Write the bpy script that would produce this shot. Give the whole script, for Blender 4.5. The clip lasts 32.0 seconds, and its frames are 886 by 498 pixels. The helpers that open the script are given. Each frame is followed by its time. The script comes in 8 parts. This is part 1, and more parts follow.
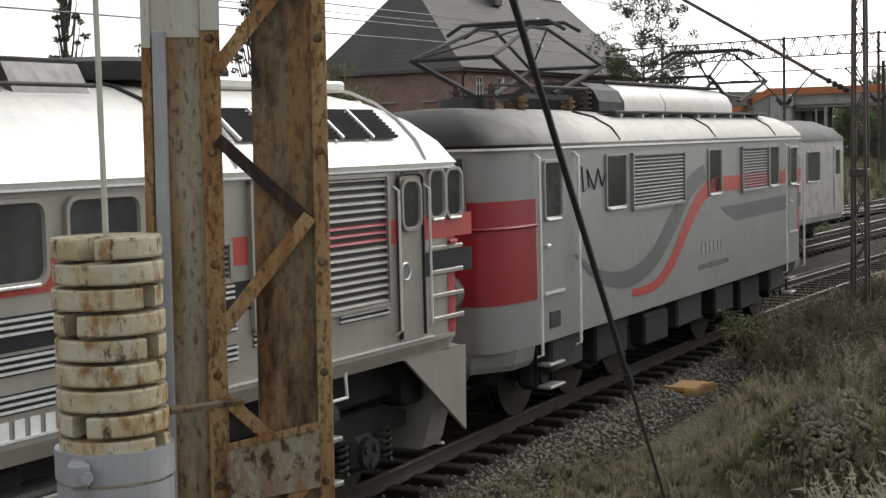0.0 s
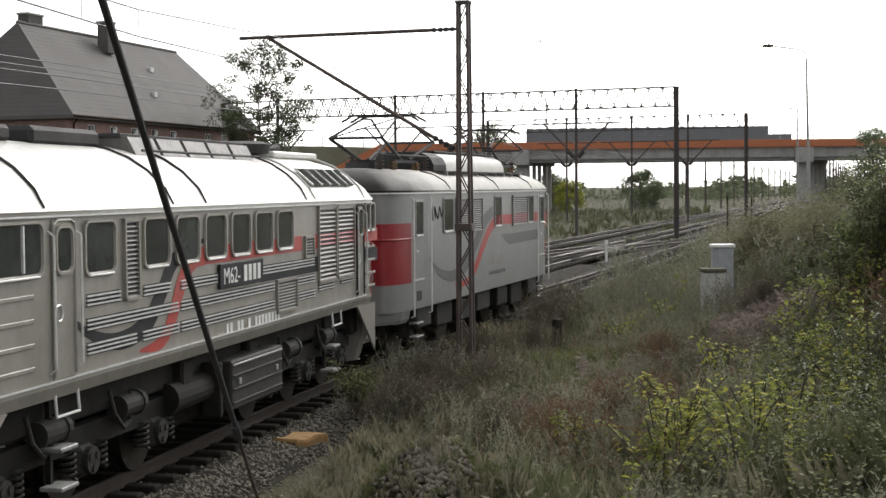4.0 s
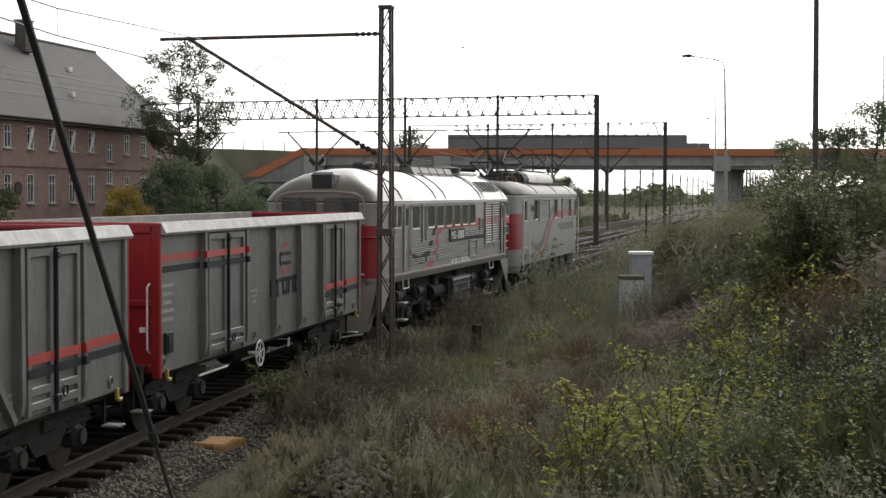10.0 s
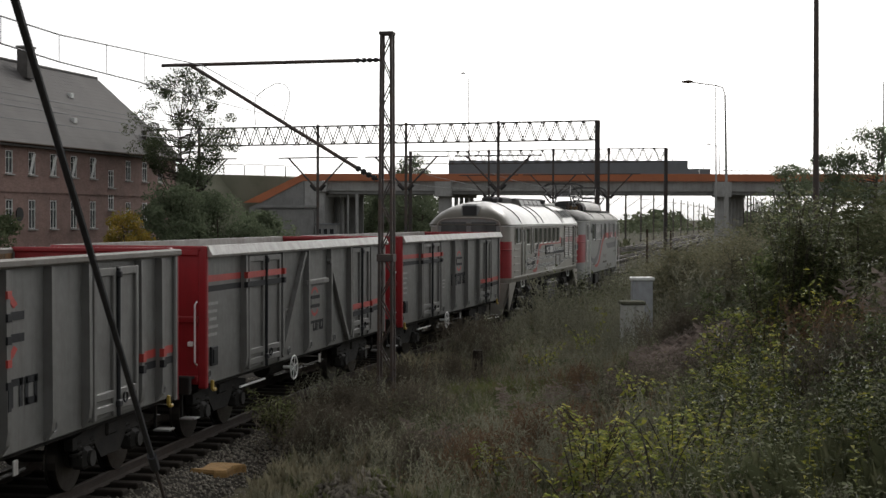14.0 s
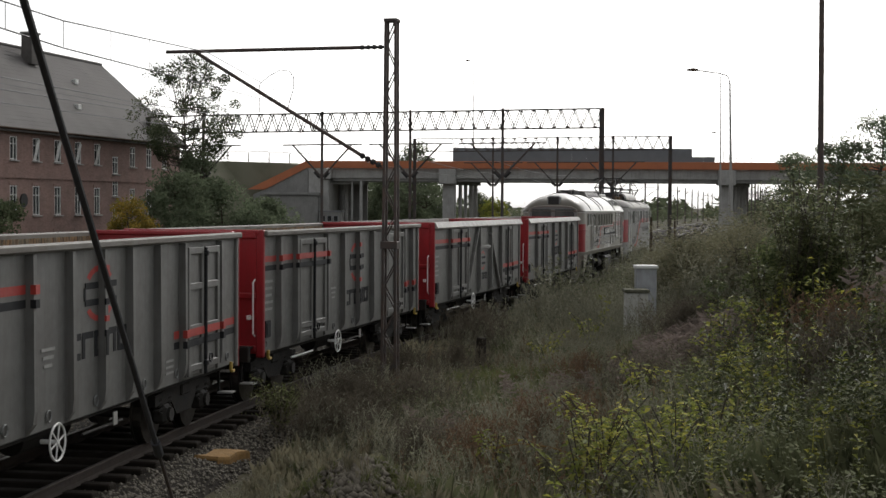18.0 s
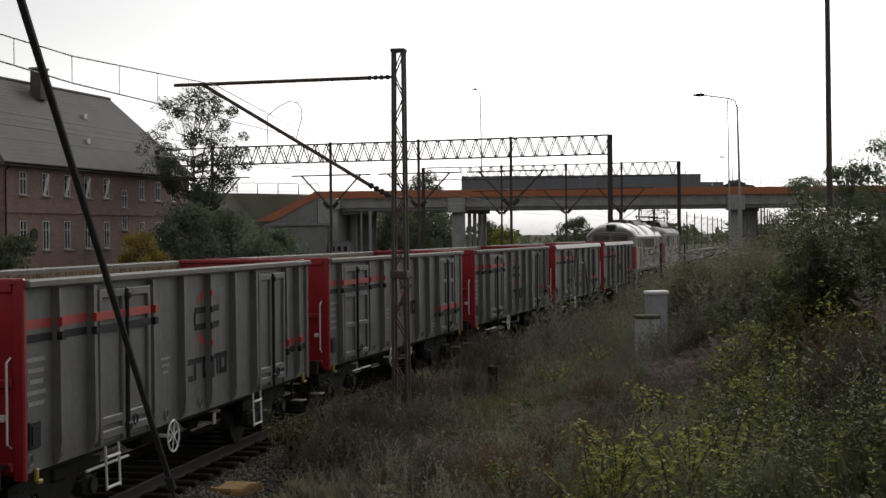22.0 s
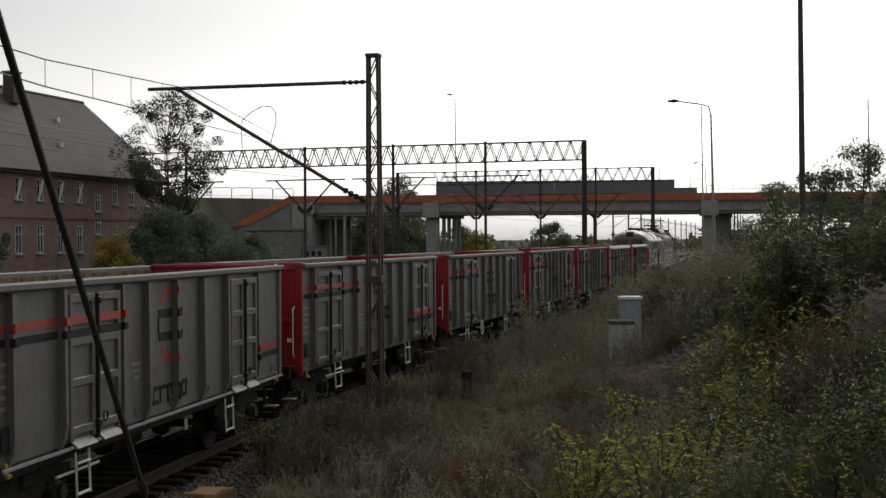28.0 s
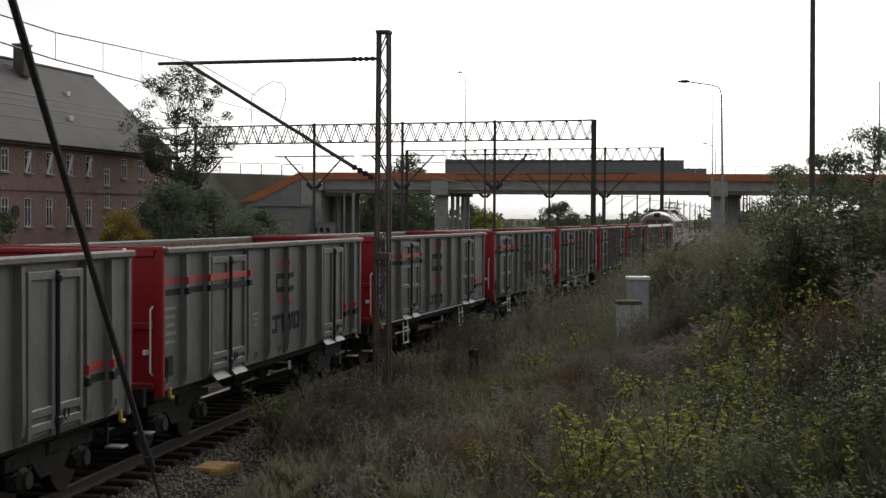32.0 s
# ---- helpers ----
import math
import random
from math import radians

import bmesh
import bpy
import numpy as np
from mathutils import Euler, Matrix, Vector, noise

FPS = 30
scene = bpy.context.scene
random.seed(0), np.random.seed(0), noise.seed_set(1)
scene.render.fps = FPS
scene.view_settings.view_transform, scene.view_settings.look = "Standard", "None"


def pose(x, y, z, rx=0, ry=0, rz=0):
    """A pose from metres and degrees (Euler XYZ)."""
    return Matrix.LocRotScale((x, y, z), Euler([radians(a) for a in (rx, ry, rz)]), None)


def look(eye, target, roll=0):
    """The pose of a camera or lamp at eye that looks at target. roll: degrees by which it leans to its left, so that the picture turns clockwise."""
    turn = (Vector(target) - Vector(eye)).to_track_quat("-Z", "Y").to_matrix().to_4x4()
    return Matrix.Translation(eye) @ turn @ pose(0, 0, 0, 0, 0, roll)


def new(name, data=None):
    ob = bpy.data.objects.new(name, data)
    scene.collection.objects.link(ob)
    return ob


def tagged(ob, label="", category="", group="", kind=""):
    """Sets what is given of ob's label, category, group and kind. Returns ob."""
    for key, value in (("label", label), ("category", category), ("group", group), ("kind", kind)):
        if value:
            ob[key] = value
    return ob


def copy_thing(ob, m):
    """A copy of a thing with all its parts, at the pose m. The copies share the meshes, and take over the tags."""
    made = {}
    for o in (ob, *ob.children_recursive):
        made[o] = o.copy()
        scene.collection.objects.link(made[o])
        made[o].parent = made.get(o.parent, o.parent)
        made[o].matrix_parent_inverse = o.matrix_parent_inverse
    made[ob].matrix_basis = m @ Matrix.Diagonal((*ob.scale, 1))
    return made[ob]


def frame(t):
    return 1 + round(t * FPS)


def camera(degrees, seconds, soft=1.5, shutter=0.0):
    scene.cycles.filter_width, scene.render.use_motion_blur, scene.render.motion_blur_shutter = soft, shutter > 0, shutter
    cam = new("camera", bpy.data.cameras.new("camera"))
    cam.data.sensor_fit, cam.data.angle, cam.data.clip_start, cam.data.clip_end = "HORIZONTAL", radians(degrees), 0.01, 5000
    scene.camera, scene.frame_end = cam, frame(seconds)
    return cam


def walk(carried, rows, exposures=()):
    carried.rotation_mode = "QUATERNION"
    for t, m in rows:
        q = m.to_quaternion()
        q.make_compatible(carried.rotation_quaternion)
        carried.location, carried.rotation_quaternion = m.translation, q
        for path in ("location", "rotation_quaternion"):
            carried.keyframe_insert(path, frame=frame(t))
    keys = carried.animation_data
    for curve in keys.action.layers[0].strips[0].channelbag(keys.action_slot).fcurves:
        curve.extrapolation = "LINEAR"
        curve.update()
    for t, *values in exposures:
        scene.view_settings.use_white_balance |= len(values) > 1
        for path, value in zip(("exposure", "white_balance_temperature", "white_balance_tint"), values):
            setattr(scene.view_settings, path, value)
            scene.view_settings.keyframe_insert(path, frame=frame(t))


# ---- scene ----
# Scale: rail top is z = 0, the wagons are 14.04 m over buffers.
SECONDS = 32.0
cam = camera(33.560, SECONDS, soft=1.5)
EYE = Vector((0.0, 0.0, 3.745))


def aim(yaw, pitch, roll, shift=0.0):
    """Camera pose from heading, pitch and lean in degrees."""
    eye = EYE + Vector((shift, 0, 0))
    a, b = radians(yaw), radians(pitch)
    way = Vector((math.sin(a) * math.cos(b), math.cos(a) * math.cos(b), math.sin(b)))
    return look(eye, eye + way * 10, roll)


# seconds, heading, pitch, lean, sideways sway of the hand
TURNS = [
    (0.0, -17.92, -4.19, -1.43, -0.05), (0.5, -15.06, -3.96, -1.53, 0.01), (1.0, -9.28, -3.73, -2.24, 0.00), (1.5, -8.99, -3.32, -1.93, 0.00),
    (2.0, -6.68, -2.96, -1.16, 0.00), (2.5, -5.85, -2.80, -1.11, 0.00), (3.0, -5.28, -2.92, -0.97, 0.00), (3.5, -4.67, -2.84, -0.76, 0.00),
    (4.0, -2.97, -2.40, -0.46, 0.00), (4.5, -1.37, -1.94, -0.02, 0.00), (6.5, 0.21, -1.50, 0.11, 0.00), (7.0, 0.12, -1.64, 0.06, 0.00),
    (7.5, 0.25, -1.71, 0.03, 0.00), (8.0, 0.09, -1.90, 0.02, 0.00), (8.5, -0.02, -2.09, 0.01, 0.00), (9.0, 0.11, -2.17, 0.15, 0.00),
    (9.5, 0.06, -2.22, 0.27, 0.00), (10.0, 0.13, -2.21, 0.23, 0.00), (10.5, 0.16, -1.97, -0.02, 0.00), (11.0, 0.25, -1.56, 0.14, 0.00),
    (11.5, 0.32, -1.38, 0.18, 0.00), (12.0, 0.25, -1.28, 0.20, 0.00), (12.5, 0.19, -1.17, 0.29, 0.00), (13.0, 0.09, -1.12, 0.18, 0.00),
    (13.5, 0.06, -1.17, 0.18, 0.00), (14.0, 0.09, -1.21, 0.21, 0.00), (14.5, 0.09, -1.22, 0.43, 0.00), (16.5, 0.25, -1.13, 0.49, 0.00),
    (17.0, 0.17, -1.20, 0.58, 0.00), (17.5, 0.06, -1.48, 0.44, 0.00), (18.0, -0.06, -1.70, 0.39, 0.00), (18.5, -0.05, -1.69, 0.34, 0.00),
    (19.0, 0.03, -1.61, 0.50, 0.00), (19.5, 0.04, -1.51, 0.69, 0.00), (20.0, -0.00, -1.36, 0.64, 0.00), (20.5, 0.00, -1.26, 0.55, 0.00),
    (21.0, 0.02, -1.10, -0.13, 0.00), (21.5, -0.21, -0.79, -0.16, 0.00), (22.0, -0.44, -0.58, -0.46, 0.00), (22.5, -0.45, -0.47, -0.25, 0.00),
    (23.0, -0.47, -0.36, -0.13, 0.00), (23.5, -0.31, -0.32, 0.12, 0.00), (24.0, -0.07, -0.28, 0.16, 0.00), (24.5, 0.07, -0.29, 0.11, 0.00),
    (25.0, 0.21, -0.46, 0.00, 0.00), (25.5, 0.20, -0.53, -0.09, 0.00), (27.5, 0.31, -0.31, -0.17, 0.00), (28.0, 0.56, -0.39, -0.34, 0.00),
    (28.5, 0.72, -0.47, -0.29, 0.00), (29.0, 0.76, -0.58, -0.13, 0.00), (29.5, 0.84, -0.70, -0.10, 0.00), (30.0, 0.92, -0.98, -0.03, 0.00),
    (30.5, 0.93, -1.28, 0.13, 0.00), (31.0, 0.94, -1.29, 0.28, 0.00), (31.5, 0.96, -1.19, 0.14, 0.00), (32.0, 0.24, -1.25, 0.35, 0.00),
]
EXPOSURE = [(0.0, 0.3), (0.6, 0.46), (1.2, 0.57), (3.0, 0.56), (4.0, 0.36), (6.5, -0.15), (8.0, -0.06), (9.0, 0.0), (10.0, 0.08), (11.0, -0.28), (13.0, -0.45), (17.0, -0.36), (19.0, -0.29), (22.0, -0.72), (24.0, -0.84), (28.0, -0.92), (30.0, -0.74), (32.0, -0.58)]
walk(cam, [(t, aim(*r)) for t, *r in TURNS], EXPOSURE)


# ---- light: thin bright overcast, a veiled sun ahead and a little to the right ----
world = bpy.data.worlds.new("overcast")
scene.world = world
world.use_nodes = True
wn = world.node_tree.nodes
wl = world.node_tree.links
sky = wn.new("ShaderNodeTexSky")
sky.sky_type = "NISHITA"
sky.sun_disc = False
sky.sun_elevation = radians(38)
sky.sun_rotation = radians(18)
sky.air_density, sky.dust_density, sky.ozone_density = 1.0, 4.0, 1.0
pale = wn.new("ShaderNodeHueSaturation")
pale.inputs["Saturation"].default_value = 0.12
pale.inputs["Value"].default_value = 0.22
veil = wn.new("ShaderNodeMix")
veil.data_type = "RGBA"
veil.inputs["Factor"].default_value = 0.3
veil.inputs["B"].default_value = (0.62, 0.63, 0.65, 1)
wl.new(sky.outputs["Color"], pale.inputs["Color"])
wl.new(pale.outputs["Color"], veil.inputs["A"])
# the haze near the horizon glows, as under any thin bright cloud
where, parts3, rise, glow = (wn.new(k) for k in ("ShaderNodeTexCoord", "ShaderNodeSeparateXYZ", "ShaderNodeMapRange", "ShaderNodeVectorMath"))
rise.interpolation_type = "SMOOTHSTEP"
rise.inputs["From Min"].default_value, rise.inputs["From Max"].default_value = -0.02, 0.16
rise.inputs["To Min"].default_value, rise.inputs["To Max"].default_value = 1.9, 1.0
glow.operation = "SCALE"
wl.new(where.outputs["Generated"], parts3.inputs[0])
wl.new(parts3.outputs["Z"], rise.inputs["Value"])
wl.new(veil.outputs["Result"], glow.inputs[0])
wl.new(rise.outputs["Result"], glow.inputs["Scale"])
wl.new(glow.outputs[0], wn["Background"].inputs["Color"])
wn["Background"].inputs["Strength"].default_value = 1.0

sun = new("sun", bpy.data.lights.new("sun", "SUN"))
sun.data.energy = 0.9
sun.data.angle = radians(14)
sun.data.color = (1.0, 0.95, 0.88)
sun.matrix_world = look((30, 92, 78), (0, 0, 0))


# ---- mesh tools ----
class Shape:
    """Collects vertices and faces of one mesh."""

    def __init__(self):
        self.v, self.f = [], []

    def add(self, verts, faces):
        n = len(self.v)
        self.v += [tuple(p) for p in verts]
        self.f += [tuple(i + n for i in q) for q in faces]
        return self

    def box(self, c, s, bevel=0.0, turn=None):
        """A box of size s about c; bevel chamfers its edges."""
        hx, hy, hz = s[0] / 2, s[1] / 2, s[2] / 2
        b = min(bevel, hx * 0.49, hy * 0.49, hz * 0.49)
        if b <= 0:
            pts = [Vector((x * hx, y * hy, z * hz)) for x in (-1, 1) for y in (-1, 1) for z in (-1, 1)]
            faces = [(0, 1, 3, 2), (4, 6, 7, 5), (0, 4, 5, 1), (2, 3, 7, 6), (0, 2, 6, 4), (1, 5, 7, 3)]
        else:
            pts, idx = [], {}
            for x in (-1, 1):
                for y in (-1, 1):
                    for z in (-1, 1):
                        for a in range(3):
                            idx[x, y, z, a] = len(pts)
                            pts.append(Vector((x * (hx - (a != 0) * b), y * (hy - (a != 1) * b), z * (hz - (a != 2) * b))))
            faces = []
            for sg in (-1, 1):
                q = [(-1, -1), (1, -1), (1, 1), (-1, 1)]
                faces.append([idx[sg, a, c2, 0] for a, c2 in (q if sg > 0 else q[::-1])])
                faces.append([idx[a, sg, c2, 1] for a, c2 in (q[::-1] if sg > 0 else q)])
                faces.append([idx[a, c2, sg, 2] for a, c2 in (q if sg > 0 else q[::-1])])
            for a in (-1, 1):
                for c2 in (-1, 1):
                    faces.append([idx[a, c2, -1, 0], idx[a, c2, 1, 0], idx[a, c2, 1, 1], idx[a, c2, -1, 1]])
                    faces.append([idx[a, -1, c2, 0], idx[a, 1, c2, 0], idx[a, 1, c2, 2], idx[a, -1, c2, 2]])
                    faces.append([idx[-1, a, c2, 1], idx[1, a, c2, 1], idx[1, a, c2, 2], idx[-1, a, c2, 2]])
                    for z in (-1, 1):
                        faces.append([idx[a, c2, z, 0], idx[a, c2, z, 1], idx[a, c2, z, 2]])
        m = turn.to_3x3() if turn else None
        return self.add([Vector(c) + (m @ p if m else p) for p in pts], faces)

    def bar(self, a, b, w, h=None, up=(0, 0, 1)):
        """A square bar from a to b, w wide and h high."""
        h = h or w
        a, b = Vector(a), Vector(b)
        d = (b - a).normalized()
        u = Vector(up)
        if abs(d.dot(u)) > 0.98:
            u = Vector((0, 1, 0))
        s = d.cross(u).normalized()
        u = s.cross(d)
        p = [q + s * (i * w / 2) + u * (j * h / 2) for q in (a, b) for i, j in ((-1, -1), (1, -1), (1, 1), (-1, 1))]
        return self.add(p, [(0, 1, 2, 3), (7, 6, 5, 4), (0, 4, 5, 1), (1, 5, 6, 2), (2, 6, 7, 3), (3, 7, 4, 0)])

    def tube(self, a, b, r, r2=None, n=8, caps=True):
        """A round bar from a to b."""
        r2 = r if r2 is None else r2
        a, b = Vector(a), Vector(b)
        d = (b - a).normalized()
        s = d.orthogonal().normalized()
        u = d.cross(s)
        ring = [s * math.cos(6.28318 * i / n) + u * math.sin(6.28318 * i / n) for i in range(n)]
        faces = [(i, (i + 1) % n, n + (i + 1) % n, n + i) for i in range(n)]
        if caps:
            faces += [tuple(range(n))[::-1], tuple(range(n, 2 * n))]
        return self.add([a + q * r for q in ring] + [b + q * r2 for q in ring], faces)

    def path(self, pts, r, n=6):
        pts = [Vector(p) for p in pts]
        rings = []
        u = None
        for i, p in enumerate(pts):
            d = (pts[min(i + 1, len(pts) - 1)] - pts[max(i - 1, 0)]).normalized()
            u = u or (Vector((0, 0, 1)) if abs(d.z) < 0.9 else Vector((1, 0, 0)))
            w = d.cross(u).normalized()
            u = w.cross(d).normalized()
            rings.append([p + (w * math.cos(6.28318 * k / n) + u * math.sin(6.28318 * k / n)) * r for k in range(n)])
        return self.loft(rings)

    def prism(self, outline, axis, lo, hi):
        """An outline in two axes swept along the third: axis 0, 1 or 2."""
        k = len(outline)

        def put(p, q):
            return (q, p[0], p[1]) if axis == 0 else (p[0], q, p[1]) if axis == 1 else (p[0], p[1], q)

        pts = [put(p, lo) for p in outline] + [put(p, hi) for p in outline]
        return self.add(pts, [(i, (i + 1) % k, k + (i + 1) % k, k + i) for i in range(k)] + [tuple(range(k))[::-1], tuple(range(k, 2 * k))])

    def loft(self, rings, closed=True, caps=True):
        """Skin over rings of equal length."""
        k = len(rings[0])
        faces = []
        for r in range(len(rings) - 1):
            for i in range(k if closed else k - 1):
                j = (i + 1) % k
                faces.append((r * k + i, r * k + j, (r + 1) * k + j, (r + 1) * k + i))
        if caps and closed:
            faces += [tuple(range(k))[::-1], tuple(range((len(rings) - 1) * k, len(rings) * k))]
        return self.add([p for r in rings for p in r], faces)

    def disc(self, c, r, axis=0, n=20, thick=0.02):
        d = Vector([thick / 2 if i == axis else 0 for i in range(3)])
        return self.tube(Vector(c) - d, Vector(c) + d, r, n=n)

    def ring(self, c, r, w, axis=0, n=20, k=5):
        """A torus about c, radius r, bar radius w."""
        rings = []
        for i in range(n):
            a = 6.28318 * i / n
            row = []
            for j in range(k):
                b = 6.28318 * j / k
                q = (math.cos(a) * (r + w * math.cos(b)), math.sin(a) * (r + w * math.cos(b)), w * math.sin(b))
                q = (q[2], q[0], q[1]) if axis == 0 else (q[0], q[2], q[1]) if axis == 1 else q
                row.append(Vector(c) + Vector(q))
            rings.append(row)
        return self.loft(rings + [rings[0]], caps=False)


def mesh_of(name, shape, mats, smooth=False):
    me = bpy.data.meshes.new(name)
    me.from_pydata([tuple(p) for p in shape.v], [], shape.f)
    for m in (mats if isinstance(mats, (list, tuple)) else [mats]):
        me.materials.append(m)
    me.validate()
    if smooth:
        me.polygons.foreach_set("use_smooth", [True] * len(me.polygons))
        me.set_sharp_from_angle(angle=radians(38))
    fix = bmesh.new()
    fix.from_mesh(me)
    bmesh.ops.recalc_face_normals(fix, faces=fix.faces)
    fix.to_mesh(me)
    fix.free()
    return me


def part(name, shape, material, parent, label="", smooth=False, at=None):
    """One mesh under a thing or under a part."""
    ob = new(name, shape if isinstance(shape, bpy.types.Mesh) else mesh_of(name, shape, material, smooth))
    ob.parent = parent
    if at is not None:
        ob.matrix_basis = at
    if label:
        tagged(ob, label)
    return ob


def thing(name, label, category, m=None, group="", kind="", shape=None, material=None, smooth=False):
    """A top-level object: an Empty that parents its parts, or one mesh."""
    ob = new(name, mesh_of(name, shape, material, smooth) if shape else None)
    if m is not None:
        ob.matrix_basis = m
    return tagged(ob, label, category, group, kind)


def cloud(name, verts, faces, material, smooth=False):
    """A mesh from arrays of triangles."""
    me = bpy.data.meshes.new(name)
    me.vertices.add(len(verts))
    me.vertices.foreach_set("co", np.asarray(verts, dtype=np.float32).ravel())
    n = len(faces)
    me.loops.add(3 * n)
    me.loops.foreach_set("vertex_index", np.asarray(faces, dtype=np.int32).ravel())
    me.polygons.add(n)
    me.polygons.foreach_set("loop_start", np.arange(0, 3 * n, 3, dtype=np.int32))
    me.polygons.foreach_set("loop_total", np.full(n, 3, dtype=np.int32))
    me.update(calc_edges=True)
    for m in (material if isinstance(material, (list, tuple)) else [material]):
        me.materials.append(m)
    return me


def scatter(kinds, spots, turns, sizes, rng):
    """Copies of small triangle templates, joined: kinds is a list of (verts, faces)."""
    pick = rng.integers(0, len(kinds), len(spots))
    vs, fs, base = [], [], 0
    for k, (tv, tf) in enumerate(kinds):
        sel = np.where(pick == k)[0]
        if not len(sel):
            continue
        c, s = np.cos(turns[sel]), np.sin(turns[sel])
        x = tv[None, :, 0] * c[:, None] - tv[None, :, 1] * s[:, None]
        y = tv[None, :, 0] * s[:, None] + tv[None, :, 1] * c[:, None]
        v = np.stack([x, y, np.broadcast_to(tv[None, :, 2], x.shape)], -1) * sizes[sel][:, None, None] + spots[sel][:, None, :]
        f = tf[None] + (np.arange(len(sel)) * len(tv))[:, None, None] + base
        base += len(sel) * len(tv)
        vs.append(v.reshape(-1, 3))
        fs.append(f.reshape(-1, 3))
    return np.concatenate(vs), np.concatenate(fs)


# ---- materials ----
def surface(name, colour, rough=0.7, metal=0.0, second=None, scale=3.0, amount=0.5, grain=60.0, bump=0.15, bump_scale=80.0,
            streak=None, streak_amount=0.4, per_object=0.0, spec=0.5, stretch=(1, 1, 1), contrast=(0.4, 0.65)):
    """Painted, mineral or metal surface: base colour, patches of a second colour, fine grain, vertical streaks and relief."""
    m = bpy.data.materials.new(name)
    m.use_nodes = True
    n, l = m.node_tree.nodes, m.node_tree.links
    b = n["Principled BSDF"]
    b.inputs["Roughness"].default_value = rough
    b.inputs["Metallic"].default_value = metal
    b.inputs["Specular IOR Level"].default_value = spec
    co = n.new("ShaderNodeTexCoord")
    mp = n.new("ShaderNodeMapping")
    mp.inputs["Scale"].default_value = stretch
    l.new(co.outputs["Object"], mp.inputs["Vector"])

    def noise_of(s, detail=5.0, vec=None, r=0.6):
        t = n.new("ShaderNodeTexNoise")
        t.inputs["Scale"].default_value = s
        t.inputs["Detail"].default_value = detail
        t.inputs["Roughness"].default_value = r
        l.new(vec or mp.outputs["Vector"], t.inputs["Vector"])
        return t.outputs["Fac"]

    def ramp(src, lo, hi):
        r = n.new("ShaderNodeMapRange")
        r.inputs["From Min"].default_value, r.inputs["From Max"].default_value = lo, hi
        r.clamp = True
        l.new(src, r.inputs["Value"])
        return r.outputs["Result"]

    def mix(a, bb, fac, k=1.0, blend="MIX"):
        x = n.new("ShaderNodeMix")
        x.data_type, x.blend_type = "RGBA", blend
        if k != 1.0:
            mu = n.new("ShaderNodeMath")
            mu.operation = "MULTIPLY"
            mu.inputs[1].default_value = k
            l.new(fac, mu.inputs[0])
            fac = mu.outputs[0]
        l.new(fac, x.inputs["Factor"])
        for sock, v in (("A", a), ("B", bb)):
            if isinstance(v, tuple):
                x.inputs[sock].default_value = (*v, 1)
            else:
                l.new(v, x.inputs[sock])
        return x.outputs["Result"]

    second = second or tuple(c * 0.6 for c in colour)
    col = mix(colour, second, ramp(noise_of(scale), *contrast), amount)
    g = noise_of(grain, 3.0)
    col = mix(col, tuple(min(1, c * 1.0) for c in (0.5, 0.5, 0.5)), g, 0.25, "SOFT_LIGHT")
    if streak:
        sm = n.new("ShaderNodeMapping")
        sm.inputs["Scale"].default_value = (9, 9, 0.6)
        l.new(co.outputs["Object"], sm.inputs["Vector"])
        col = mix(col, streak, ramp(noise_of(1.0, 6.0, sm.outputs["Vector"], 0.7), 0.5, 0.68), streak_amount)
    if per_object:
        info = n.new("ShaderNodeObjectInfo")
        col = mix(col, tuple(c * 0.45 for c in colour), info.outputs["Random"], per_object)
    l.new(col, b.inputs["Base Color"])
    rr = n.new("ShaderNodeMapRange")
    rr.inputs["To Min"].default_value, rr.inputs["To Max"].default_value = max(0.02, rough - 0.12), min(1, rough + 0.12)
    l.new(noise_of(scale * 4), rr.inputs["Value"])
    l.new(rr.outputs["Result"], b.inputs["Roughness"])
    if bump:
        bp = n.new("ShaderNodeBump")
        bp.inputs["Strength"].default_value = bump
        bp.inputs["Distance"].default_value = 0.02
        l.new(noise_of(bump_scale, 4.0), bp.inputs["Height"])
        l.new(bp.outputs["Normal"], b.inputs["Normal"])
    return m


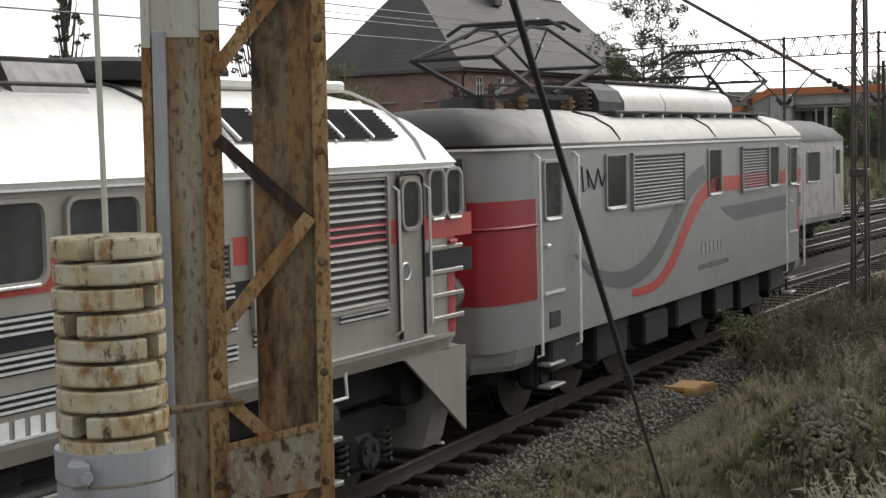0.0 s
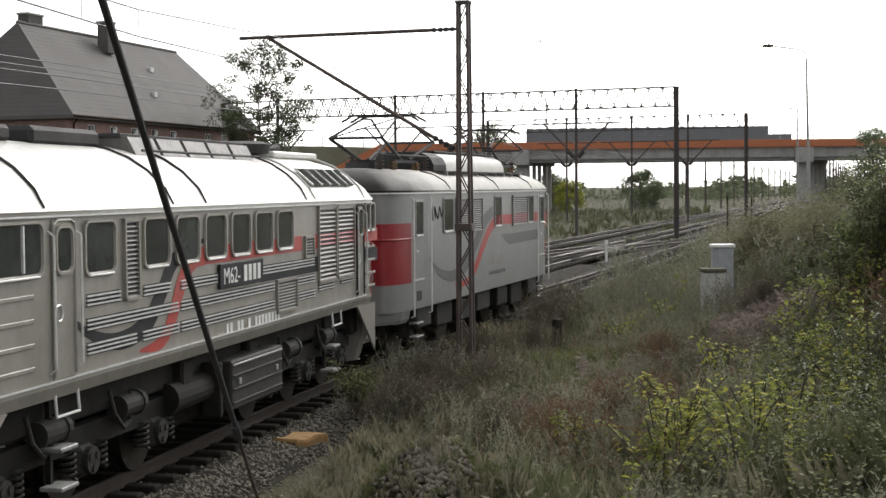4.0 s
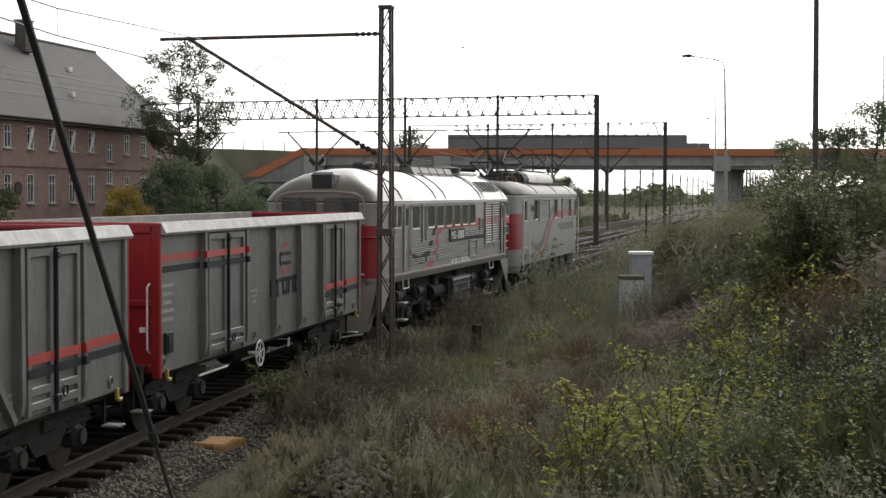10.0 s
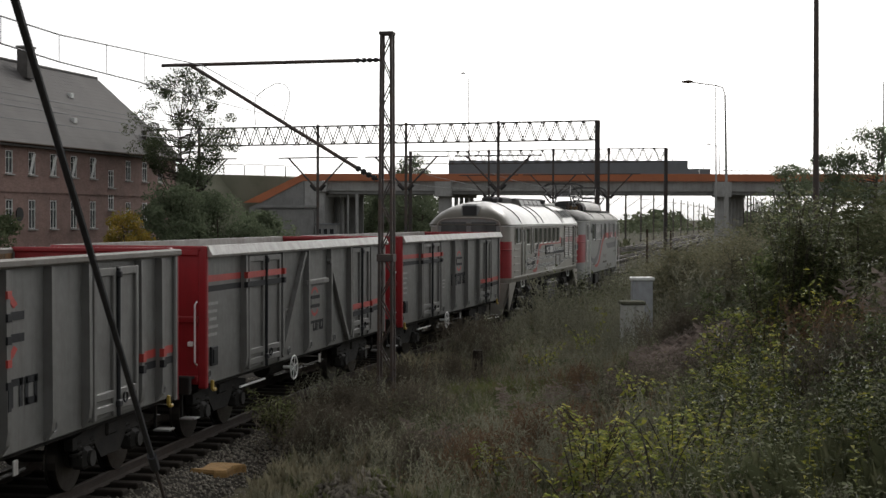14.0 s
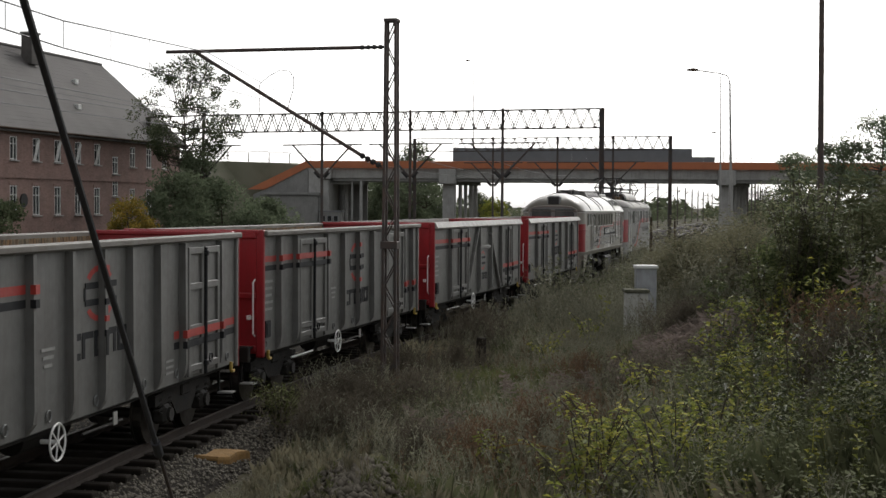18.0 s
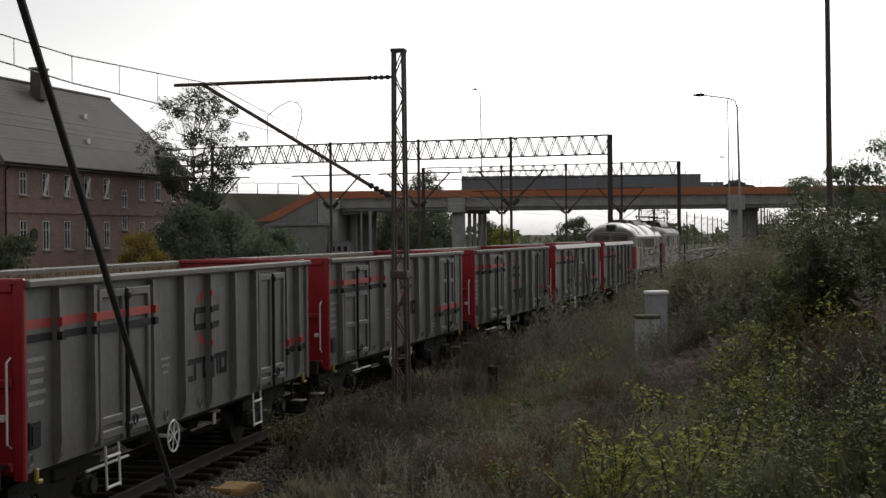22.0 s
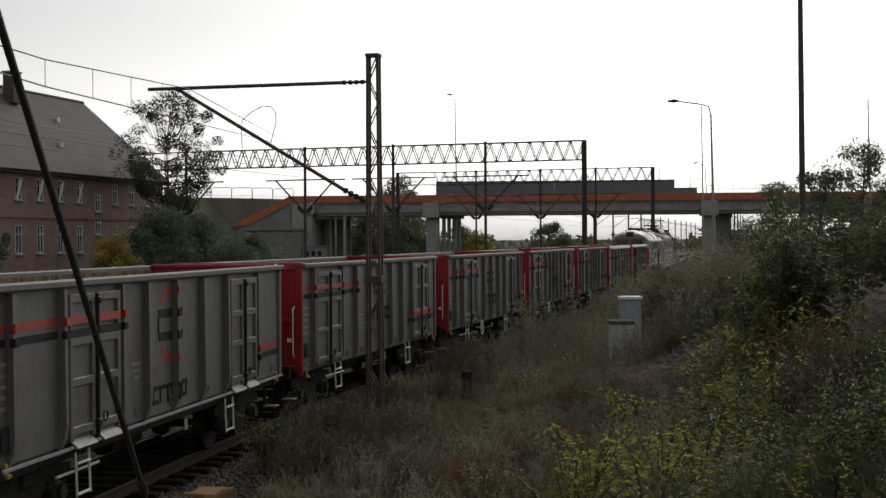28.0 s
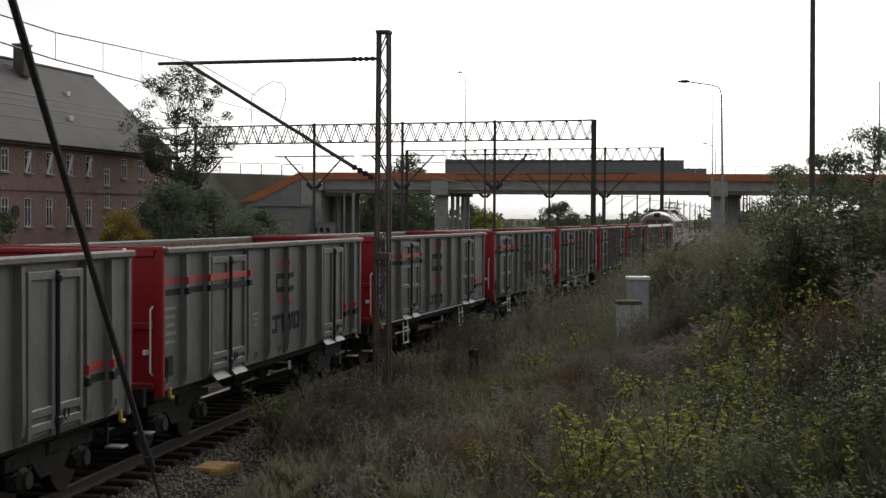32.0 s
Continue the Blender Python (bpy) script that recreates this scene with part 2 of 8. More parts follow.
def foliage(name, a, b_, c, rough=0.6, spec=0.03, through_leaf=0.25):
    """Leaves: three hues from leaf to leaf, a little light through them."""
    m = bpy.data.materials.new(name)
    m.use_nodes = True
    n, l = m.node_tree.nodes, m.node_tree.links
    b = n["Principled BSDF"]
    b.inputs["Roughness"].default_value = rough
    b.inputs["Specular IOR Level"].default_value = spec
    geo = n.new("ShaderNodeNewGeometry")
    r = n.new("ShaderNodeValToRGB")
    r.color_ramp.elements[0].color = (*a, 1)
    r.color_ramp.elements[1].color = (*c, 1)
    e = r.color_ramp.elements.new(0.55)
    e.color = (*b_, 1)
    l.new(geo.outputs["Random Per Island"], r.inputs["Fac"])
    co = n.new("ShaderNodeTexCoord")
    t = n.new("ShaderNodeTexNoise")
    t.inputs["Scale"].default_value = 0.55
    t.inputs["Detail"].default_value = 4.0
    l.new(co.outputs["Object"], t.inputs["Vector"])
    x = n.new("ShaderNodeMix")
    x.data_type, x.blend_type = "RGBA", "MULTIPLY"
    x.inputs["Factor"].default_value = 0.75
    mr = n.new("ShaderNodeMapRange")
    mr.inputs["From Min"].default_value, mr.inputs["From Max"].default_value = 0.3, 0.7
    mr.inputs["To Min"].default_value, mr.inputs["To Max"].default_value = 0.4, 1.4
    l.new(t.outputs["Fac"], mr.inputs["Value"])
    l.new(r.outputs["Color"], x.inputs["A"])
    l.new(mr.outputs["Result"], x.inputs["B"])
    l.new(x.outputs["Result"], b.inputs["Base Color"])
    tr = n.new("ShaderNodeBsdfTranslucent")
    l.new(x.outputs["Result"], tr.inputs["Color"])
    mixer = n.new("ShaderNodeMixShader")
    mixer.inputs["Fac"].default_value = through_leaf
    l.new(b.outputs["BSDF"], mixer.inputs[1])
    l.new(tr.outputs["BSDF"], mixer.inputs[2])
    l.new(mixer.outputs["Shader"], n["Material Output"].inputs["Surface"])
    return m


def glass_dark(name, colour=(0.02, 0.022, 0.024), rough=0.08):
    return surface(name, colour, rough, 0.0, tuple(c * 2.2 for c in colour), 1.5, 0.6, 20, 0.0, spec=0.6)


def layered(name, base, layers, rough=0.85, bump=0.4, bump_scale=60.0):
    """A worn surface: a base colour and layers of (colour, scale of its noise in x, y and z, from, to, amount); the pattern differs from piece to piece."""
    m = bpy.data.materials.new(name)
    m.use_nodes = True
    n, l = m.node_tree.nodes, m.node_tree.links
    b = n["Principled BSDF"]
    b.inputs["Roughness"].default_value = rough
    b.inputs["Specular IOR Level"].default_value = 0.25
    co, info, off = n.new("ShaderNodeTexCoord"), n.new("ShaderNodeObjectInfo"), n.new("ShaderNodeVectorMath")
    off.operation = "MULTIPLY_ADD"
    off.inputs[1].default_value = (7.0, 11.0, 5.0)
    l.new(info.outputs["Random"], off.inputs[0])
    l.new(co.outputs["Object"], off.inputs[2])
    col, last = None, None
    for colour, sc, lo, hi, amount in layers:
        mp, t, r, x = n.new("ShaderNodeMapping"), n.new("ShaderNodeTexNoise"), n.new("ShaderNodeMapRange"), n.new("ShaderNodeMix")
        mp.inputs["Scale"].default_value = sc
        t.inputs["Scale"].default_value, t.inputs["Detail"].default_value, t.inputs["Roughness"].default_value = 1.0, 7.0, 0.65
        r.inputs["From Min"].default_value, r.inputs["From Max"].default_value, r.inputs["To Max"].default_value = lo, hi, amount
        x.data_type = "RGBA"
        l.new(off.outputs[0], mp.inputs["Vector"])
        l.new(mp.outputs["Vector"], t.inputs["Vector"])
        l.new(t.outputs["Fac"], r.inputs["Value"])
        l.new(r.outputs["Result"], x.inputs["Factor"])
        if col is None:
            x.inputs["A"].default_value = (*base, 1)
        else:
            l.new(col, x.inputs["A"])
        x.inputs["B"].default_value = (*colour, 1)
        col, last = x.outputs["Result"], t.outputs["Fac"]
    l.new(col, b.inputs["Base Color"])
    t = n.new("ShaderNodeTexNoise")
    t.inputs["Scale"].default_value, t.inputs["Detail"].default_value = bump_scale, 5.0
    l.new(co.outputs["Object"], t.inputs["Vector"])
    add, bp = n.new("ShaderNodeMath"), n.new("ShaderNodeBump")
    l.new(t.outputs["Fac"], add.inputs[0])
    l.new(last, add.inputs[1])
    bp.inputs["Strength"].default_value, bp.inputs["Distance"].default_value = bump, 0.01
    l.new(add.outputs[0], bp.inputs["Height"])
    l.new(bp.outputs["Normal"], b.inputs["Normal"])
    return m


def stained(m, lo, hi, colour, ragged=1.2, scale=1.1):
    """Exhaust soot or grime that thickens along y from hi to lo, with a ragged edge."""
    n, l = m.node_tree.nodes, m.node_tree.links
    b = n["Principled BSDF"]
    src = b.inputs["Base Color"].links[0].from_socket
    co, sp, t, r, x, ma = (n.new(k) for k in ("ShaderNodeTexCoord", "ShaderNodeSeparateXYZ", "ShaderNodeTexNoise", "ShaderNodeMapRange", "ShaderNodeMix", "ShaderNodeMath"))
    t.inputs["Scale"].default_value, t.inputs["Detail"].default_value = scale, 6.0
    ma.operation = "MULTIPLY_ADD"
    ma.inputs[1].default_value = ragged * 2
    r.inputs["From Min"].default_value, r.inputs["From Max"].default_value = hi + ragged, lo + ragged
    x.data_type = "RGBA"
    x.inputs["B"].default_value = (*colour, 1)
    l.new(co.outputs["Object"], sp.inputs[0])
    l.new(co.outputs["Object"], t.inputs["Vector"])
    l.new(t.outputs["Fac"], ma.inputs[0])
    l.new(sp.outputs["Y"], ma.inputs[2])
    l.new(ma.outputs[0], r.inputs["Value"])
    l.new(r.outputs["Result"], x.inputs["Factor"])
    l.new(src, x.inputs["A"])
    l.new(x.outputs["Result"], b.inputs["Base Color"])
    return m


GREY = surface("grey_wagon_paint", (0.158, 0.157, 0.148), 0.5, 0, (0.105, 0.1, 0.093), 2.2, 0.55, streak=(0.085, 0.073, 0.062), streak_amount=0.45, bump=0.04, spec=0.35)
GREY_DARK = surface("old_grey_paint", (0.18, 0.185, 0.18), 0.55, 0, (0.125, 0.12, 0.112), 2.0, 0.5, streak=(0.09, 0.075, 0.067), bump=0.05)
RIM = surface("worn_light_rim_paint", (0.36, 0.35, 0.33), 0.5, 0, (0.2, 0.18, 0.16), 2.2, 0.7, streak=(0.17, 0.13, 0.1), bump=0.05)
RIM_OLD = surface("rubbed_rusty_rim_paint", (0.14, 0.132, 0.115), 0.65, 0, (0.085, 0.068, 0.05), 5, 0.7, streak=(0.1, 0.07, 0.05), bump=0.05, stretch=(1, 0.3, 1))
# slat paint darkened to carry the shade of the gaps between slats
LOUVRE = surface("grimy_louvre_paint", (0.2, 0.195, 0.178), 0.5, 0, (0.12, 0.115, 0.1), 4, 0.5, bump=0.02)
RED = surface("red_paint", (0.285, 0.014, 0.019), 0.45, 0, (0.2, 0.012, 0.015), 2.4, 0.5, streak=(0.12, 0.016, 0.014), streak_amount=0.25, bump=0.02)
STENCIL = surface("faded_white_stencil", (0.3, 0.3, 0.28), 0.6, 0, (0.2, 0.2, 0.19), 9, 0.7, bump=0.0)
RED_BAND = surface("faded_red_band", (0.40, 0.04, 0.03), 0.5, 0, (0.28, 0.035, 0.028), 4, 0.5, streak=(0.2, 0.05, 0.04), streak_amount=0.3, bump=0.03)
BLACK_BAND = surface("dark_grey_band", (0.02, 0.021, 0.023), 0.6, 0, (0.036, 0.036, 0.036), 4, 0.5, bump=0.03, spec=0.15)
LOCO = surface("light_grey_loco_paint", (0.28, 0.262, 0.228), 0.42, 0, (0.2, 0.188, 0.162), 2.5, 0.55, streak=(0.18, 0.16, 0.135), streak_amount=0.2, bump=0.03)
LOCO_BLUE = surface("mid_grey_loco_paint", (0.24, 0.243, 0.232), 0.42, 0, (0.195, 0.193, 0.18), 2.2, 0.5, streak=(0.15, 0.14, 0.125), streak_amount=0.12, bump=0.02)
ROOF = surface("pale_loco_roof", (0.62, 0.615, 0.58), 0.34, 0, (0.45, 0.44, 0.41), 1.6, 0.5, streak=(0.3, 0.28, 0.25), streak_amount=0.25, bump=0.03)
ROOF_D = stained(surface("pale_diesel_roof", (0.58, 0.57, 0.53), 0.34, spec=0.5, metal=0, second=(0.44, 0.43, 0.4), scale=1.6, amount=0.5, streak=(0.3, 0.28, 0.25), streak_amount=0.3, bump=0.03), -7.6, -3.9, (0.1, 0.088, 0.066), 0.8)
ROOF_E = stained(surface("pale_electric_roof", (0.46, 0.45, 0.415), 0.6, spec=0.12, metal=0, second=(0.36, 0.35, 0.32), scale=1.6, amount=0.5, streak=(0.2, 0.18, 0.15), streak_amount=0.35, bump=0.03), -6.8, -4.2, (0.035, 0.033, 0.03), 0.8)
HATCH = surface("sooty_steel_flap", (0.16, 0.15, 0.138), 0.5, 0.1, (0.07, 0.06, 0.053), 2.5, 0.7, streak=(0.05, 0.043, 0.037), streak_amount=0.5, bump=0.05)
SOOT = surface("sooty_roof", (0.028, 0.027, 0.027), 0.75, 0, (0.075, 0.072, 0.07), 1.8, 0.6, bump=0.05, spec=0.3)
UNDER = surface("grimy_black_running_gear", (0.009, 0.0085, 0.0075), 0.8, 0, (0.026, 0.021, 0.017), 4, 0.6, bump=0.2, spec=0.3)
UNDER_GREY = surface("dusty_grey_running_gear", (0.034, 0.032, 0.029), 0.75, 0, (0.018, 0.016, 0.014), 4, 0.6, bump=0.15, spec=0.3)
STEP = surface("pale_worn_step_steel", (0.26, 0.26, 0.25), 0.5, 0, (0.1, 0.095, 0.09), 8, 0.6, bump=0.05)
CHROME = surface("pale_trim", (0.72, 0.72, 0.7), 0.3, 0.2, (0.4, 0.4, 0.38), 10, 0.4, bump=0.0)
WHITE = surface("white_paint", (0.75, 0.75, 0.73), 0.45, 0, (0.55, 0.54, 0.5), 5, 0.5, bump=0.03)
YELLOW = surface("yellow_paint", (0.4, 0.28, 0.06), 0.5, 0, (0.35, 0.2, 0.02), 8, 0.5, bump=0.03)
PANE = glass_dark("dark_window_glass", (0.04, 0.043, 0.041))
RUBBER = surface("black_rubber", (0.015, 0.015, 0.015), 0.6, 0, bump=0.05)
CAR_WHITE = surface("white_car_paint", (0.6, 0.6, 0.59), 0.25, 0, (0.5, 0.5, 0.49), 3, 0.4, bump=0.0)
CAR_DARK = surface("dark_car_paint", (0.03, 0.032, 0.036), 0.25, 0, (0.05, 0.05, 0.055), 3, 0.4, bump=0.0)
LAMP_GLASS = surface("unlit_lamp_glass", (0.5, 0.5, 0.48), 0.1, 0, bump=0.0)
WHEEL = surface("wheel_steel", (0.03, 0.026, 0.022), 0.6, 0.4, (0.02, 0.016, 0.013), 8, 0.6, bump=0.1)
TYRE = surface("bright_tyre_steel", (0.12, 0.11, 0.1), 0.45, 1.0, (0.06, 0.05, 0.045), 6, 0.4, bump=0.02)
RUST = layered("dark_rusty_steel", (0.17, 0.14, 0.09), [((0.25, 0.128, 0.048), (8, 8, 1.0), 0.42, 0.62, 0.9), ((0.018, 0.012, 0.01), (10, 10, 2.4), 0.47, 0.63, 0.95), ((0.06, 0.028, 0.014), (60, 60, 22), 0.5, 0.64, 0.65), ((0.27, 0.19, 0.105), (70, 70, 40), 0.6, 0.7, 0.55)])
RUST_EDGE = layered("tan_rusty_edge", (0.35, 0.235, 0.118), [((0.22, 0.105, 0.038), (12, 12, 2.0), 0.42, 0.62, 0.85), ((0.07, 0.032, 0.015), (75, 75, 30), 0.5, 0.62, 0.8), ((0.42, 0.35, 0.23), (50, 50, 14), 0.6, 0.7, 0.55)])
PALE_COAT = layered("pale_weathered_paint", (0.52, 0.51, 0.46), [((0.4, 0.385, 0.33), (8, 8, 2), 0.42, 0.66, 0.7), ((0.2, 0.11, 0.055), (55, 55, 20), 0.6, 0.68, 0.7)], bump=0.2)
RUST_GREY = layered("grey_paint_over_rust", (0.29, 0.265, 0.195), [((0.235, 0.14, 0.058), (7, 7, 0.8), 0.42, 0.6, 0.9), ((0.085, 0.048, 0.026), (14, 14, 2.4), 0.5, 0.66, 0.75), ((0.06, 0.03, 0.016), (70, 70, 26), 0.53, 0.64, 0.7), ((0.4, 0.39, 0.34), (40, 40, 9), 0.6, 0.7, 0.45)])
BATTEN = layered("flaking_batten_paint", (0.28, 0.26, 0.19), [((0.2, 0.115, 0.05), (14, 14, 7), 0.44, 0.62, 0.85), ((0.05, 0.026, 0.016), (26, 26, 16), 0.52, 0.62, 0.9), ((0.44, 0.41, 0.32), (34, 34, 14), 0.58, 0.68, 0.7)])
CONCRETE_W = layered("cast_weight_concrete", (0.5, 0.47, 0.36), [((0.4, 0.3, 0.15), (9, 9, 9), 0.42, 0.62, 0.75), ((0.25, 0.12, 0.035), (18, 18, 7), 0.52, 0.64, 0.85), ((0.035, 0.022, 0.014), (34, 34, 18), 0.56, 0.66, 0.85), ((0.54, 0.52, 0.42), (30, 30, 12), 0.58, 0.7, 0.5)], bump=0.3)
CLAMP = surface("galvanised_clamp", (0.36, 0.375, 0.395), 0.5, 0.2, (0.26, 0.265, 0.27), 6, 0.5, streak=(0.2, 0.17, 0.14), streak_amount=0.35, bump=0.05)
MASTSTEEL = surface("dark_mast_steel", (0.055, 0.045, 0.042), 0.7, 0, (0.10, 0.06, 0.04), 4, 0.6, bump=0.1)
DARK_FLAT = layered("black_brown_flat", (0.03, 0.023, 0.019), [((0.1, 0.055, 0.03), (30, 30, 12), 0.52, 0.64, 0.7)])
GANTRY = surface("gantry_steel", (0.075, 0.07, 0.07), 0.75, 0, (0.11, 0.075, 0.055), 2, 0.6, bump=0.05, spec=0.2)
WIRE = surface("dark_wire", (0.03, 0.03, 0.034), 0.6, 0, bump=0.0)
PALE_WIRE = surface("pale_rope", (0.5, 0.5, 0.42), 0.6, 0, bump=0.0)
CONCRETE = surface("weathered_concrete", (0.36, 0.355, 0.34), 0.85, 0, (0.24, 0.235, 0.22), 0.9, 0.6, streak=(0.17, 0.165, 0.155), streak_amount=0.5, bump=0.15, bump_scale=20)
CONCRETE_D = surface("dull_grey_concrete", (0.24, 0.237, 0.228), 0.9, 0, (0.16, 0.158, 0.15), 0.7, 0.6, streak=(0.12, 0.118, 0.11), streak_amount=0.5, bump=0.15, bump_scale=20)
CONCRETE_L = surface("pale_plinth_concrete", (0.5, 0.5, 0.47), 0.85, 0, (0.3, 0.29, 0.26), 3, 0.6, streak=(0.2, 0.19, 0.17), streak_amount=0.5, bump=0.2, bump_scale=40)
ORANGE = surface("orange_bridge_paint", (0.44, 0.14, 0.055), 0.6, 0, (0.34, 0.115, 0.05), 0.5, 0.5, streak=(0.24, 0.1, 0.06), streak_amount=0.3, bump=0.02)
BARRIER = surface("grey_noise_barrier", (0.17, 0.175, 0.185), 0.7, 0, (0.13, 0.135, 0.14), 0.6, 0.5, bump=0.02)
STEEL_RAIL = surface("rusty_rail_side", (0.052, 0.033, 0.023), 0.85, 0, (0.034, 0.023, 0.017), 3, 0.6, bump=0.1, spec=0.1)
SLATE = surface("grey_roof_tiles", (0.088, 0.082, 0.078), 0.85, 0, (0.12, 0.112, 0.106), 0.35, 0.6, streak=(0.075, 0.07, 0.068), streak_amount=0.4, bump=0.1, bump_scale=8)
FRAME_W = surface("white_window_frame", (0.7, 0.7, 0.68), 0.5, 0, bump=0.0)
# bed far darker than its stones: shade under the trains is in the colour
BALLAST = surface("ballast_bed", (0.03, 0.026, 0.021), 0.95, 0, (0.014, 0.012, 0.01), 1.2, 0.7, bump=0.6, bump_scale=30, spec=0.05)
RUBBLE = surface("brown_grey_rubble", (0.16, 0.143, 0.115), 0.95, 0, (0.08, 0.07, 0.056), 9, 0.6, bump=0.2, spec=0.05)
STONE = surface("ballast_stone", (0.23, 0.21, 0.175), 0.9, 0, (0.11, 0.098, 0.08), 9, 0.6, bump=0.2, per_object=0.2, spec=0.08)
SLEEPER = surface("tarred_sleeper", (0.026, 0.022, 0.018), 0.9, 0, (0.05, 0.043, 0.036), 4, 0.6, bump=0.3, bump_scale=40, stretch=(0.3, 3, 1), per_object=0.4, spec=0.05)
RAIL = surface("rusty_rail_foot", (0.04, 0.027, 0.02), 0.85, 0, (0.026, 0.019, 0.015), 3, 0.6, bump=0.1)
# darker copy of the rail head: the train's shade is put into the colour
RAIL_SHADE = surface("dull_rail_head", (0.07, 0.058, 0.048), 0.6, 0.6, (0.04, 0.032, 0.026), 2, 0.5, bump=0.05)
RAIL_TOP = surface("polished_rail_head", (0.2, 0.19, 0.18), 0.5, 0.9, (0.1, 0.09, 0.08), 2, 0.5, bump=0.02)
SOIL = surface("weedy_soil", (0.062, 0.052, 0.036), 0.95, 0, (0.05, 0.055, 0.025), 0.5, 0.8, grain=9, bump=0.6, bump_scale=7, spec=0.08)
MOSS = surface("mossy_slab", (0.085, 0.085, 0.055), 0.95, 0, (0.16, 0.155, 0.13), 7, 0.6, bump=0.4, bump_scale=30, spec=0.1)
WOOD_O = surface("orange_weathered_timber", (0.3, 0.18, 0.07), 0.85, 0, (0.17, 0.105, 0.048), 6, 0.7, bump=0.4, bump_scale=30, stretch=(0.3, 3, 1), spec=0.2)
BANK = surface("grassy_bank", (0.2, 0.196, 0.148), 0.95, 0, (0.14, 0.142, 0.1), 0.3, 0.7, grain=6, bump=0.6, bump_scale=4, spec=0.05)
HOUSE_PANE = surface("dim_house_glass", (0.02, 0.022, 0.024), 0.2, 0, (0.05, 0.05, 0.05), 1.0, 0.5, bump=0.0, spec=0.2)
BARK = surface("bark", (0.07, 0.058, 0.045), 0.95, 0, (0.04, 0.033, 0.027), 6, 0.6, bump=0.4, bump_scale=20)
WEED_DRY = foliage("dry_weed", (0.23, 0.224, 0.165), (0.29, 0.284, 0.213), (0.17, 0.173, 0.122), 0.8)
WEED_PLUME = foliage("feathery_seed_head", (0.23, 0.19, 0.165), (0.3, 0.25, 0.22), (0.17, 0.135, 0.115), 0.85)
WEED_STRAW = foliage("straw_grass", (0.21, 0.19, 0.13), (0.28, 0.255, 0.175), (0.15, 0.138, 0.09), 0.8)
WEED_OLIVE = foliage("olive_brown_weed", (0.145, 0.14, 0.085), (0.19, 0.185, 0.115), (0.25, 0.225, 0.145), 0.75, through_leaf=0.4)
WEED_GREEN = foliage("green_weed", (0.098, 0.11, 0.058), (0.135, 0.147, 0.078), (0.18, 0.183, 0.105), 0.75)
GRASS = foliage("fresh_grass", (0.13, 0.155, 0.06), (0.165, 0.175, 0.08), (0.21, 0.2, 0.11), 0.75)
WEED_RED = foliage("russet_weed", (0.165, 0.105, 0.066), (0.205, 0.14, 0.09), (0.115, 0.08, 0.055), 0.8)
LEAF_BUSH = foliage("glossy_bush_leaf", (0.055, 0.07, 0.032), (0.092, 0.115, 0.05), (0.2, 0.225, 0.095), 0.5, 0.1, 0.45)
LEAF_STEM = foliage("olive_stem_leaf", (0.09, 0.105, 0.045), (0.14, 0.155, 0.07), (0.3, 0.31, 0.15), 0.45, 0.15, 0.45)
LEAF_SHOOT = foliage("glossy_shoot_leaf", (0.03, 0.04, 0.018), (0.06, 0.075, 0.03), (0.17, 0.185, 0.065), 0.5, 0.1, 0.3)
WEED_DARK = foliage("withered_dark_weed", (0.115, 0.1, 0.076), (0.145, 0.128, 0.098), (0.085, 0.073, 0.055), 0.85)
LEAF_YELLOW = foliage("yellowing_leaf", (0.14, 0.17, 0.04), (0.25, 0.275, 0.06), (0.46, 0.42, 0.08), 0.55, 0.06, 0.4)
LEAF_TREE = foliage("tree_leaf", (0.06, 0.08, 0.042), (0.09, 0.11, 0.06), (0.12, 0.13, 0.075), 0.6, through_leaf=0.4)
# distant leaves are paled: the haze of the air is put into their colour
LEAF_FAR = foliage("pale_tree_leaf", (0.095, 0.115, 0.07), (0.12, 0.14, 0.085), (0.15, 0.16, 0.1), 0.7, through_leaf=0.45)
LEAF_AUTUMN = foliage("autumn_leaf", (0.36, 0.24, 0.05), (0.3, 0.22, 0.05), (0.17, 0.17, 0.05), 0.6)
# leaf colour lifted further, to carry haze on the distant crowns
LEAF_GREY = foliage("grey_green_leaf", (0.11, 0.138, 0.082), (0.15, 0.182, 0.112), (0.19, 0.213, 0.14), 0.7, through_leaf=0.45)


# ---- the line of the track: heading (degrees) at distances along it ----
KNOTS = (-60, -40, -20, 0, 10, 15, 20, 40, 60, 80, 100, 125, 150, 175, 300)
TURN = (9.0, 10.0, 11.5, 13.0, 12.0, 8.3, 8.65, 13.97, 13.77, 13.21, 13.14, 12.65, 12.0, 11.5, 10.5)
LINE_S = np.arange(-120, 420, 0.5)
LINE_H = np.radians(np.interp(LINE_S, KNOTS, TURN))
LINE_X = np.concatenate([[0], np.cumsum(np.sin(LINE_H[:-1] + 0.0) * 0.5)])
LINE_Y = np.concatenate([[0], np.cumsum(np.cos(LINE_H[:-1] + 0.0) * 0.5)])
LINE_X += -5.9156 - np.interp(20, LINE_S, LINE_X)
LINE_Y += 19.8869 - np.interp(20, LINE_S, LINE_Y)


def on_line(s, side=0.0, z=0.0):
    """A point s metres along the track, side metres to its right."""
    h = np.interp(s, LINE_S, LINE_H)
    return Vector((np.interp(s, LINE_S, LINE_X) + side * math.cos(h), np.interp(s, LINE_S, LINE_Y) - side * math.sin(h), z))


def line_x(y):
    return np.interp(y, LINE_Y, LINE_X)


def smooth(a, b, x):
    t = np.clip((x - a) / (b - a), 0, 1)
    return t * t * (3 - 2 * t)


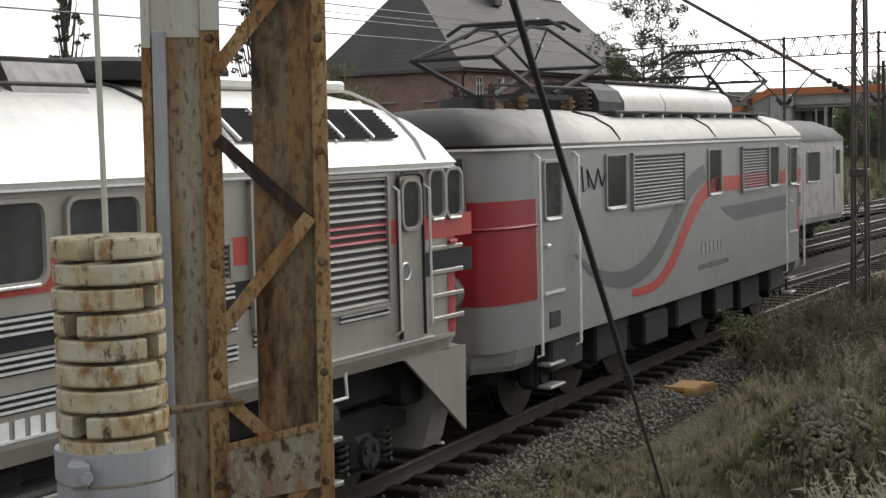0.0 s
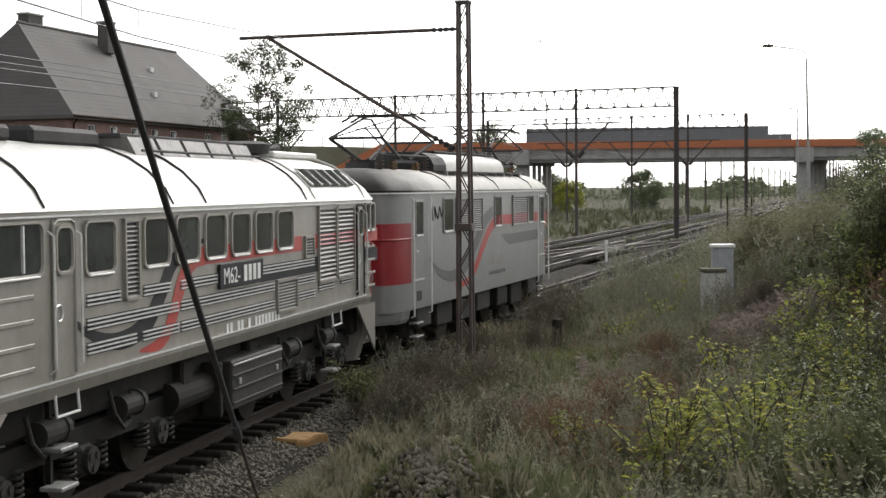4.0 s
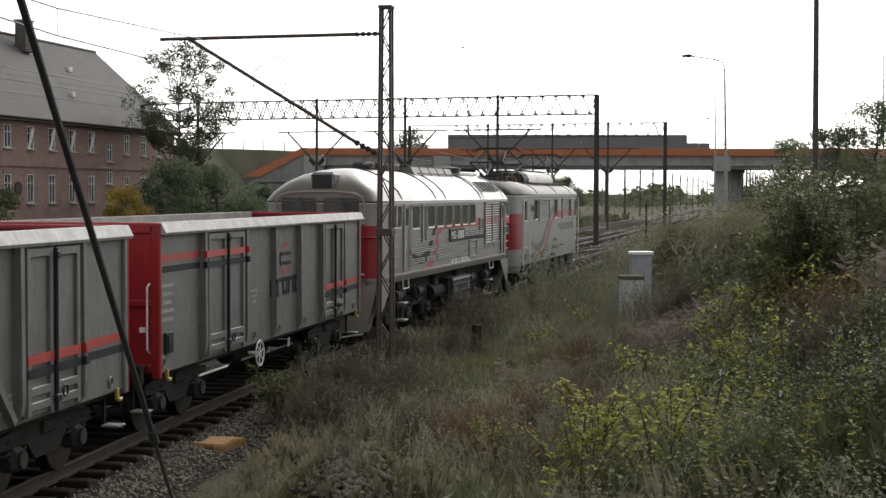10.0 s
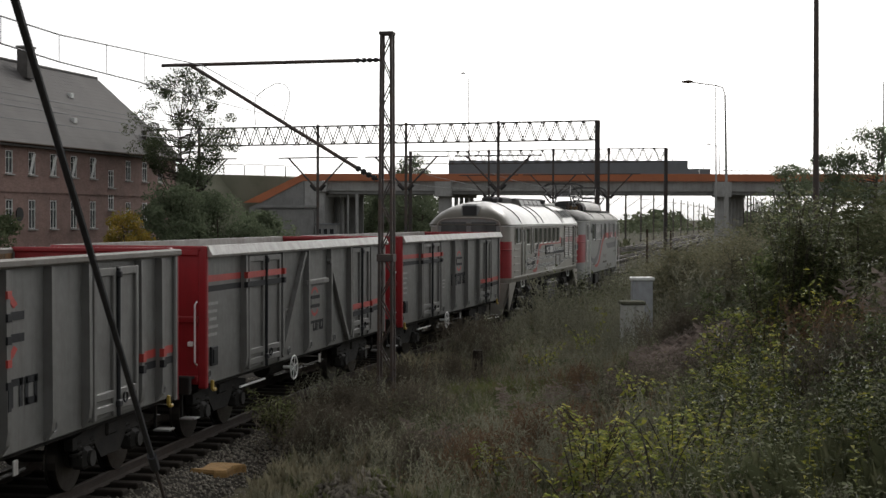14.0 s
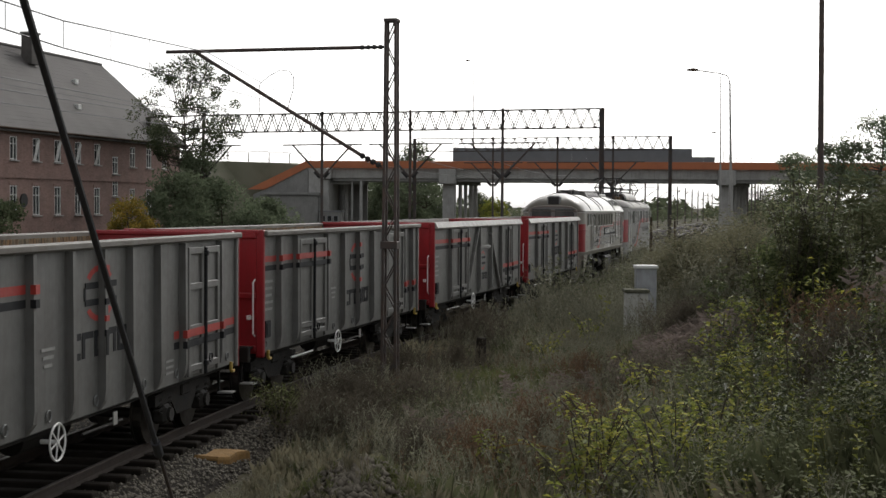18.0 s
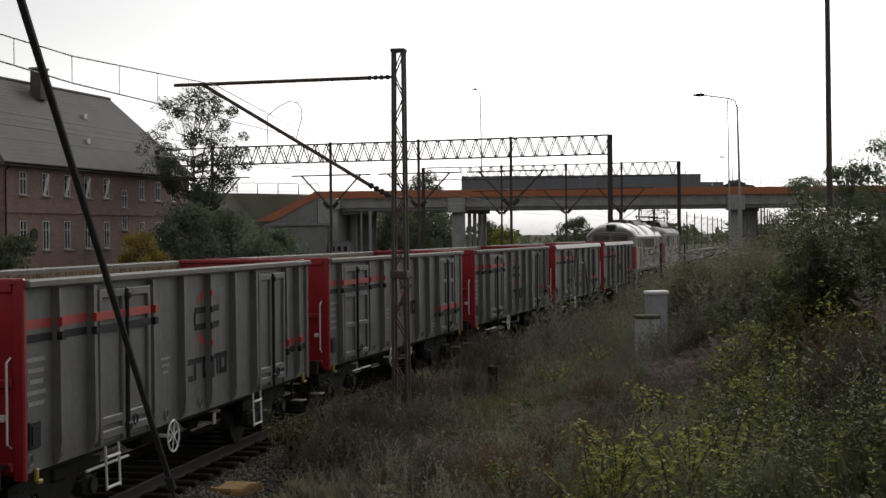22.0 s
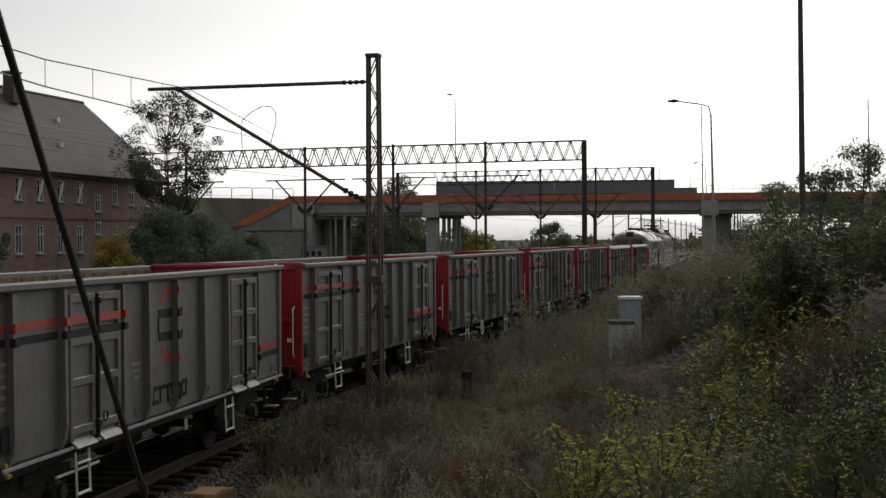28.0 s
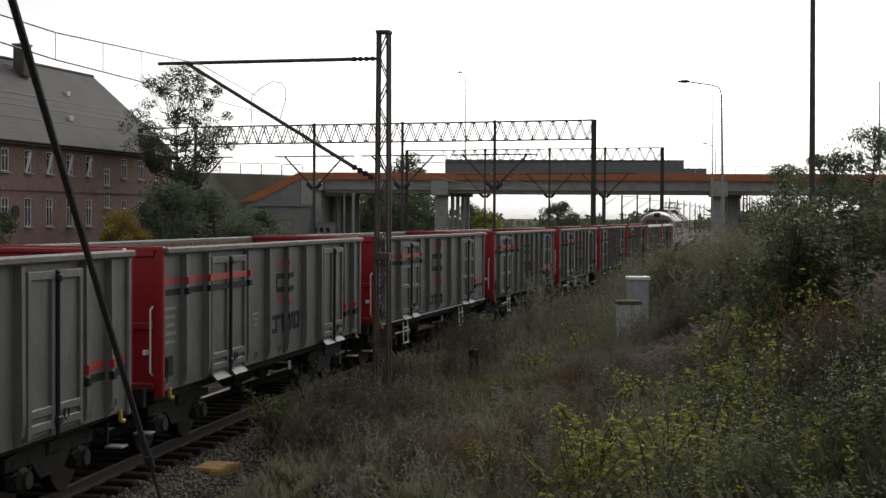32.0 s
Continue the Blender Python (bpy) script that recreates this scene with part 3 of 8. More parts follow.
def ground_z(x, y):
    """Height of the ground sheet: track bed, weedy bank, the knoll under the viewer, the road bank far ahead."""
    x, y = np.asarray(x, float), np.asarray(y, float)
    dx = x - line_x(y)
    z = -0.42 + 2.4 * smooth(4.5, 19, dx) * (1 - 0.6 * smooth(60, 110, y))
    z = z + 2.0 * np.exp(-((x - 1) ** 2 + (y + 1.5) ** 2) / (2 * 4.0 ** 2))
    z = z + 1.2 * np.exp(-((x + 0.98) ** 2 / 1.2 + (y - 16.9) ** 2 / 2.6))
    z = z + 0.12 * np.sin(x * 0.9 + 1) * np.sin(y * 0.7) * smooth(3.5, 6, dx)
    near = smooth(-21, -19, dx) * (1 - smooth(2.4, 3.6, dx))
    return z * (1 - near) + near * (-0.42)


def build_ground():
    xs = np.unique(np.concatenate([np.linspace(-1500, -60, 14), np.linspace(-60, 60, 121), np.linspace(60, 1500, 14)]))
    ys = np.unique(np.concatenate([np.linspace(-600, -20, 8), np.linspace(-20, 130, 151), np.linspace(130, 320, 40), np.linspace(320, 3000, 14)]))
    gx, gy = np.meshgrid(xs, ys)
    gz = ground_z(gx, gy)
    v = np.stack([gx, gy, gz], -1).reshape(-1, 3)
    k = len(xs)
    i, j = np.meshgrid(np.arange(k - 1), np.arange(len(ys) - 1))
    a = (j * k + i).ravel()
    f = np.concatenate([np.stack([a, a + 1, a + k + 1], -1), np.stack([a, a + k + 1, a + k], -1)])
    me = cloud("ground", v, f, SOIL)
    me.polygons.foreach_set("use_smooth", [True] * len(me.polygons))
    tagged(new("ground", me), "dark weedy railway ground with dry soil", "ground", kind="structure")


build_ground()


def track_at(name, label, place, lo, hi, head_mat=None):
    """A track: ballast bed, two rails with polished heads, sleepers. place(s, side, z) gives points along it."""
    t = thing(name, label, "track", kind="structure")
    step = np.arange(lo, hi + 0.1, 2.0)
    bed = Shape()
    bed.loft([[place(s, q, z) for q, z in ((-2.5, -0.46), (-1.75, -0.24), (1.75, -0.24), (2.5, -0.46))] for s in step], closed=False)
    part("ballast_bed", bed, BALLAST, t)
    for q in (-0.755, 0.755):
        foot, head = Shape(), Shape()
        foot.loft([[place(s, q + a, z) for a, z in ((-0.07, -0.17), (-0.07, -0.155), (-0.012, -0.13), (-0.012, -0.05), (-0.036, -0.035), (-0.036, -0.006),
                                                      (0.036, -0.006), (0.036, -0.035), (0.012, -0.05), (0.012, -0.13), (0.07, -0.155), (0.07, -0.17))] for s in step])
        head.loft([[place(s, q + a, z) for a, z in ((-0.032, -0.006), (-0.026, 0.0), (0.026, 0.0), (0.032, -0.006))] for s in step], closed=False)
        r = part("rail", foot, RAIL, t)
        part("rail_head", head, head_mat or RAIL_TOP, r, "running surface darkened as in the train's shade" if head_mat else "polished running surface")
    return t


own_track = track_at("track_1", "single track on grey ballast with dark tarred sleepers", on_line, -60, 360, RAIL_SHADE)


def straight(side, bend=0.0, at=60.0, length=45.0):
    """Another track to the left of the train's; bend swings it over by that many metres after at."""
    a = on_line(60)
    h = radians(13.2)
    e, n = Vector((math.sin(h), math.cos(h), 0)), Vector((math.cos(h), -math.sin(h), 0))

    def place(s, q, z):
        u = side + bend * float(smooth(at, at + length, s))
        return a + e * (s - 60) + n * (u + q) + Vector((0, 0, z))
    return place


track_at("track_2", "neighbouring main track with polished rails", straight(-4.7), 20, 380)
track_at("track_3", "outer track with polished rails", straight(-9.4), 20, 380)
track_at("track_4", "crossover track between two main tracks", straight(-9.4, 4.7, 62, 42), 60, 106)
track_at("track_5", "crossover track leading into the nearest track", straight(-4.7, 4.7, 78, 42), 76, 122)


# ---- bridge over the railway ----
def build_bridge():
    h = radians(5.0)
    m = Matrix.Translation((200 * math.sin(h), 200 * math.cos(h), 0)) @ Matrix.Rotation(-h, 4, "Z")
    b = thing("road_bridge", "grey concrete road bridge with orange edge beam and noise barrier", "bridge", m)
    part("girder", Shape().box((9, 3.0, 8.05), (84, 9.0, 1.36), 0.05), CONCRETE, b)
    # lip in darker concrete, added for the shadowed underside of the girder
    part("girder_flange", Shape().box((9, 3.0, 7.17), (83.6, 8.4, 0.42), 0.03), CONCRETE_D, b)
    part("edge_beam", Shape().box((7.6, -2.0, 9.22), (88, 0.5, 0.98), 0.04), ORANGE, b, "orange painted edge beam")
    part("road_deck", Shape().box((9, 3.2, 9.12), (84, 9.0, 0.78), 0.03), CONCRETE, b)
    # the wing wall on the left falls away under a sloping orange coping
    wing = Shape().add([(-36.2, -2.3, 9.7), (-36.2, -2.3, 8.72), (-42.0, -2.3, 5.75), (-44.4, -2.3, 5.75), (-36.2, -1.7, 9.7), (-36.2, -1.7, 8.72), (-42.0, -1.7, 5.75), (-44.4, -1.7, 5.75)],
                       [(0, 1, 2, 3), (7, 6, 5, 4), (0, 3, 7, 4), (1, 5, 6, 2), (3, 2, 6, 7), (0, 4, 5, 1)])
    part("wing_coping", wing, ORANGE, b, "orange sloping wing wall coping")
    part("wing_wall", Shape().prism([(-43.6, -0.5), (-43.6, 5.1), (-42.0, 5.76), (-36.06, 8.8), (-36.06, -0.5)], 1, -2.1, 0.9), CONCRETE_D, b)
    part("retaining_wall", Shape().box((-37.6, -3.2, 2.2), (6.4, 1.2, 5.4), 0.04), CONCRETE_D, b)
    part("wall_ledge", Shape().box((-38.2, -3.3, 5.2), (8.2, 1.7, 0.34), 0.03), CONCRETE_D, b)
    part("abutment", Shape().box((-34.6, 2.4, 4.1), (2.8, 9.0, 9.2), 0.05), CONCRETE, b)
    part("bearing_shelf", Shape().box((-33.6, -2.3, 7.9), (1.5, 0.7, 1.3), 0.04), CONCRETE, b)
    part("abutment_back_wall", Shape().box((-31.2, 6.8, 3.2), (4.2, 0.5, 7.5), 0.03), CONCRETE_D, b)
    part("abutment_cap", Shape().box((-31.0, 0.4, 6.75), (4.6, 0.8, 0.4), 0.03), CONCRETE, b)
    for x, y, q in ((-30.2, -0.6, 0.14), (-28.9, -1.0, 0.22), (-31.6, 3.2, 0.3), (-32.4, 5.2, 0.3)):
        part("support_column", Shape().tube((x, y, -0.5), (x, y, 7.05), q, n=12), CONCRETE, b)
    for x in (-17.0, 20.3, 40.0):
        part("pier", Shape().box((x + 0.1, 0.2, 3.1), (1.7, 2.0, 7.4), 0.08), CONCRETE, b)
        part("pier_head", Shape().box((x, -0.9, 7.65), (2.3, 3.0, 2.0), 0.06), CONCRETE, b)
        for k in range(4):
            part("pier_column", Shape().tube((x + 1.45 + 0.62 * k, 2.2 + 1.3 * k, -0.5), (x + 1.45 + 0.62 * k, 2.2 + 1.3 * k, 7.05), 0.27, n=10), CONCRETE, b)
        part("pier_cap", Shape().bar((x + 0.9, 1.0, 6.8), (x + 3.6, 6.6, 6.8), 0.9, 0.5), CONCRETE_D, b)
    for i in range(16):
        part("barrier_panel", Shape().box((-15.3 + i * 2.0, -1.8, 10.6), (1.998, 0.12, 1.86), 0.004), BARRIER, b)
    for i in range(2):
        part("barrier_panel", Shape().box((16.45 + i * 1.5, -1.8, 10.05), (1.485, 0.12, 0.76), 0.01), BARRIER, b)
    for x, z0, z1 in ((11.7, 11.5, 12.95), (13.7, 11.5, 12.95), (16.3, 10.4, 11.6), (17.8, 10.4, 11.6)):
        w = 1.95 if z0 > 11 else 1.45
        part("clear_panel_frame", Shape().path([(x, -1.8, z0), (x + w, -1.8, z0), (x + w, -1.8, z1), (x, -1.8, z1), (x, -1.8, z0)], 0.035, 4), CLAMP, b, "thin frame of a clear panel")
    for i in range(30):
        part("railing_post", Shape().bar((20.5 + i * 1.0, -1.8, 9.6), (20.5 + i * 1.0, -1.8, 10.7), 0.05), STEEL_RAIL, b)
    for z in (10.2, 10.7):
        part("railing_bar", Shape().bar((20, -1.8, z), (50, -1.8, z), 0.07), STEEL_RAIL, b)
    return b


def build_hut():
    """A small flat-roofed relay hut at the foot of the abutment."""
    h = radians(5.0)
    m = Matrix.Translation((200 * math.sin(h), 200 * math.cos(h), 0)) @ Matrix.Rotation(-h, 4, "Z") @ Matrix.Translation((-32.3, -5.0, -0.42))
    t = thing("relay_hut", "small grey flat-roofed hut under the bridge", "hut", m)
    part("wall", Shape().box((0, 0, 1.6), (2.9, 2.2, 3.2), 0.03), CONCRETE_D, t)
    part("roof", Shape().box((0, 0, 3.28), (3.2, 2.5, 0.16), 0.02), BARRIER, t)
    for x in (-0.95, -0.1, 0.75):
        w = part("window", Shape().box((x, -1.11, 2.3), (0.55, 0.03, 0.7)), HOUSE_PANE, t)
        part("window_frame", Shape().path([(x - 0.3, -1.13, 1.93), (x + 0.3, -1.13, 1.93), (x + 0.3, -1.13, 2.67), (x - 0.3, -1.13, 2.67), (x - 0.3, -1.13, 1.93)], 0.035, 4), CLAMP, w)


build_bridge()
build_hut()


def build_road_bank():
    """Grassy approach bank of the road on the left, with a guard railing on its crest."""
    h = radians(5.0)
    m = Matrix.Translation((200 * math.sin(h), 200 * math.cos(h), 0)) @ Matrix.Rotation(-h, 4, "Z")
    rings = []
    for x, top in ((-35.6, 9.3), (-40, 9.7), (-48, 9.9), (-62, 10.0), (-90, 9.6), (-140, 7.5)):
        steep = x > -44
        rings.append([(x, 1.2 if steep else -13.0, -0.6), (x, 1.0 if steep else -2.2, top - 0.3), (x, 10, top), (x, 24, -0.6)])
    thing("road_embankment", "grass covered road embankment with scrub", "embankment", m, kind="structure", shape=Shape().loft(rings), material=BANK)
    g = thing("guard_railing", "grey guard railing of arched panels on the road embankment", "railing", m)
    for i in range(16):
        x = -36.4 - 2.9 * i
        z = float(np.interp(-x, (36, 40, 48, 62, 90), (9.6, 9.75, 9.9, 10.0, 9.6)))
        panel = part("railing_panel", Shape().path([(x, 1.4, z - 0.4), (x, 1.4, z + 1.05), (x - 0.2, 1.4, z + 1.25), (x - 2.65, 1.4, z + 1.25), (x - 2.85, 1.4, z + 1.05), (x - 2.85, 1.4, z - 0.4)], 0.045, 5), STEEL_RAIL, g)
        for k in range(1, 10):
            part("bar", Shape().bar((x - 0.285 * k, 1.4, z - 0.2), (x - 0.285 * k, 1.4, z + 1.22), 0.016), CLAMP, panel)
        part("bottom_bar", Shape().bar((x, 1.4, z + 0.15), (x - 2.85, 1.4, z + 0.15), 0.03), STEEL_RAIL, panel)


build_road_bank()


# ---- brick house ----
def brick_material():
    m = surface("red_brick_wall", (0.215, 0.138, 0.118), 0.9, 0, (0.14, 0.097, 0.084), 0.7, 0.6, streak=(0.16, 0.08, 0.062), streak_amount=0.4, bump=0.1)
    n, l = m.node_tree.nodes, m.node_tree.links
    b = n["Principled BSDF"]
    src = b.inputs["Base Color"].links[0].from_socket
    br = n.new("ShaderNodeTexBrick")
    br.inputs["Scale"].default_value = 1.0
    br.inputs["Brick Width"].default_value, br.inputs["Row Height"].default_value = 0.26, 0.077
    br.inputs["Mortar Size"].default_value = 0.011
    br.inputs["Color1"].default_value = (0.8, 0.8, 0.8, 1)
    br.inputs["Color2"].default_value = (0.45, 0.45, 0.45, 1)
    br.inputs["Mortar"].default_value = (0.75, 0.72, 0.68, 1)
    co = n.new("ShaderNodeTexCoord")
    sp, cb, ad = n.new("ShaderNodeSeparateXYZ"), n.new("ShaderNodeCombineXYZ"), n.new("ShaderNodeMath")
    l.new(co.outputs["Object"], sp.inputs[0])
    l.new(sp.outputs["X"], ad.inputs[0])
    l.new(sp.outputs["Y"], ad.inputs[1])
    l.new(ad.outputs[0], cb.inputs["X"])
    l.new(sp.outputs["Z"], cb.inputs["Y"])
    l.new(cb.outputs[0], br.inputs["Vector"])
    x = n.new("ShaderNodeMix")
    x.data_type, x.blend_type = "RGBA", "SOFT_LIGHT"
    x.inputs["Factor"].default_value = 0.7
    l.new(src, x.inputs["A"])
    l.new(br.outputs["Color"], x.inputs["B"])
    l.new(x.outputs["Result"], b.inputs["Base Color"])
    return m


BRICK = brick_material()
CHIMNEY = surface("sooty_chimney_brick", (0.1, 0.092, 0.085), 0.9, 0, (0.06, 0.055, 0.05), 1.5, 0.6, bump=0.2, bump_scale=25)


def house_window(parent, m, w, h, open_leaf=0):
    """Window in a wall: dark pane, white frame, sill, a tilted leaf. m: pose of its middle, +x along the wall, -y out."""
    win = part("window", Shape().box((0, 0.12, 0), (w, 0.06, h)), HOUSE_PANE, parent, at=m)
    fr = Shape()
    for x in (-w / 2 + 0.05, w / 2 - 0.05):
        fr.box((x, 0.05, 0), (0.06, 0.08, h))
    for z in (-h / 2 + 0.05, h / 2 - 0.05, h * 0.18):
        fr.box((0, 0.05, z), (w, 0.08, 0.06))
    fr.box((0, 0.045, -0.1), (0.055, 0.07, h - 0.1))
    part("frame", fr, FRAME_W, win)
    part("sill", Shape().box((0, -0.06, -h / 2 - 0.07), (w + 0.24, 0.24, 0.09), 0.02), CONCRETE, win)
    part("lintel", Shape().box((0, 0.02, h / 2 + 0.11), (w + 0.3, 0.1, 0.2)), BRICK, win)
    if open_leaf:
        leaf = Shape().add([(-w * 0.42, 0.0, -h * 0.45), (0.0, 0.0, -h * 0.45), (0.0, -0.32, h * 0.4), (-w * 0.42, -0.32, h * 0.4)], [(0, 1, 2, 3)])
        part("tilted_leaf", leaf, FRAME_W, win, "white tilted casement")
    return win


def build_house():
    h = radians(13.0)
    # local x runs along the facade away from the viewer, local -y faces the track
    m = Matrix.Translation((-30.9, 100.3, 0)) @ Matrix.Rotation(radians(90) - h, 4, "Z")
    b = thing("brick_house", "long red brick house with a grey tiled hipped roof", "house", m)
    L, W, eave, ridge = 32.0, 12.0, 8.95, 15.9
    cols = [2.86 + i * 3.22 for i in range(9)]
    rows = [(-0.1, 1.6), (2.85, 4.95), (6.75, 8.4)]
    stair = [(0.6, 1.9), (2.35, 3.6), (4.3, 5.7), (6.1, 7.5)]  # half-landings of the stairwell

    def rows_of(i):
        return stair if i == 5 else rows
    # front wall with openings: piers and bands between the windows
    wall = Shape()
    edges = [0.0] + [q for c in cols for q in (c - 0.5, c + 0.5)] + [L]
    zs = [-0.6] + sorted(q for r in rows + stair for q in r) + [eave]
    ne, nz = len(edges), len(zs)
    hole = [[bool(i % 2) and any(lo <= zs[j] and zs[j + 1] <= hi for lo, hi in rows_of(i // 2)) for j in range(nz - 1)] for i in range(ne - 1)]

    def solid(i, j):
        return 0 <= i < ne - 1 and 0 <= j < nz - 1 and not hole[i][j]

    pts = [(x, y, z) for y in (0.0, 0.4) for x in edges for z in zs]

    def at(i, j, back):
        return back * ne * nz + i * nz + j

    faces = []
    for i in range(ne - 1):
        for j in range(nz - 1):
            if hole[i][j]:
                continue
            faces.append((at(i, j, 0), at(i + 1, j, 0), at(i + 1, j + 1, 0), at(i, j + 1, 0)))
            faces.append((at(i, j, 1), at(i, j + 1, 1), at(i + 1, j + 1, 1), at(i + 1, j, 1)))
            for di, dj, p, q in ((-1, 0, (0, 0), (0, 1)), (1, 0, (1, 0), (1, 1)), (0, -1, (0, 0), (1, 0)), (0, 1, (0, 1), (1, 1))):
                if not solid(i + di, j + dj):
                    faces.append((at(i + p[0], j + p[1], 0), at(i + q[0], j + q[1], 0), at(i + q[0], j + q[1], 1), at(i + p[0], j + p[1], 1)))
    wall.add(pts, faces)
    part("front_wall", wall, BRICK, b)
    part("back_wall", Shape().box((L / 2, W - 0.2, eave / 2 - 0.3), (L, 0.4, eave + 0.6)), BRICK, b)
    for x in (0.2, L - 0.2):
        part("end_wall", Shape().box((x, W / 2, eave / 2 - 0.3), (0.4, W - 0.8, eave + 0.6)), BRICK, b)
    # solid black block in place of rooms, their darkness given by its colour
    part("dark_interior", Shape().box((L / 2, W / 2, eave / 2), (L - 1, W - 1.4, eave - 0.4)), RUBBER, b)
    for i, c in enumerate(cols):
        for r, (lo, hi) in enumerate(rows_of(i)):
            house_window(b, Matrix.Translation((c, 0.0, (lo + hi) / 2)), 1.0, hi - lo, open_leaf=r == 2 and 0 < i < 5)
    for z in (5.2, 7.4):
        for y in (2.6, 6.0, 9.4):
            house_window(b, Matrix.Translation((0.0, y, z)) @ Matrix.Rotation(radians(-90), 4, "Z"), 1.0, 1.4)
    part("brick_course", Shape().box((L / 2, -0.05, 5.6), (L, 0.1, 0.25)), BRICK, b)
    part("dark_sign", Shape().disc((4.2, -0.06, 3.9), 0.5, 1, 18, 0.08), RUBBER, b, "round dark plate")
    o = 0.55
    roof = Shape().add([(-o, -o, eave), (L + o, -o, eave), (L + o, W + o, eave), (-o, W + o, eave), (3.2, W / 2, ridge), (L - 3.4, W / 2, ridge),
                        (-o, -o, eave - 0.25), (L + o, -o, eave - 0.25), (L + o, W + o, eave - 0.25), (-o, W + o, eave - 0.25)],
                       [(0, 1, 5, 4), (1, 2, 5), (2, 3, 4, 5), (3, 0, 4), (0, 6, 7, 1), (1, 7, 8, 2), (2, 8, 9, 3), (3, 9, 6, 0), (6, 9, 8, 7)])
    part("roof", roof, SLATE, b)
    courses = Shape()
    for i in range(1, 22):
        f = i / 22
        y, z = -o + (W / 2 + o) * f, eave + (ridge - eave) * f
        xa, xb = -o + (3.2 + o) * f, L + o + (-3.4 - o) * f
        courses.bar((xa, y - 0.02, z + 0.002), (xb, y - 0.02, z + 0.002), 0.01, 0.006)
        courses.bar((xa - 0.02, y, z + 0.002), (xa - 0.02, W - y, z + 0.002), 0.01, 0.006)
    tagged(part("roof_tiling", courses, SLATE, b), kind="stuff")
    part("ridge_tiles", Shape().tube((3.2, W / 2, ridge), (L - 3.4, W / 2, ridge), 0.14, n=8), SLATE, b)
    part("gutter", Shape().tube((-o, -o - 0.07, eave - 0.05), (L + o, -o - 0.07, eave - 0.05), 0.08, n=8), STEEL_RAIL, b)
    part("downpipe", Shape().path([(0.3, -o, eave), (0.3, -0.1, eave - 0.6), (0.3, -0.1, 0)], 0.06), STEEL_RAIL, b)
    for x, y, z, w in ((14.0, W / 2 - 1.2, 16.7, 1.25), (5.6, W / 2 + 0.4, 16.45, 2.0)):
        ch = part("chimney", Shape().box((x, y, z - 1.0), (w, 0.9, 2.4), 0.03), CHIMNEY, b, "sooty grey brick chimney")
        part("chimney_cap", Shape().box((x, y, z + 0.25), (w + 0.16, 1.06, 0.14), 0.02), CONCRETE, ch)
    for x, f in ((19.3, 0.66), (15.6, 0.33)):
        part("skylight", Shape().box((x, -o + (W / 2 + o) * f - 0.05, eave + (ridge - eave) * f + 0.05), (0.55, 0.35, 0.4), 0.02), FRAME_W, b, "small white roof hatch")
    return b


build_house()


# ---- lattice gantries over the tracks ----
def lattice_beam(a, b, depth, width=0.5, bays=20, w=0.09):
    """Parts of a lattice girder from a to b (top chords), depth deep."""
    a, b = Vector(a), Vector(b)
    d = (b - a)
    n = Vector((-d.y, d.x, 0)).normalized() * width / 2
    dn = Vector((0, 0, -depth))
    chords, lacing = [], []
    for q in (n, -n):
        for v in (Vector(), dn):
            chords.append(Shape().bar(a + q + v, b + q + v, w))
        for i in range(bays):
            p0, p1, pm = a + d * (i / bays), a + d * ((i + 1) / bays), a + d * ((i + 0.5) / bays)
            lacing += [Shape().bar(p0 + q, pm + q + dn, w * 0.72), Shape().bar(pm + q + dn, p1 + q, w * 0.72)]
    return chords, lacing


def build_gantry(ra, la, ll, rtop, ltop, r_az, bays, hangers, group):
    g = thing("catenary_gantry", "dark steel lattice gantry spanning the tracks", "gantry", group=group)
    a, b = Vector((*ra, rtop)), Vector((*la, ltop))
    chords, lacing = lattice_beam(a, b, 1.45, bays=bays)
    for c in chords:
        part("chord", c, GANTRY, g)
    for c in lacing:
        part("lacing_bar", c, GANTRY, g)
    for p, top in ((Vector((*ra, 0)), rtop), (Vector((*ll, 0)), ltop)):
        post = part("post", Shape().box((p.x, p.y, top / 2 - 0.2), (0.26, 0.1, top + 0.5)), GANTRY, g)
        part("flange", Shape().box((p.x - 0.16, p.y, top / 2 - 0.2), (0.06, 0.3, top + 0.5)), GANTRY, post)
        part("flange", Shape().box((p.x + 0.16, p.y, top / 2 - 0.2), (0.06, 0.3, top + 0.5)), GANTRY, post)
    part("chord_end", Shape().bar(b, Vector((*ll, ltop)), 0.12).bar(b + Vector((0, 0, -1.4)), Vector((*ll, ltop - 1.4)), 0.1), GANTRY, g)
    for f, dz in hangers:
        p = a + (b - a) * f
        hp = part("hanging_post", Shape().box((p.x, p.y, p.z - dz / 2 + 0.15), (0.22, 0.2, dz), 0.01), GANTRY, g)
        e = (b - a).normalized()
        for sgn in (-1, 1):
            q = Vector((p.x, p.y, 5.95))
            tip = q + e * sgn * 2.65 + Vector((0, 0, 2.65))
            part("cantilever", Shape().tube(q, tip, 0.075, n=6), GANTRY, hp)
            part("top_tube", Shape().tube(Vector((p.x, p.y, 8.62)), tip + e * sgn * 0.9, 0.055, n=6), GANTRY, hp)
            part("insulator", Shape().tube(q + e * sgn * 0.2, q + e * sgn * 0.65 + Vector((0, 0, 0.45)), 0.12, n=8), SOOT, hp)
    return g


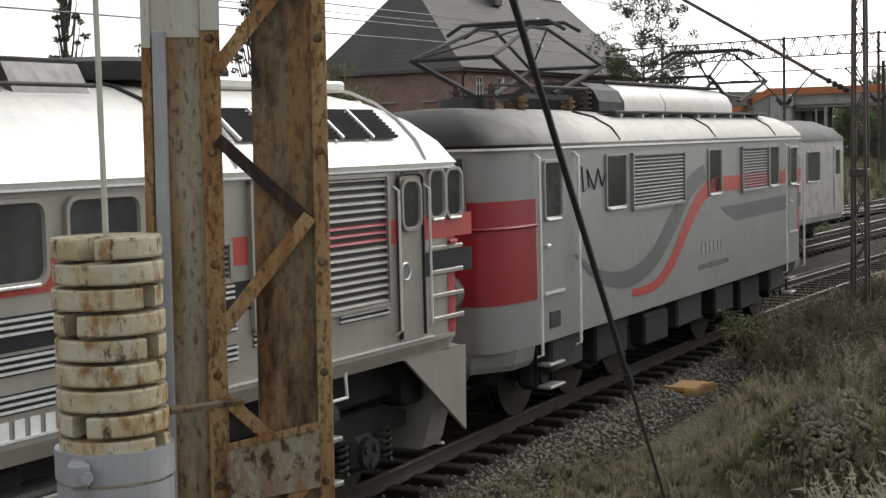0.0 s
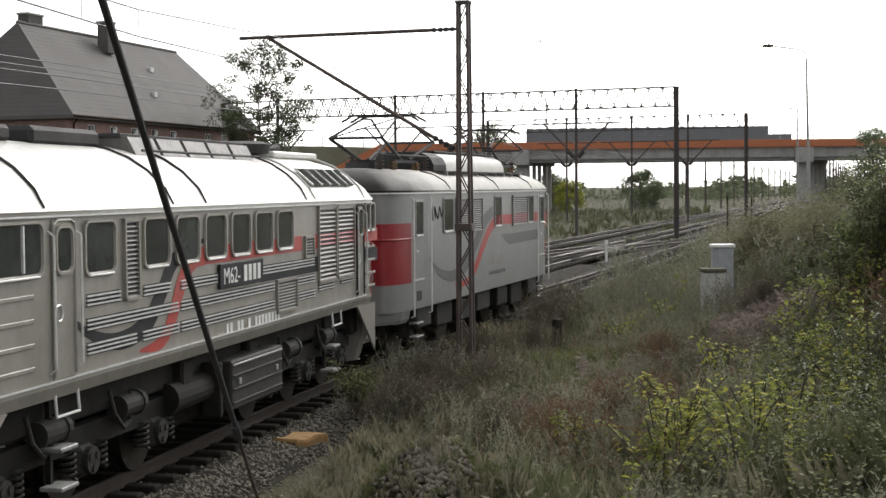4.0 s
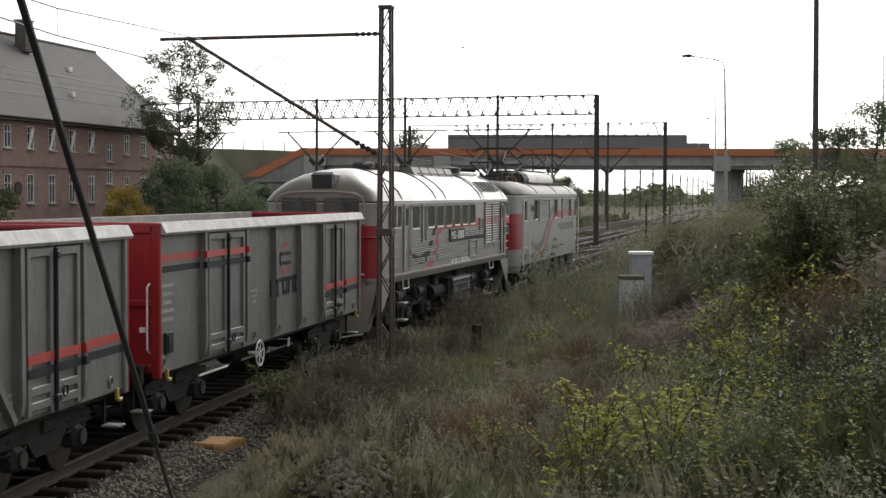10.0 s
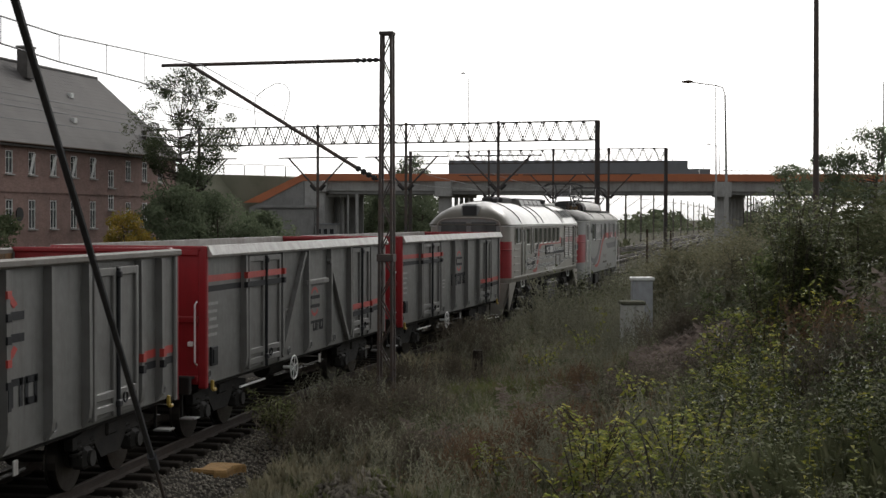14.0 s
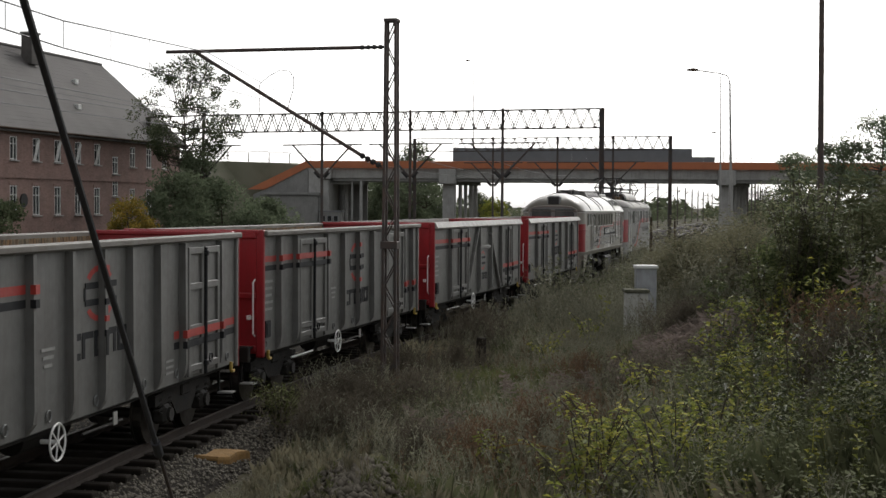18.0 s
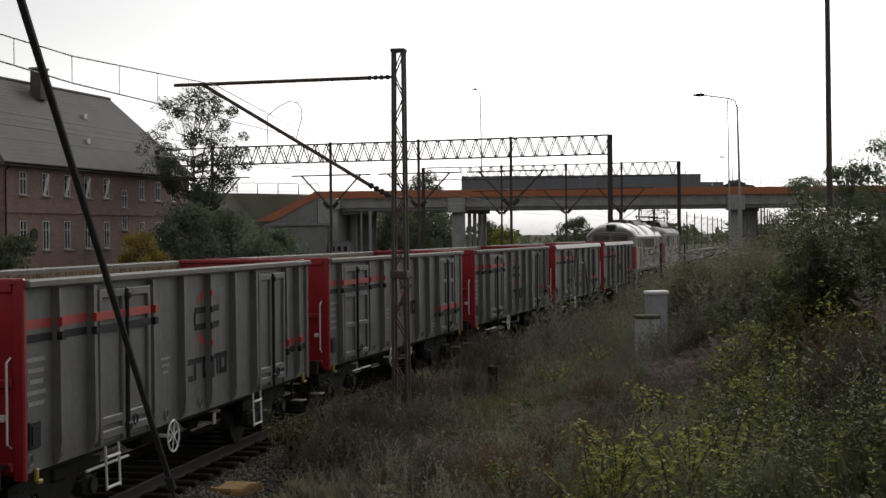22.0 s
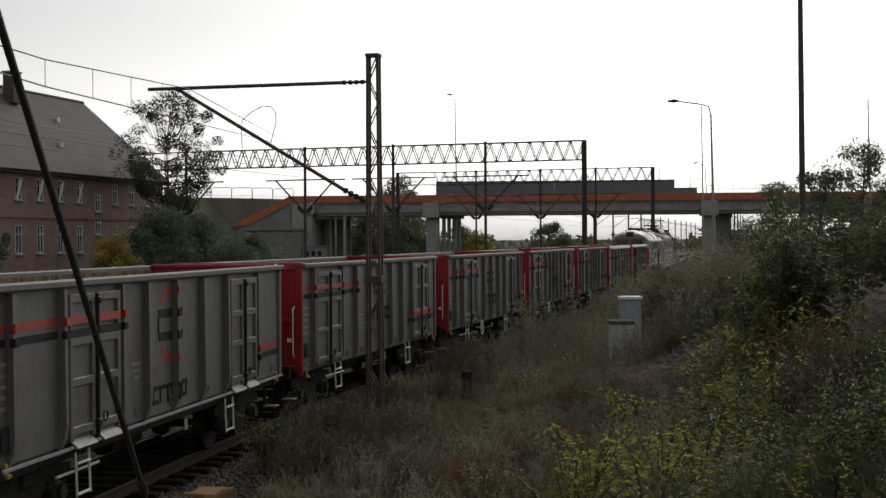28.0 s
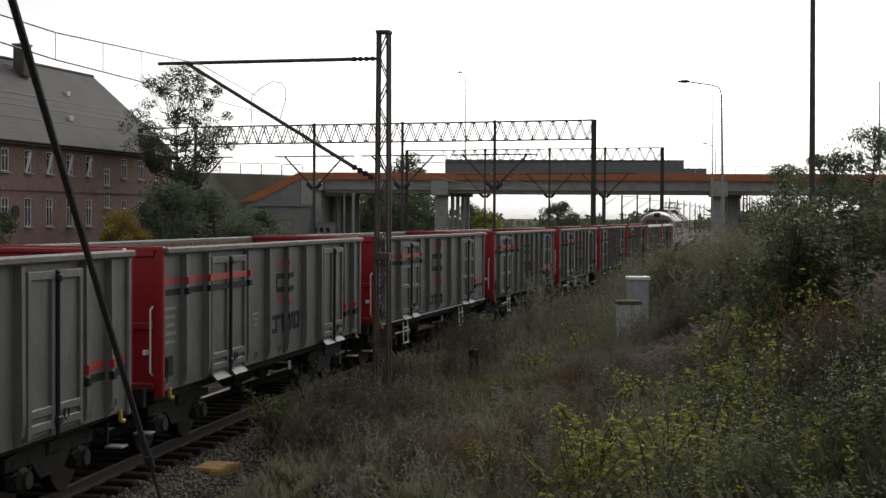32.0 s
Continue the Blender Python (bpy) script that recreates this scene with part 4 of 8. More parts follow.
build_gantry((11.84, 111.4), (-20.3, 123.5), (-25.6, 127.0), 11.15, 11.15, 6, 32, [(0.23, 11.6), (0.455, 11.6), (0.68, 11.6), (1.0, 11.6)], "gantries over the railway")
build_gantry((24.2, 158.2), (0.7, 168.0), (-3.5, 169.0), 11.35, 11.35, 8, 20, [(0.25, 11.8), (0.5, 11.8), (0.8, 11.8)], "gantries over the railway")


# ---- nearest line-side mast with its bracket over the track ----
def build_mast():
    x, y = -1.14, 31.0
    h = radians(11.6)
    m = Matrix.Translation((x, y, 0)) @ Matrix.Rotation(-h, 4, "Z")
    g = thing("catenary_mast", "dark steel lattice catenary mast with a bracket arm", "mast", m)
    top, lo = 7.62, -0.5
    for sx in (-1, 1):
        for sy in (-1, 1):
            part("leg", Shape().bar((sx * 0.15, sy * 0.12, lo), (sx * 0.105, sy * 0.1, top), 0.055), MASTSTEEL, g)
    n = 16
    for i in range(n):
        z0, z1 = lo + (top - lo) * i / n, lo + (top - lo) * (i + 1) / n
        w0, w1 = 0.15 - 0.045 * i / n, 0.15 - 0.045 * (i + 1) / n
        sgn = 1 if i % 2 else -1
        for sy in (-0.11, 0.11):
            part("lacing_bar", Shape().bar((-sgn * w0, sy, z0), (sgn * w1, sy, z1), 0.025), MASTSTEEL, g)
        for sx in (-1, 1):
            part("lacing_bar", Shape().bar((sx * w0, -sgn * 0.11, z0), (sx * w1, sgn * 0.11, z1), 0.025), MASTSTEEL, g)
    part("cap", Shape().box((0, 0, top), (0.3, 0.28, 0.07), 0.01), MASTSTEEL, g)
    part("joint_plate", Shape().box((0, -0.02, 2.9), (0.36, 0.3, 0.16), 0.01), MASTSTEEL, g)
    tip, root, low = Vector((-5.0, 0.6, 7.1)), Vector((-0.12, 0, 7.07)), Vector((-0.2, 0, 4.55))
    part("tie_tube", Shape().tube(root + (tip - root) * 0.12, tip + (tip - root) * 0.06, 0.04, n=8), MASTSTEEL, g)
    ins = Shape()
    for i in range(4):
        p = root + (tip - root) * (0.02 + 0.028 * i)
        ins.tube(p, p + (tip - root) * 0.012, 0.052, n=10)
    ins.tube(root, root + (tip - root) * 0.13, 0.03, n=6)
    part("tie_insulator", ins, SOOT, g)
    part("strut_tube", Shape().tube(low + (tip - low) * 0.1, tip + Vector((0.38, 0, 0)), 0.042, n=8), MASTSTEEL, g)
    ins = Shape()
    for i in range(4):
        p = low + (tip - low) * (0.01 + 0.025 * i)
        ins.tube(p, p + (tip - low) * 0.012, 0.062, n=10)
    ins.tube(low, low + (tip - low) * 0.11, 0.03, n=6)
    part("strut_insulator", ins, SOOT, g)
    return g


build_mast()


# ---- street lamps and poles ----
def at_bearing(az, r, z=0.0):
    return Vector((r * math.sin(radians(az)), r * math.cos(radians(az)), z))


def build_lamp(az, r, top, arm, label):
    p = at_bearing(az, r)
    g = thing("street_lamp", label, "street lamp", Matrix.Translation(p), "street lamps by the bridge")
    part("column", Shape().tube((0, 0, -0.5), (0, 0, top * 0.45), 0.17, 0.13, 10).tube((0, 0, top * 0.45), (-0.15, 0, top), 0.1, 0.06, 10), CONCRETE if top > 11 else STEEL_RAIL, g)
    if arm:
        part("arm", Shape().path([(-0.15, 0, top), (-0.3, 0, top + 0.5), (-0.8, 0, top + 0.65), (-arm, 0, top + 0.85)], 0.045, 6), STEEL_RAIL, g)
        part("lantern", Shape().loft([[(-arm - 0.75, -0.12, top + 0.83), (-arm - 0.75, 0.12, top + 0.83), (-arm - 0.75, 0.1, top + 0.92), (-arm - 0.75, -0.1, top + 0.92)],
                                      [(-arm - 0.3, -0.19, top + 0.78), (-arm - 0.3, 0.19, top + 0.78), (-arm - 0.3, 0.12, top + 1.0), (-arm - 0.3, -0.12, top + 1.0)],
                                      [(-arm, -0.09, top + 0.82), (-arm, 0.09, top + 0.82), (-arm, 0.07, top + 0.94), (-arm, -0.07, top + 0.94)]]), STEEL_RAIL, g)
    return g


build_lamp(11.0, 100, 12.0, 2.3, "tall concrete street lamp with a curved arm")
build_lamp(10.6, 190, 20.5, 0, "thin tall lamp pole behind the bridge")
build_lamp(10.75, 215, 13.6, 1.3, "distant street lamp on the bridge road")
build_lamp(16.77, 150, 17.2, 0, "thin tall lamp pole behind the trees")
build_lamp(1.1, 215, 24.0, 0.6, "thin distant lamp on the bridge road")
pole = thing("tall_pole", "tall dark tapering steel pole behind the bushes", "pole", Matrix.Translation(at_bearing(14.35, 60)))
part("shaft", Shape().tube((0, 0, 0), (-0.12, 0, 17.0), 0.14, 0.085, 12), MASTSTEEL, pole)
part("footing", Shape().box((0, 0, 0.6), (0.5, 0.5, 1.0), 0.03), CONCRETE, pole)


# ---- the train: two locomotives and ten open wagons ----
# Vehicle space: +y is the way it runs, +x its right side (towards the viewer), z = 0 the rail top.
def train_at(t):
    """How far the coupling between the second locomotive and the first wagon has come along the track."""
    return 6.32187e-06 * t ** 4 - 5.349364e-04 * t ** 3 + 3.992405e-02 * t ** 2 + 3.27725 * t - 0.72311


def vehicle_pose(s, base):
    """Pose of a vehicle whose middle is s along the track and whose bogie pivots are base apart."""
    a, b = on_line(s - base / 2), on_line(s + base / 2)
    h = math.atan2(b.x - a.x, b.y - a.y)
    return Matrix.Translation((a + b) / 2) @ Matrix.Rotation(-h, 4, "Z")


VEHICLES = []
TIMES = [i * 0.5 for i in range(65)]
WHEEL_TIMES = [min(32.0, i * 4 / 30) for i in range(241)]


def motions():
    for ob, ahead, base in VEHICLES:
        walk(ob, [(t, vehicle_pose(train_at(t) + ahead, base)) for t in TIMES])
        spin(ob)
    # the coach runs the other way, away to the left behind the train
    e = Vector((math.sin(radians(13.2)), math.cos(radians(13.2)), 0))
    walk(COACH, [(t, Matrix.Translation(COACH_TAIL - e * (12.2 + 14.0 * t)) @ Matrix.Rotation(-radians(13.2), 4, "Z")) for t in TIMES])
    walk(WHITE_CAR, drive(WHITE_CAR, 9.0, -19.2, 1.2, 29.6))
    walk(DARK_CAR, drive(DARK_CAR, 21.9, 18.4, 1.0))


def spin(ob):
    """Turn the wheelsets of a vehicle as it rolls."""
    for c in ob.children:
        if "wheelset" in c.name:
            r, y = c["radius"], c["along"]
            walk(c, [(t, pose(0, y, r) @ Matrix.Rotation(-train_at(t) / r, 4, "X")) for t in WHEEL_TIMES])


def plan(w, l, taper=0.35, k=5, narrow=None):
    """Outline in x and y of a body w half wide and l half long, its corners rounded (or narrowed) over taper."""
    pts = []
    narrow = taper if narrow is None else narrow
    for sx, sy, rev in ((1, 1, 0), (-1, 1, 1), (-1, -1, 0), (1, -1, 1)):
        arc = []
        for i in range(k + 1):
            a = math.pi / 2 * i / k
            arc.append((sx * (w - narrow * (1 - math.cos(a))), sy * (l - taper * (1 - math.sin(a)))))
        pts += arc[::-1] if rev else arc
    return pts


def stacked(levels, k=5):
    """Rings for a roof or body: rows of z, half width, half length, taper, narrow."""
    return [[(x, y, z) for x, y in plan(w, l, tp, k, nr)] for z, w, l, tp, nr in levels]


def ribbon(points, x):
    """A painted stripe on the side: rows of y, lower z, upper z."""
    s = Shape()
    n = len(points)
    v = [(x, y, a) for y, a, b in points] + [(x, y, b) for y, a, b in points]
    s.add(v, [(i, i + 1, n + i + 1, n + i) for i in range(n - 1)])
    return s


def curve_band(pts, widths, x, steps=8):
    """A painted swoosh on the side: a smooth line through (y, z) points with its width along it."""
    def at(u):
        i = min(int(u), len(pts) - 2)
        f = u - i
        p = [pts[max(i - 1, 0)], pts[i], pts[i + 1], pts[min(i + 2, len(pts) - 1)]]
        return [0.5 * (2 * p[1][k] + (p[2][k] - p[0][k]) * f + (2 * p[0][k] - 5 * p[1][k] + 4 * p[2][k] - p[3][k]) * f * f
                       + (3 * p[1][k] - p[0][k] - 3 * p[2][k] + p[3][k]) * f ** 3) for k in (0, 1)]
    us = [i / steps for i in range(steps * (len(pts) - 1) + 1)]
    c = [Vector((*at(u), 0)) for u in us]
    lo, hi = [], []
    for i, u in enumerate(us):
        d = (c[min(i + 1, len(c) - 1)] - c[max(i - 1, 0)]).normalized()
        w = np.interp(u, range(len(widths)), widths) / 2
        nrm = Vector((-d.y, d.x, 0))
        lo.append(c[i] - nrm * w)
        hi.append(c[i] + nrm * w)
    n = len(c)
    s = Shape()
    s.add([(x, p.x, p.y) for p in lo] + [(x, p.x, p.y) for p in hi], [(i, i + 1, n + i + 1, n + i) for i in range(n - 1)])
    return s


def wheelset(parent, y, r, spoked=False):
    ax = Shape().tube((-0.85, 0, 0), (0.85, 0, 0), 0.08, n=10)
    ws = part("wheelset", ax, WHEEL, parent, at=pose(0, y, r))
    ws["radius"], ws["along"] = r, y
    for sx in (-1, 1):
        w = Shape().tube((sx * 0.70, 0, 0), (sx * 0.80, 0, 0), r - 0.06, n=24).tube((sx * 0.68, 0, 0), (sx * 0.86, 0, 0), 0.15, n=12)
        for i in range(5 if spoked else 3):
            a = 6.28318 * i / (5 if spoked else 3)
            w.tube((sx * 0.8, math.cos(a) * r * 0.55, math.sin(a) * r * 0.55), (sx * 0.815, math.cos(a) * r * 0.55, math.sin(a) * r * 0.55), 0.07, n=8)
        part("wheel", w, WHEEL, ws)
        part("tyre", Shape().tube((sx * 0.69, 0, 0), (sx * 0.82, 0, 0), r, n=28).tube((sx * 0.66, 0, 0), (sx * 0.69, 0, 0), r + 0.03, n=28), TYRE, ws)
    return ws


def spring(parent, x, y, z0, z1, r=0.1, turns=5):
    s = Shape()
    n = turns * 8
    s.path([(x + r * math.cos(6.28318 * i / 8), y + r * math.sin(6.28318 * i / 8), z0 + (z1 - z0) * i / n) for i in range(n + 1)], 0.022, 5)
    return part("coil_spring", s, UNDER_GREY, parent)


def buffers(v, y, z=1.05):
    """A pair of buffers and a coupling hook at one end."""
    sg = 1 if y > 0 else -1
    for x in (-0.875, 0.875):
        part("buffer", Shape().tube((x, y, z), (x, y + sg * 0.35, z), 0.11, n=12).tube((x, y + sg * 0.35, z), (x, y + sg * 0.58, z), 0.075, n=12)
             .tube((x, y + sg * 0.58, z), (x, y + sg * 0.62, z), 0.24, n=20), UNDER, v)
    part("coupling_hook", Shape().box((0, y + sg * 0.25, z), (0.1, 0.5, 0.16), 0.02).ring((0, y + sg * 0.5, z - 0.08), 0.09, 0.03, 0, 12), UNDER, v)
    part("air_hose", Shape().path([(0.35, y, z - 0.15), (0.36, y + sg * 0.2, z - 0.3), (0.34, y + sg * 0.4, z - 0.42), (0.3, y + sg * 0.55, z - 0.3)], 0.028), RUBBER, v)


def bogie(v, y, r):
    """Two-axle freight bogie: side frames, axle boxes, coil springs, brake rod."""
    for dy in (-0.9, 0.9):
        wheelset(v, y + dy, r)
    for sx in (-1, 1):
        x = sx * 1.0
        fr = Shape().prism([(y - 1.35, 0.62), (y - 0.6, 0.62), (y - 0.35, 0.38), (y + 0.35, 0.38), (y + 0.6, 0.62), (y + 1.35, 0.62), (y + 1.35, 0.78), (y + 0.7, 0.86), (y - 0.7, 0.86), (y - 1.35, 0.78)], 0, x - 0.06, x + 0.06)
        part("bogie_frame", fr, UNDER, v)
        for dy in (-0.9, 0.9):
            part("axle_box", Shape().box((x, y + dy, r), (0.24, 0.3, 0.3), 0.05).tube((x + sx * 0.12, y + dy, r), (x + sx * 0.17, y + dy, r), 0.11, n=12), UNDER_GREY, v)
            for q in (-0.22, 0.22):
                spring(v, x, y + dy + q, 0.48, 0.7, 0.075, 3)
    part("bolster", Shape().box((0, y, 0.75), (2.2, 0.4, 0.2), 0.03), UNDER, v)


def wagon_door(v, sx, y0, y1, z0, z1, cross):
    """A pair of door leaves with raised frames, sunk panels and a locking bar."""
    x = sx * 1.365
    mid = (y0 + y1) / 2
    w = (y1 - y0) / 2 - 0.06
    for c in (mid - w / 2 - 0.03, mid + w / 2 + 0.03):
        leaf = part("door_leaf", Shape().box((x, c, (z0 + z1) / 2), (0.05, w, z1 - z0), 0.008), GREY, v)
        for q in (c - w / 2 + 0.06, c + w / 2 - 0.06):
            part("door_stile", Shape().box((x + sx * 0.045, q, (z0 + z1) / 2), (0.05, 0.1, z1 - z0), 0.01), GREY, leaf)
        for z in [z0 + 0.12, z1 - 0.06] + ([z0 + 0.75, z1 - 0.62] if cross else [z0 + 0.3]):
            part("door_rail", Shape().box((x + sx * 0.045, c, z), (0.048, w - 0.18, 0.11), 0.01), GREY, leaf)
    part("locking_bar", Shape().tube((x + sx * 0.085, mid, z0 - 0.02), (x + sx * 0.085, mid, z1 - 0.02), 0.028, n=8).box((x + sx * 0.09, mid, z0 + 0.16), (0.08, 0.14, 0.1), 0.02)
         .box((x + sx * 0.09, mid, z1 - 0.1), (0.08, 0.1, 0.1), 0.02), BLACK_BAND, v, "dark locking bar")
    part("door_handle", Shape().ring((x + sx * 0.1, mid + 0.22, z0 + 0.22), 0.07, 0.014, 0, 12, 4), BLACK_BAND, v)


def wagon(label, stakes, doors, cross=False, diagonals=False, wide_rim=False, sill=False, wheel=True, ladders=True, z0=0.97, old=True, flaps=False):
    v = thing("open_wagon", label, "wagon", group="open wagons of the freight train")
    top, e, r = 3.17, 6.42, 6.03
    cy, ln = (e - r) / 2, e + r  # the body stops short of the brake end
    part("floor", Shape().box((0, cy, 1.12), (2.6, ln - 0.04, 0.12)), RUST, v)
    for sx in (-1, 1):
        side_x = sx * 1.30
        part("side_wall", Shape().box((side_x, cy, (z0 + top) / 2), (0.07, ln, top - z0), 0.01), GREY, v)
        part("wall_lining", Shape().box((sx * 1.255, cy, (1.2 + top) / 2), (0.012, ln - 0.24, top - 1.2)), RUST, v, "rusty inner lining")
        if wide_rim:
            rim = Shape().prism([(sx * 1.24, 3.12), (sx * 1.24, 3.27), (sx * 1.40, 3.27), (sx * 1.48, 3.12), (sx * 1.46, 3.08)], 1, -r - 0.02, 6.44)
        else:
            rim = Shape().box((sx * 1.36, cy, 3.2), (0.2, ln + 0.04, 0.1), 0.02)
        part("top_rim", rim, RIM_OLD if old else RIM, v, "rubbed dull top rim" if old else "worn pale top rim")
        for y in stakes:
            st = Shape().prism([(sx * 1.33, z0 - (0.1 if sill else 0.0)), (sx * 1.43, z0 + 0.14), (sx * 1.452, z0 + 0.3), (sx * 1.44, 3.13), (sx * 1.33, 3.13)], 1, y - 0.05, y + 0.05)
            part("stake", st, GREY, v)
        for a, b in doors:
            wagon_door(v, sx, a, b, z0 + 0.06, 3.06, cross)
        if diagonals:
            part("diagonal_brace", Shape().bar((sx * 1.39, -0.5, 3.05), (sx * 1.39, -2.05, z0 + 0.12), 0.1, 0.09, up=(1, 0, 0)), GREY, v)
            part("diagonal_brace", Shape().bar((sx * 1.39, 1.3, 2.85), (sx * 1.39, 2.85, z0 + 0.06), 0.1, 0.09, up=(1, 0, 0)), GREY, v)
            part("cross_rail", Shape().box((sx * 1.38, 0.4, 2.42), (0.09, 1.6, 0.1), 0.01), GREY, v)
        x = sx * 1.3415
        # painted bands, panel by panel and over the stakes
        for yl, yh, zr, zb in ((-r + 0.02, -1.92, (2.665, 2.775), (2.50, 2.60)), (3.2, 6.4, (1.66, 1.78), (1.5, 1.61))):
            for (a, b), mat, nm in ((zr, RED_BAND, "red_band"), (zb, BLACK_BAND, "dark_band")):
                s = ribbon([(yl, a, b), (yh, a, b)], x)
                for y in stakes:
                    if yl < y < yh:
                        s.box((sx * 1.44, y, (a + b) / 2), (0.07, 0.116, b - a))
                for d0, d1 in doors:
                    if yl - 0.1 < d0 and d1 < yh + 0.4:
                        s.box((sx * 1.425, (d0 + d1) / 2, (a + b) / 2), (0.024, d1 - d0 - 0.08, b - a))
                part(nm, s, mat, v)
        # emblem: two red arcs and two dark bars, and five block signs under it
        y_k, word, drop = (0.8, 0.8, 0.5) if diagonals else (0.85, 1.25, 0.53) if wide_rim else (1.35, 1.02, 1.05) if sill else (1.35, 1.28, 0.66) if cross else (1.42, 1.28, 0.78)
        c = 0.4 if diagonals else 0.05 if sill else 0.53 if wide_rim else 0.24 if cross else 0.43
        k = 0.7 if (diagonals or wide_rim) else 1.35 if sill else 0.85 if cross else 1.0
        zc = 2.0 if diagonals else 2.55 if cross and not sill else 2.45
        mid = min(stakes, key=lambda q: abs(q - c))
        over = abs(mid - c) < 0.3 * k
        for sg in (-1, 1):
            em = Shape()
            for i in range(6):
                a0, a1 = math.pi * (0.18 + 0.64 * i / 6), math.pi * (0.18 + 0.64 * (i + 1) / 6)
                p = [(x, c + y_k * q * math.cos(a), zc + sg * k * (0.06 + q * math.sin(a))) for a, q in ((a0, 0.29), (a1, 0.29), (a1, 0.38), (a0, 0.38))]
                em.add(p, [(0, 1, 2, 3)])
            if over:
                # the emblem runs over the stake in its middle
                em.box((sx * 1.446, mid, zc + sg * k * 0.395), (0.03, 0.108, 0.09 * k))
            part("emblem_arc", em, RED_BAND, v)
        for dz in (-0.13, 0.13):
            bar = Shape().box((x, c + 0.04 * y_k, zc + dz * k), (0.012, 0.8 * y_k, 0.1 * k))
            if over:
                bar.box((sx * 1.446, mid, zc + dz * k), (0.03, 0.108, 0.095 * k))
            part("emblem_bar", bar, BLACK_BAND, v)
        part("emblem_bar", Shape().box((x, c - 0.37 * y_k, zc), (0.01, 0.055, 0.2 * k)), BLACK_BAND, v)
        for i in range(5):
            yy, zz, q = c - 0.64 * word + i * 0.32 * word, zc - drop, word
            let = Shape().box((x, yy + 0.02, zz + 0.1 * q), (0.006, 0.27 * q, 0.07 * q)).box((x, yy - 0.1 * q, zz), (0.006, 0.075 * q, 0.26 * q))
            if i % 2 == 0:
                let.box((x, yy, zz - 0.1 * q), (0.006, 0.27 * q, 0.07 * q))
            if i > 1:
                let.box((x, yy + 0.1 * q, zz), (0.006, 0.07 * q, 0.26 * q))
            if abs(mid - yy) < 0.2 * q:
                let.box((sx * 1.446, mid, zz + 0.1 * q), (0.03, 0.108, 0.07 * q)).box((sx * 1.446, mid, zz - 0.03 * q), (0.03, 0.07, 0.2 * q))
            part("block_sign", let, BLACK_BAND, v)
        # stencilled data as plain bars
        for i in range(5):
            part("stencil_bar", Shape().box((x, -5.66, 2.3 - i * 0.13), (0.006, 0.5 - 0.07 * (i % 3), 0.05)), STENCIL, v)
        for i in range(3):
            part("stencil_bar", Shape().box((x, 2.75 if diagonals else 3.0, 1.35 - i * 0.09), (0.006, 0.35, 0.035)), STENCIL, v)
            part("stencil_bar", Shape().box((x, -1.4, 1.95 - i * 0.1), (0.006, 0.4 - i * 0.08, 0.04)), STENCIL, v)
        part("card_holder", Shape().box((sx * 1.36, -5.65 if stakes[0] > -5 else -5.78, 1.42), (0.05, 0.3, 0.32), 0.01).box((sx * 1.375, -5.65 if stakes[0] > -5 else -5.78, 1.42), (0.05, 0.2, 0.22)), BLACK_BAND, v)
        for y in (-5.85, -2.6, -1.4, 0.1, 1.9, 3.3, 5.9):
            part("rope_ring", Shape().ring((sx * 1.35, y, z0 + 0.16), 0.07, 0.013, 0, 10, 4), GREY_DARK, v)
        for y in (-5.72, 6.1):
            part("lashing_hook", Shape().box((sx * 1.36, y, z0 - 0.03), (0.05, 0.06, 0.16), 0.01).box((sx * 1.38, y + 0.04, z0 - 0.11), (0.05, 0.12, 0.05), 0.01), YELLOW, v, "yellow lashing hook")
        part("sole_bar", Shape().box((sx * 1.15, cy, 0.99), (0.12, ln - 0.1, 0.22), 0.01), UNDER, v)
        if flaps:
            # loading flaps hang out under the doors
            for d0, d1 in doors:
                for q in (0.25, 0.75):
                    y = d0 + (d1 - d0) * q
                    part("loading_flap", Shape().prism([(sx * 1.34, z0 + 0.1), (sx * 1.36, z0 + 0.1), (sx * 1.5, z0 - 0.03), (sx * 1.48, z0 - 0.05)], 1, y - 0.34, y + 0.34), GREY_DARK, v)
        if sill:
            part("sill_strip", Shape().box((sx * 1.43, cy, z0 - 0.02), (0.04, ln - 0.2, 0.035)), CLAMP, v, "pale sill strip")
        if wheel:
            bw = part("brake_wheel", Shape().ring((sx * 1.42, -1.3, 0.8), 0.23, 0.015, 0, 24, 5), WHITE, v, "white hand brake wheel")
            sp = Shape()
            for i in range(3):
                a = math.pi * i / 3 + 0.3
                sp.bar((sx * 1.42, -1.3 - 0.22 * math.cos(a), 0.8 - 0.22 * math.sin(a)), (sx * 1.42, -1.3 + 0.22 * math.cos(a), 0.8 + 0.22 * math.sin(a)), 0.016)
            sp.tube((sx * 1.2, -1.3, 0.8), (sx * 1.44, -1.3, 0.8), 0.03, n=8)
            part("brake_spokes", sp, WHITE, bw)
        if ladders:
            for y in (-3.55, 2.9):
                ld = Shape()
                for q in (-0.22, 0.22):
                    ld.tube((sx * 1.40, y + q, 1.0), (sx * 1.42, y + q, 0.42), 0.018, n=6)
                for z in (0.45, 0.85):
                    ld.tube((sx * 1.42, y - 0.22, z), (sx * 1.42, y + 0.22, z), 0.02, n=6)
                part("step_ladder", ld, WHITE, v, "white step ladder")
        for y in (-2.9, 1.0):
            part("brake_rod", Shape().tube((sx * 1.28, y - 1.2, 0.72), (sx * 1.28, y + 0.2, 0.72), 0.02, n=6), WHITE if y < 0 else UNDER_GREY, v)
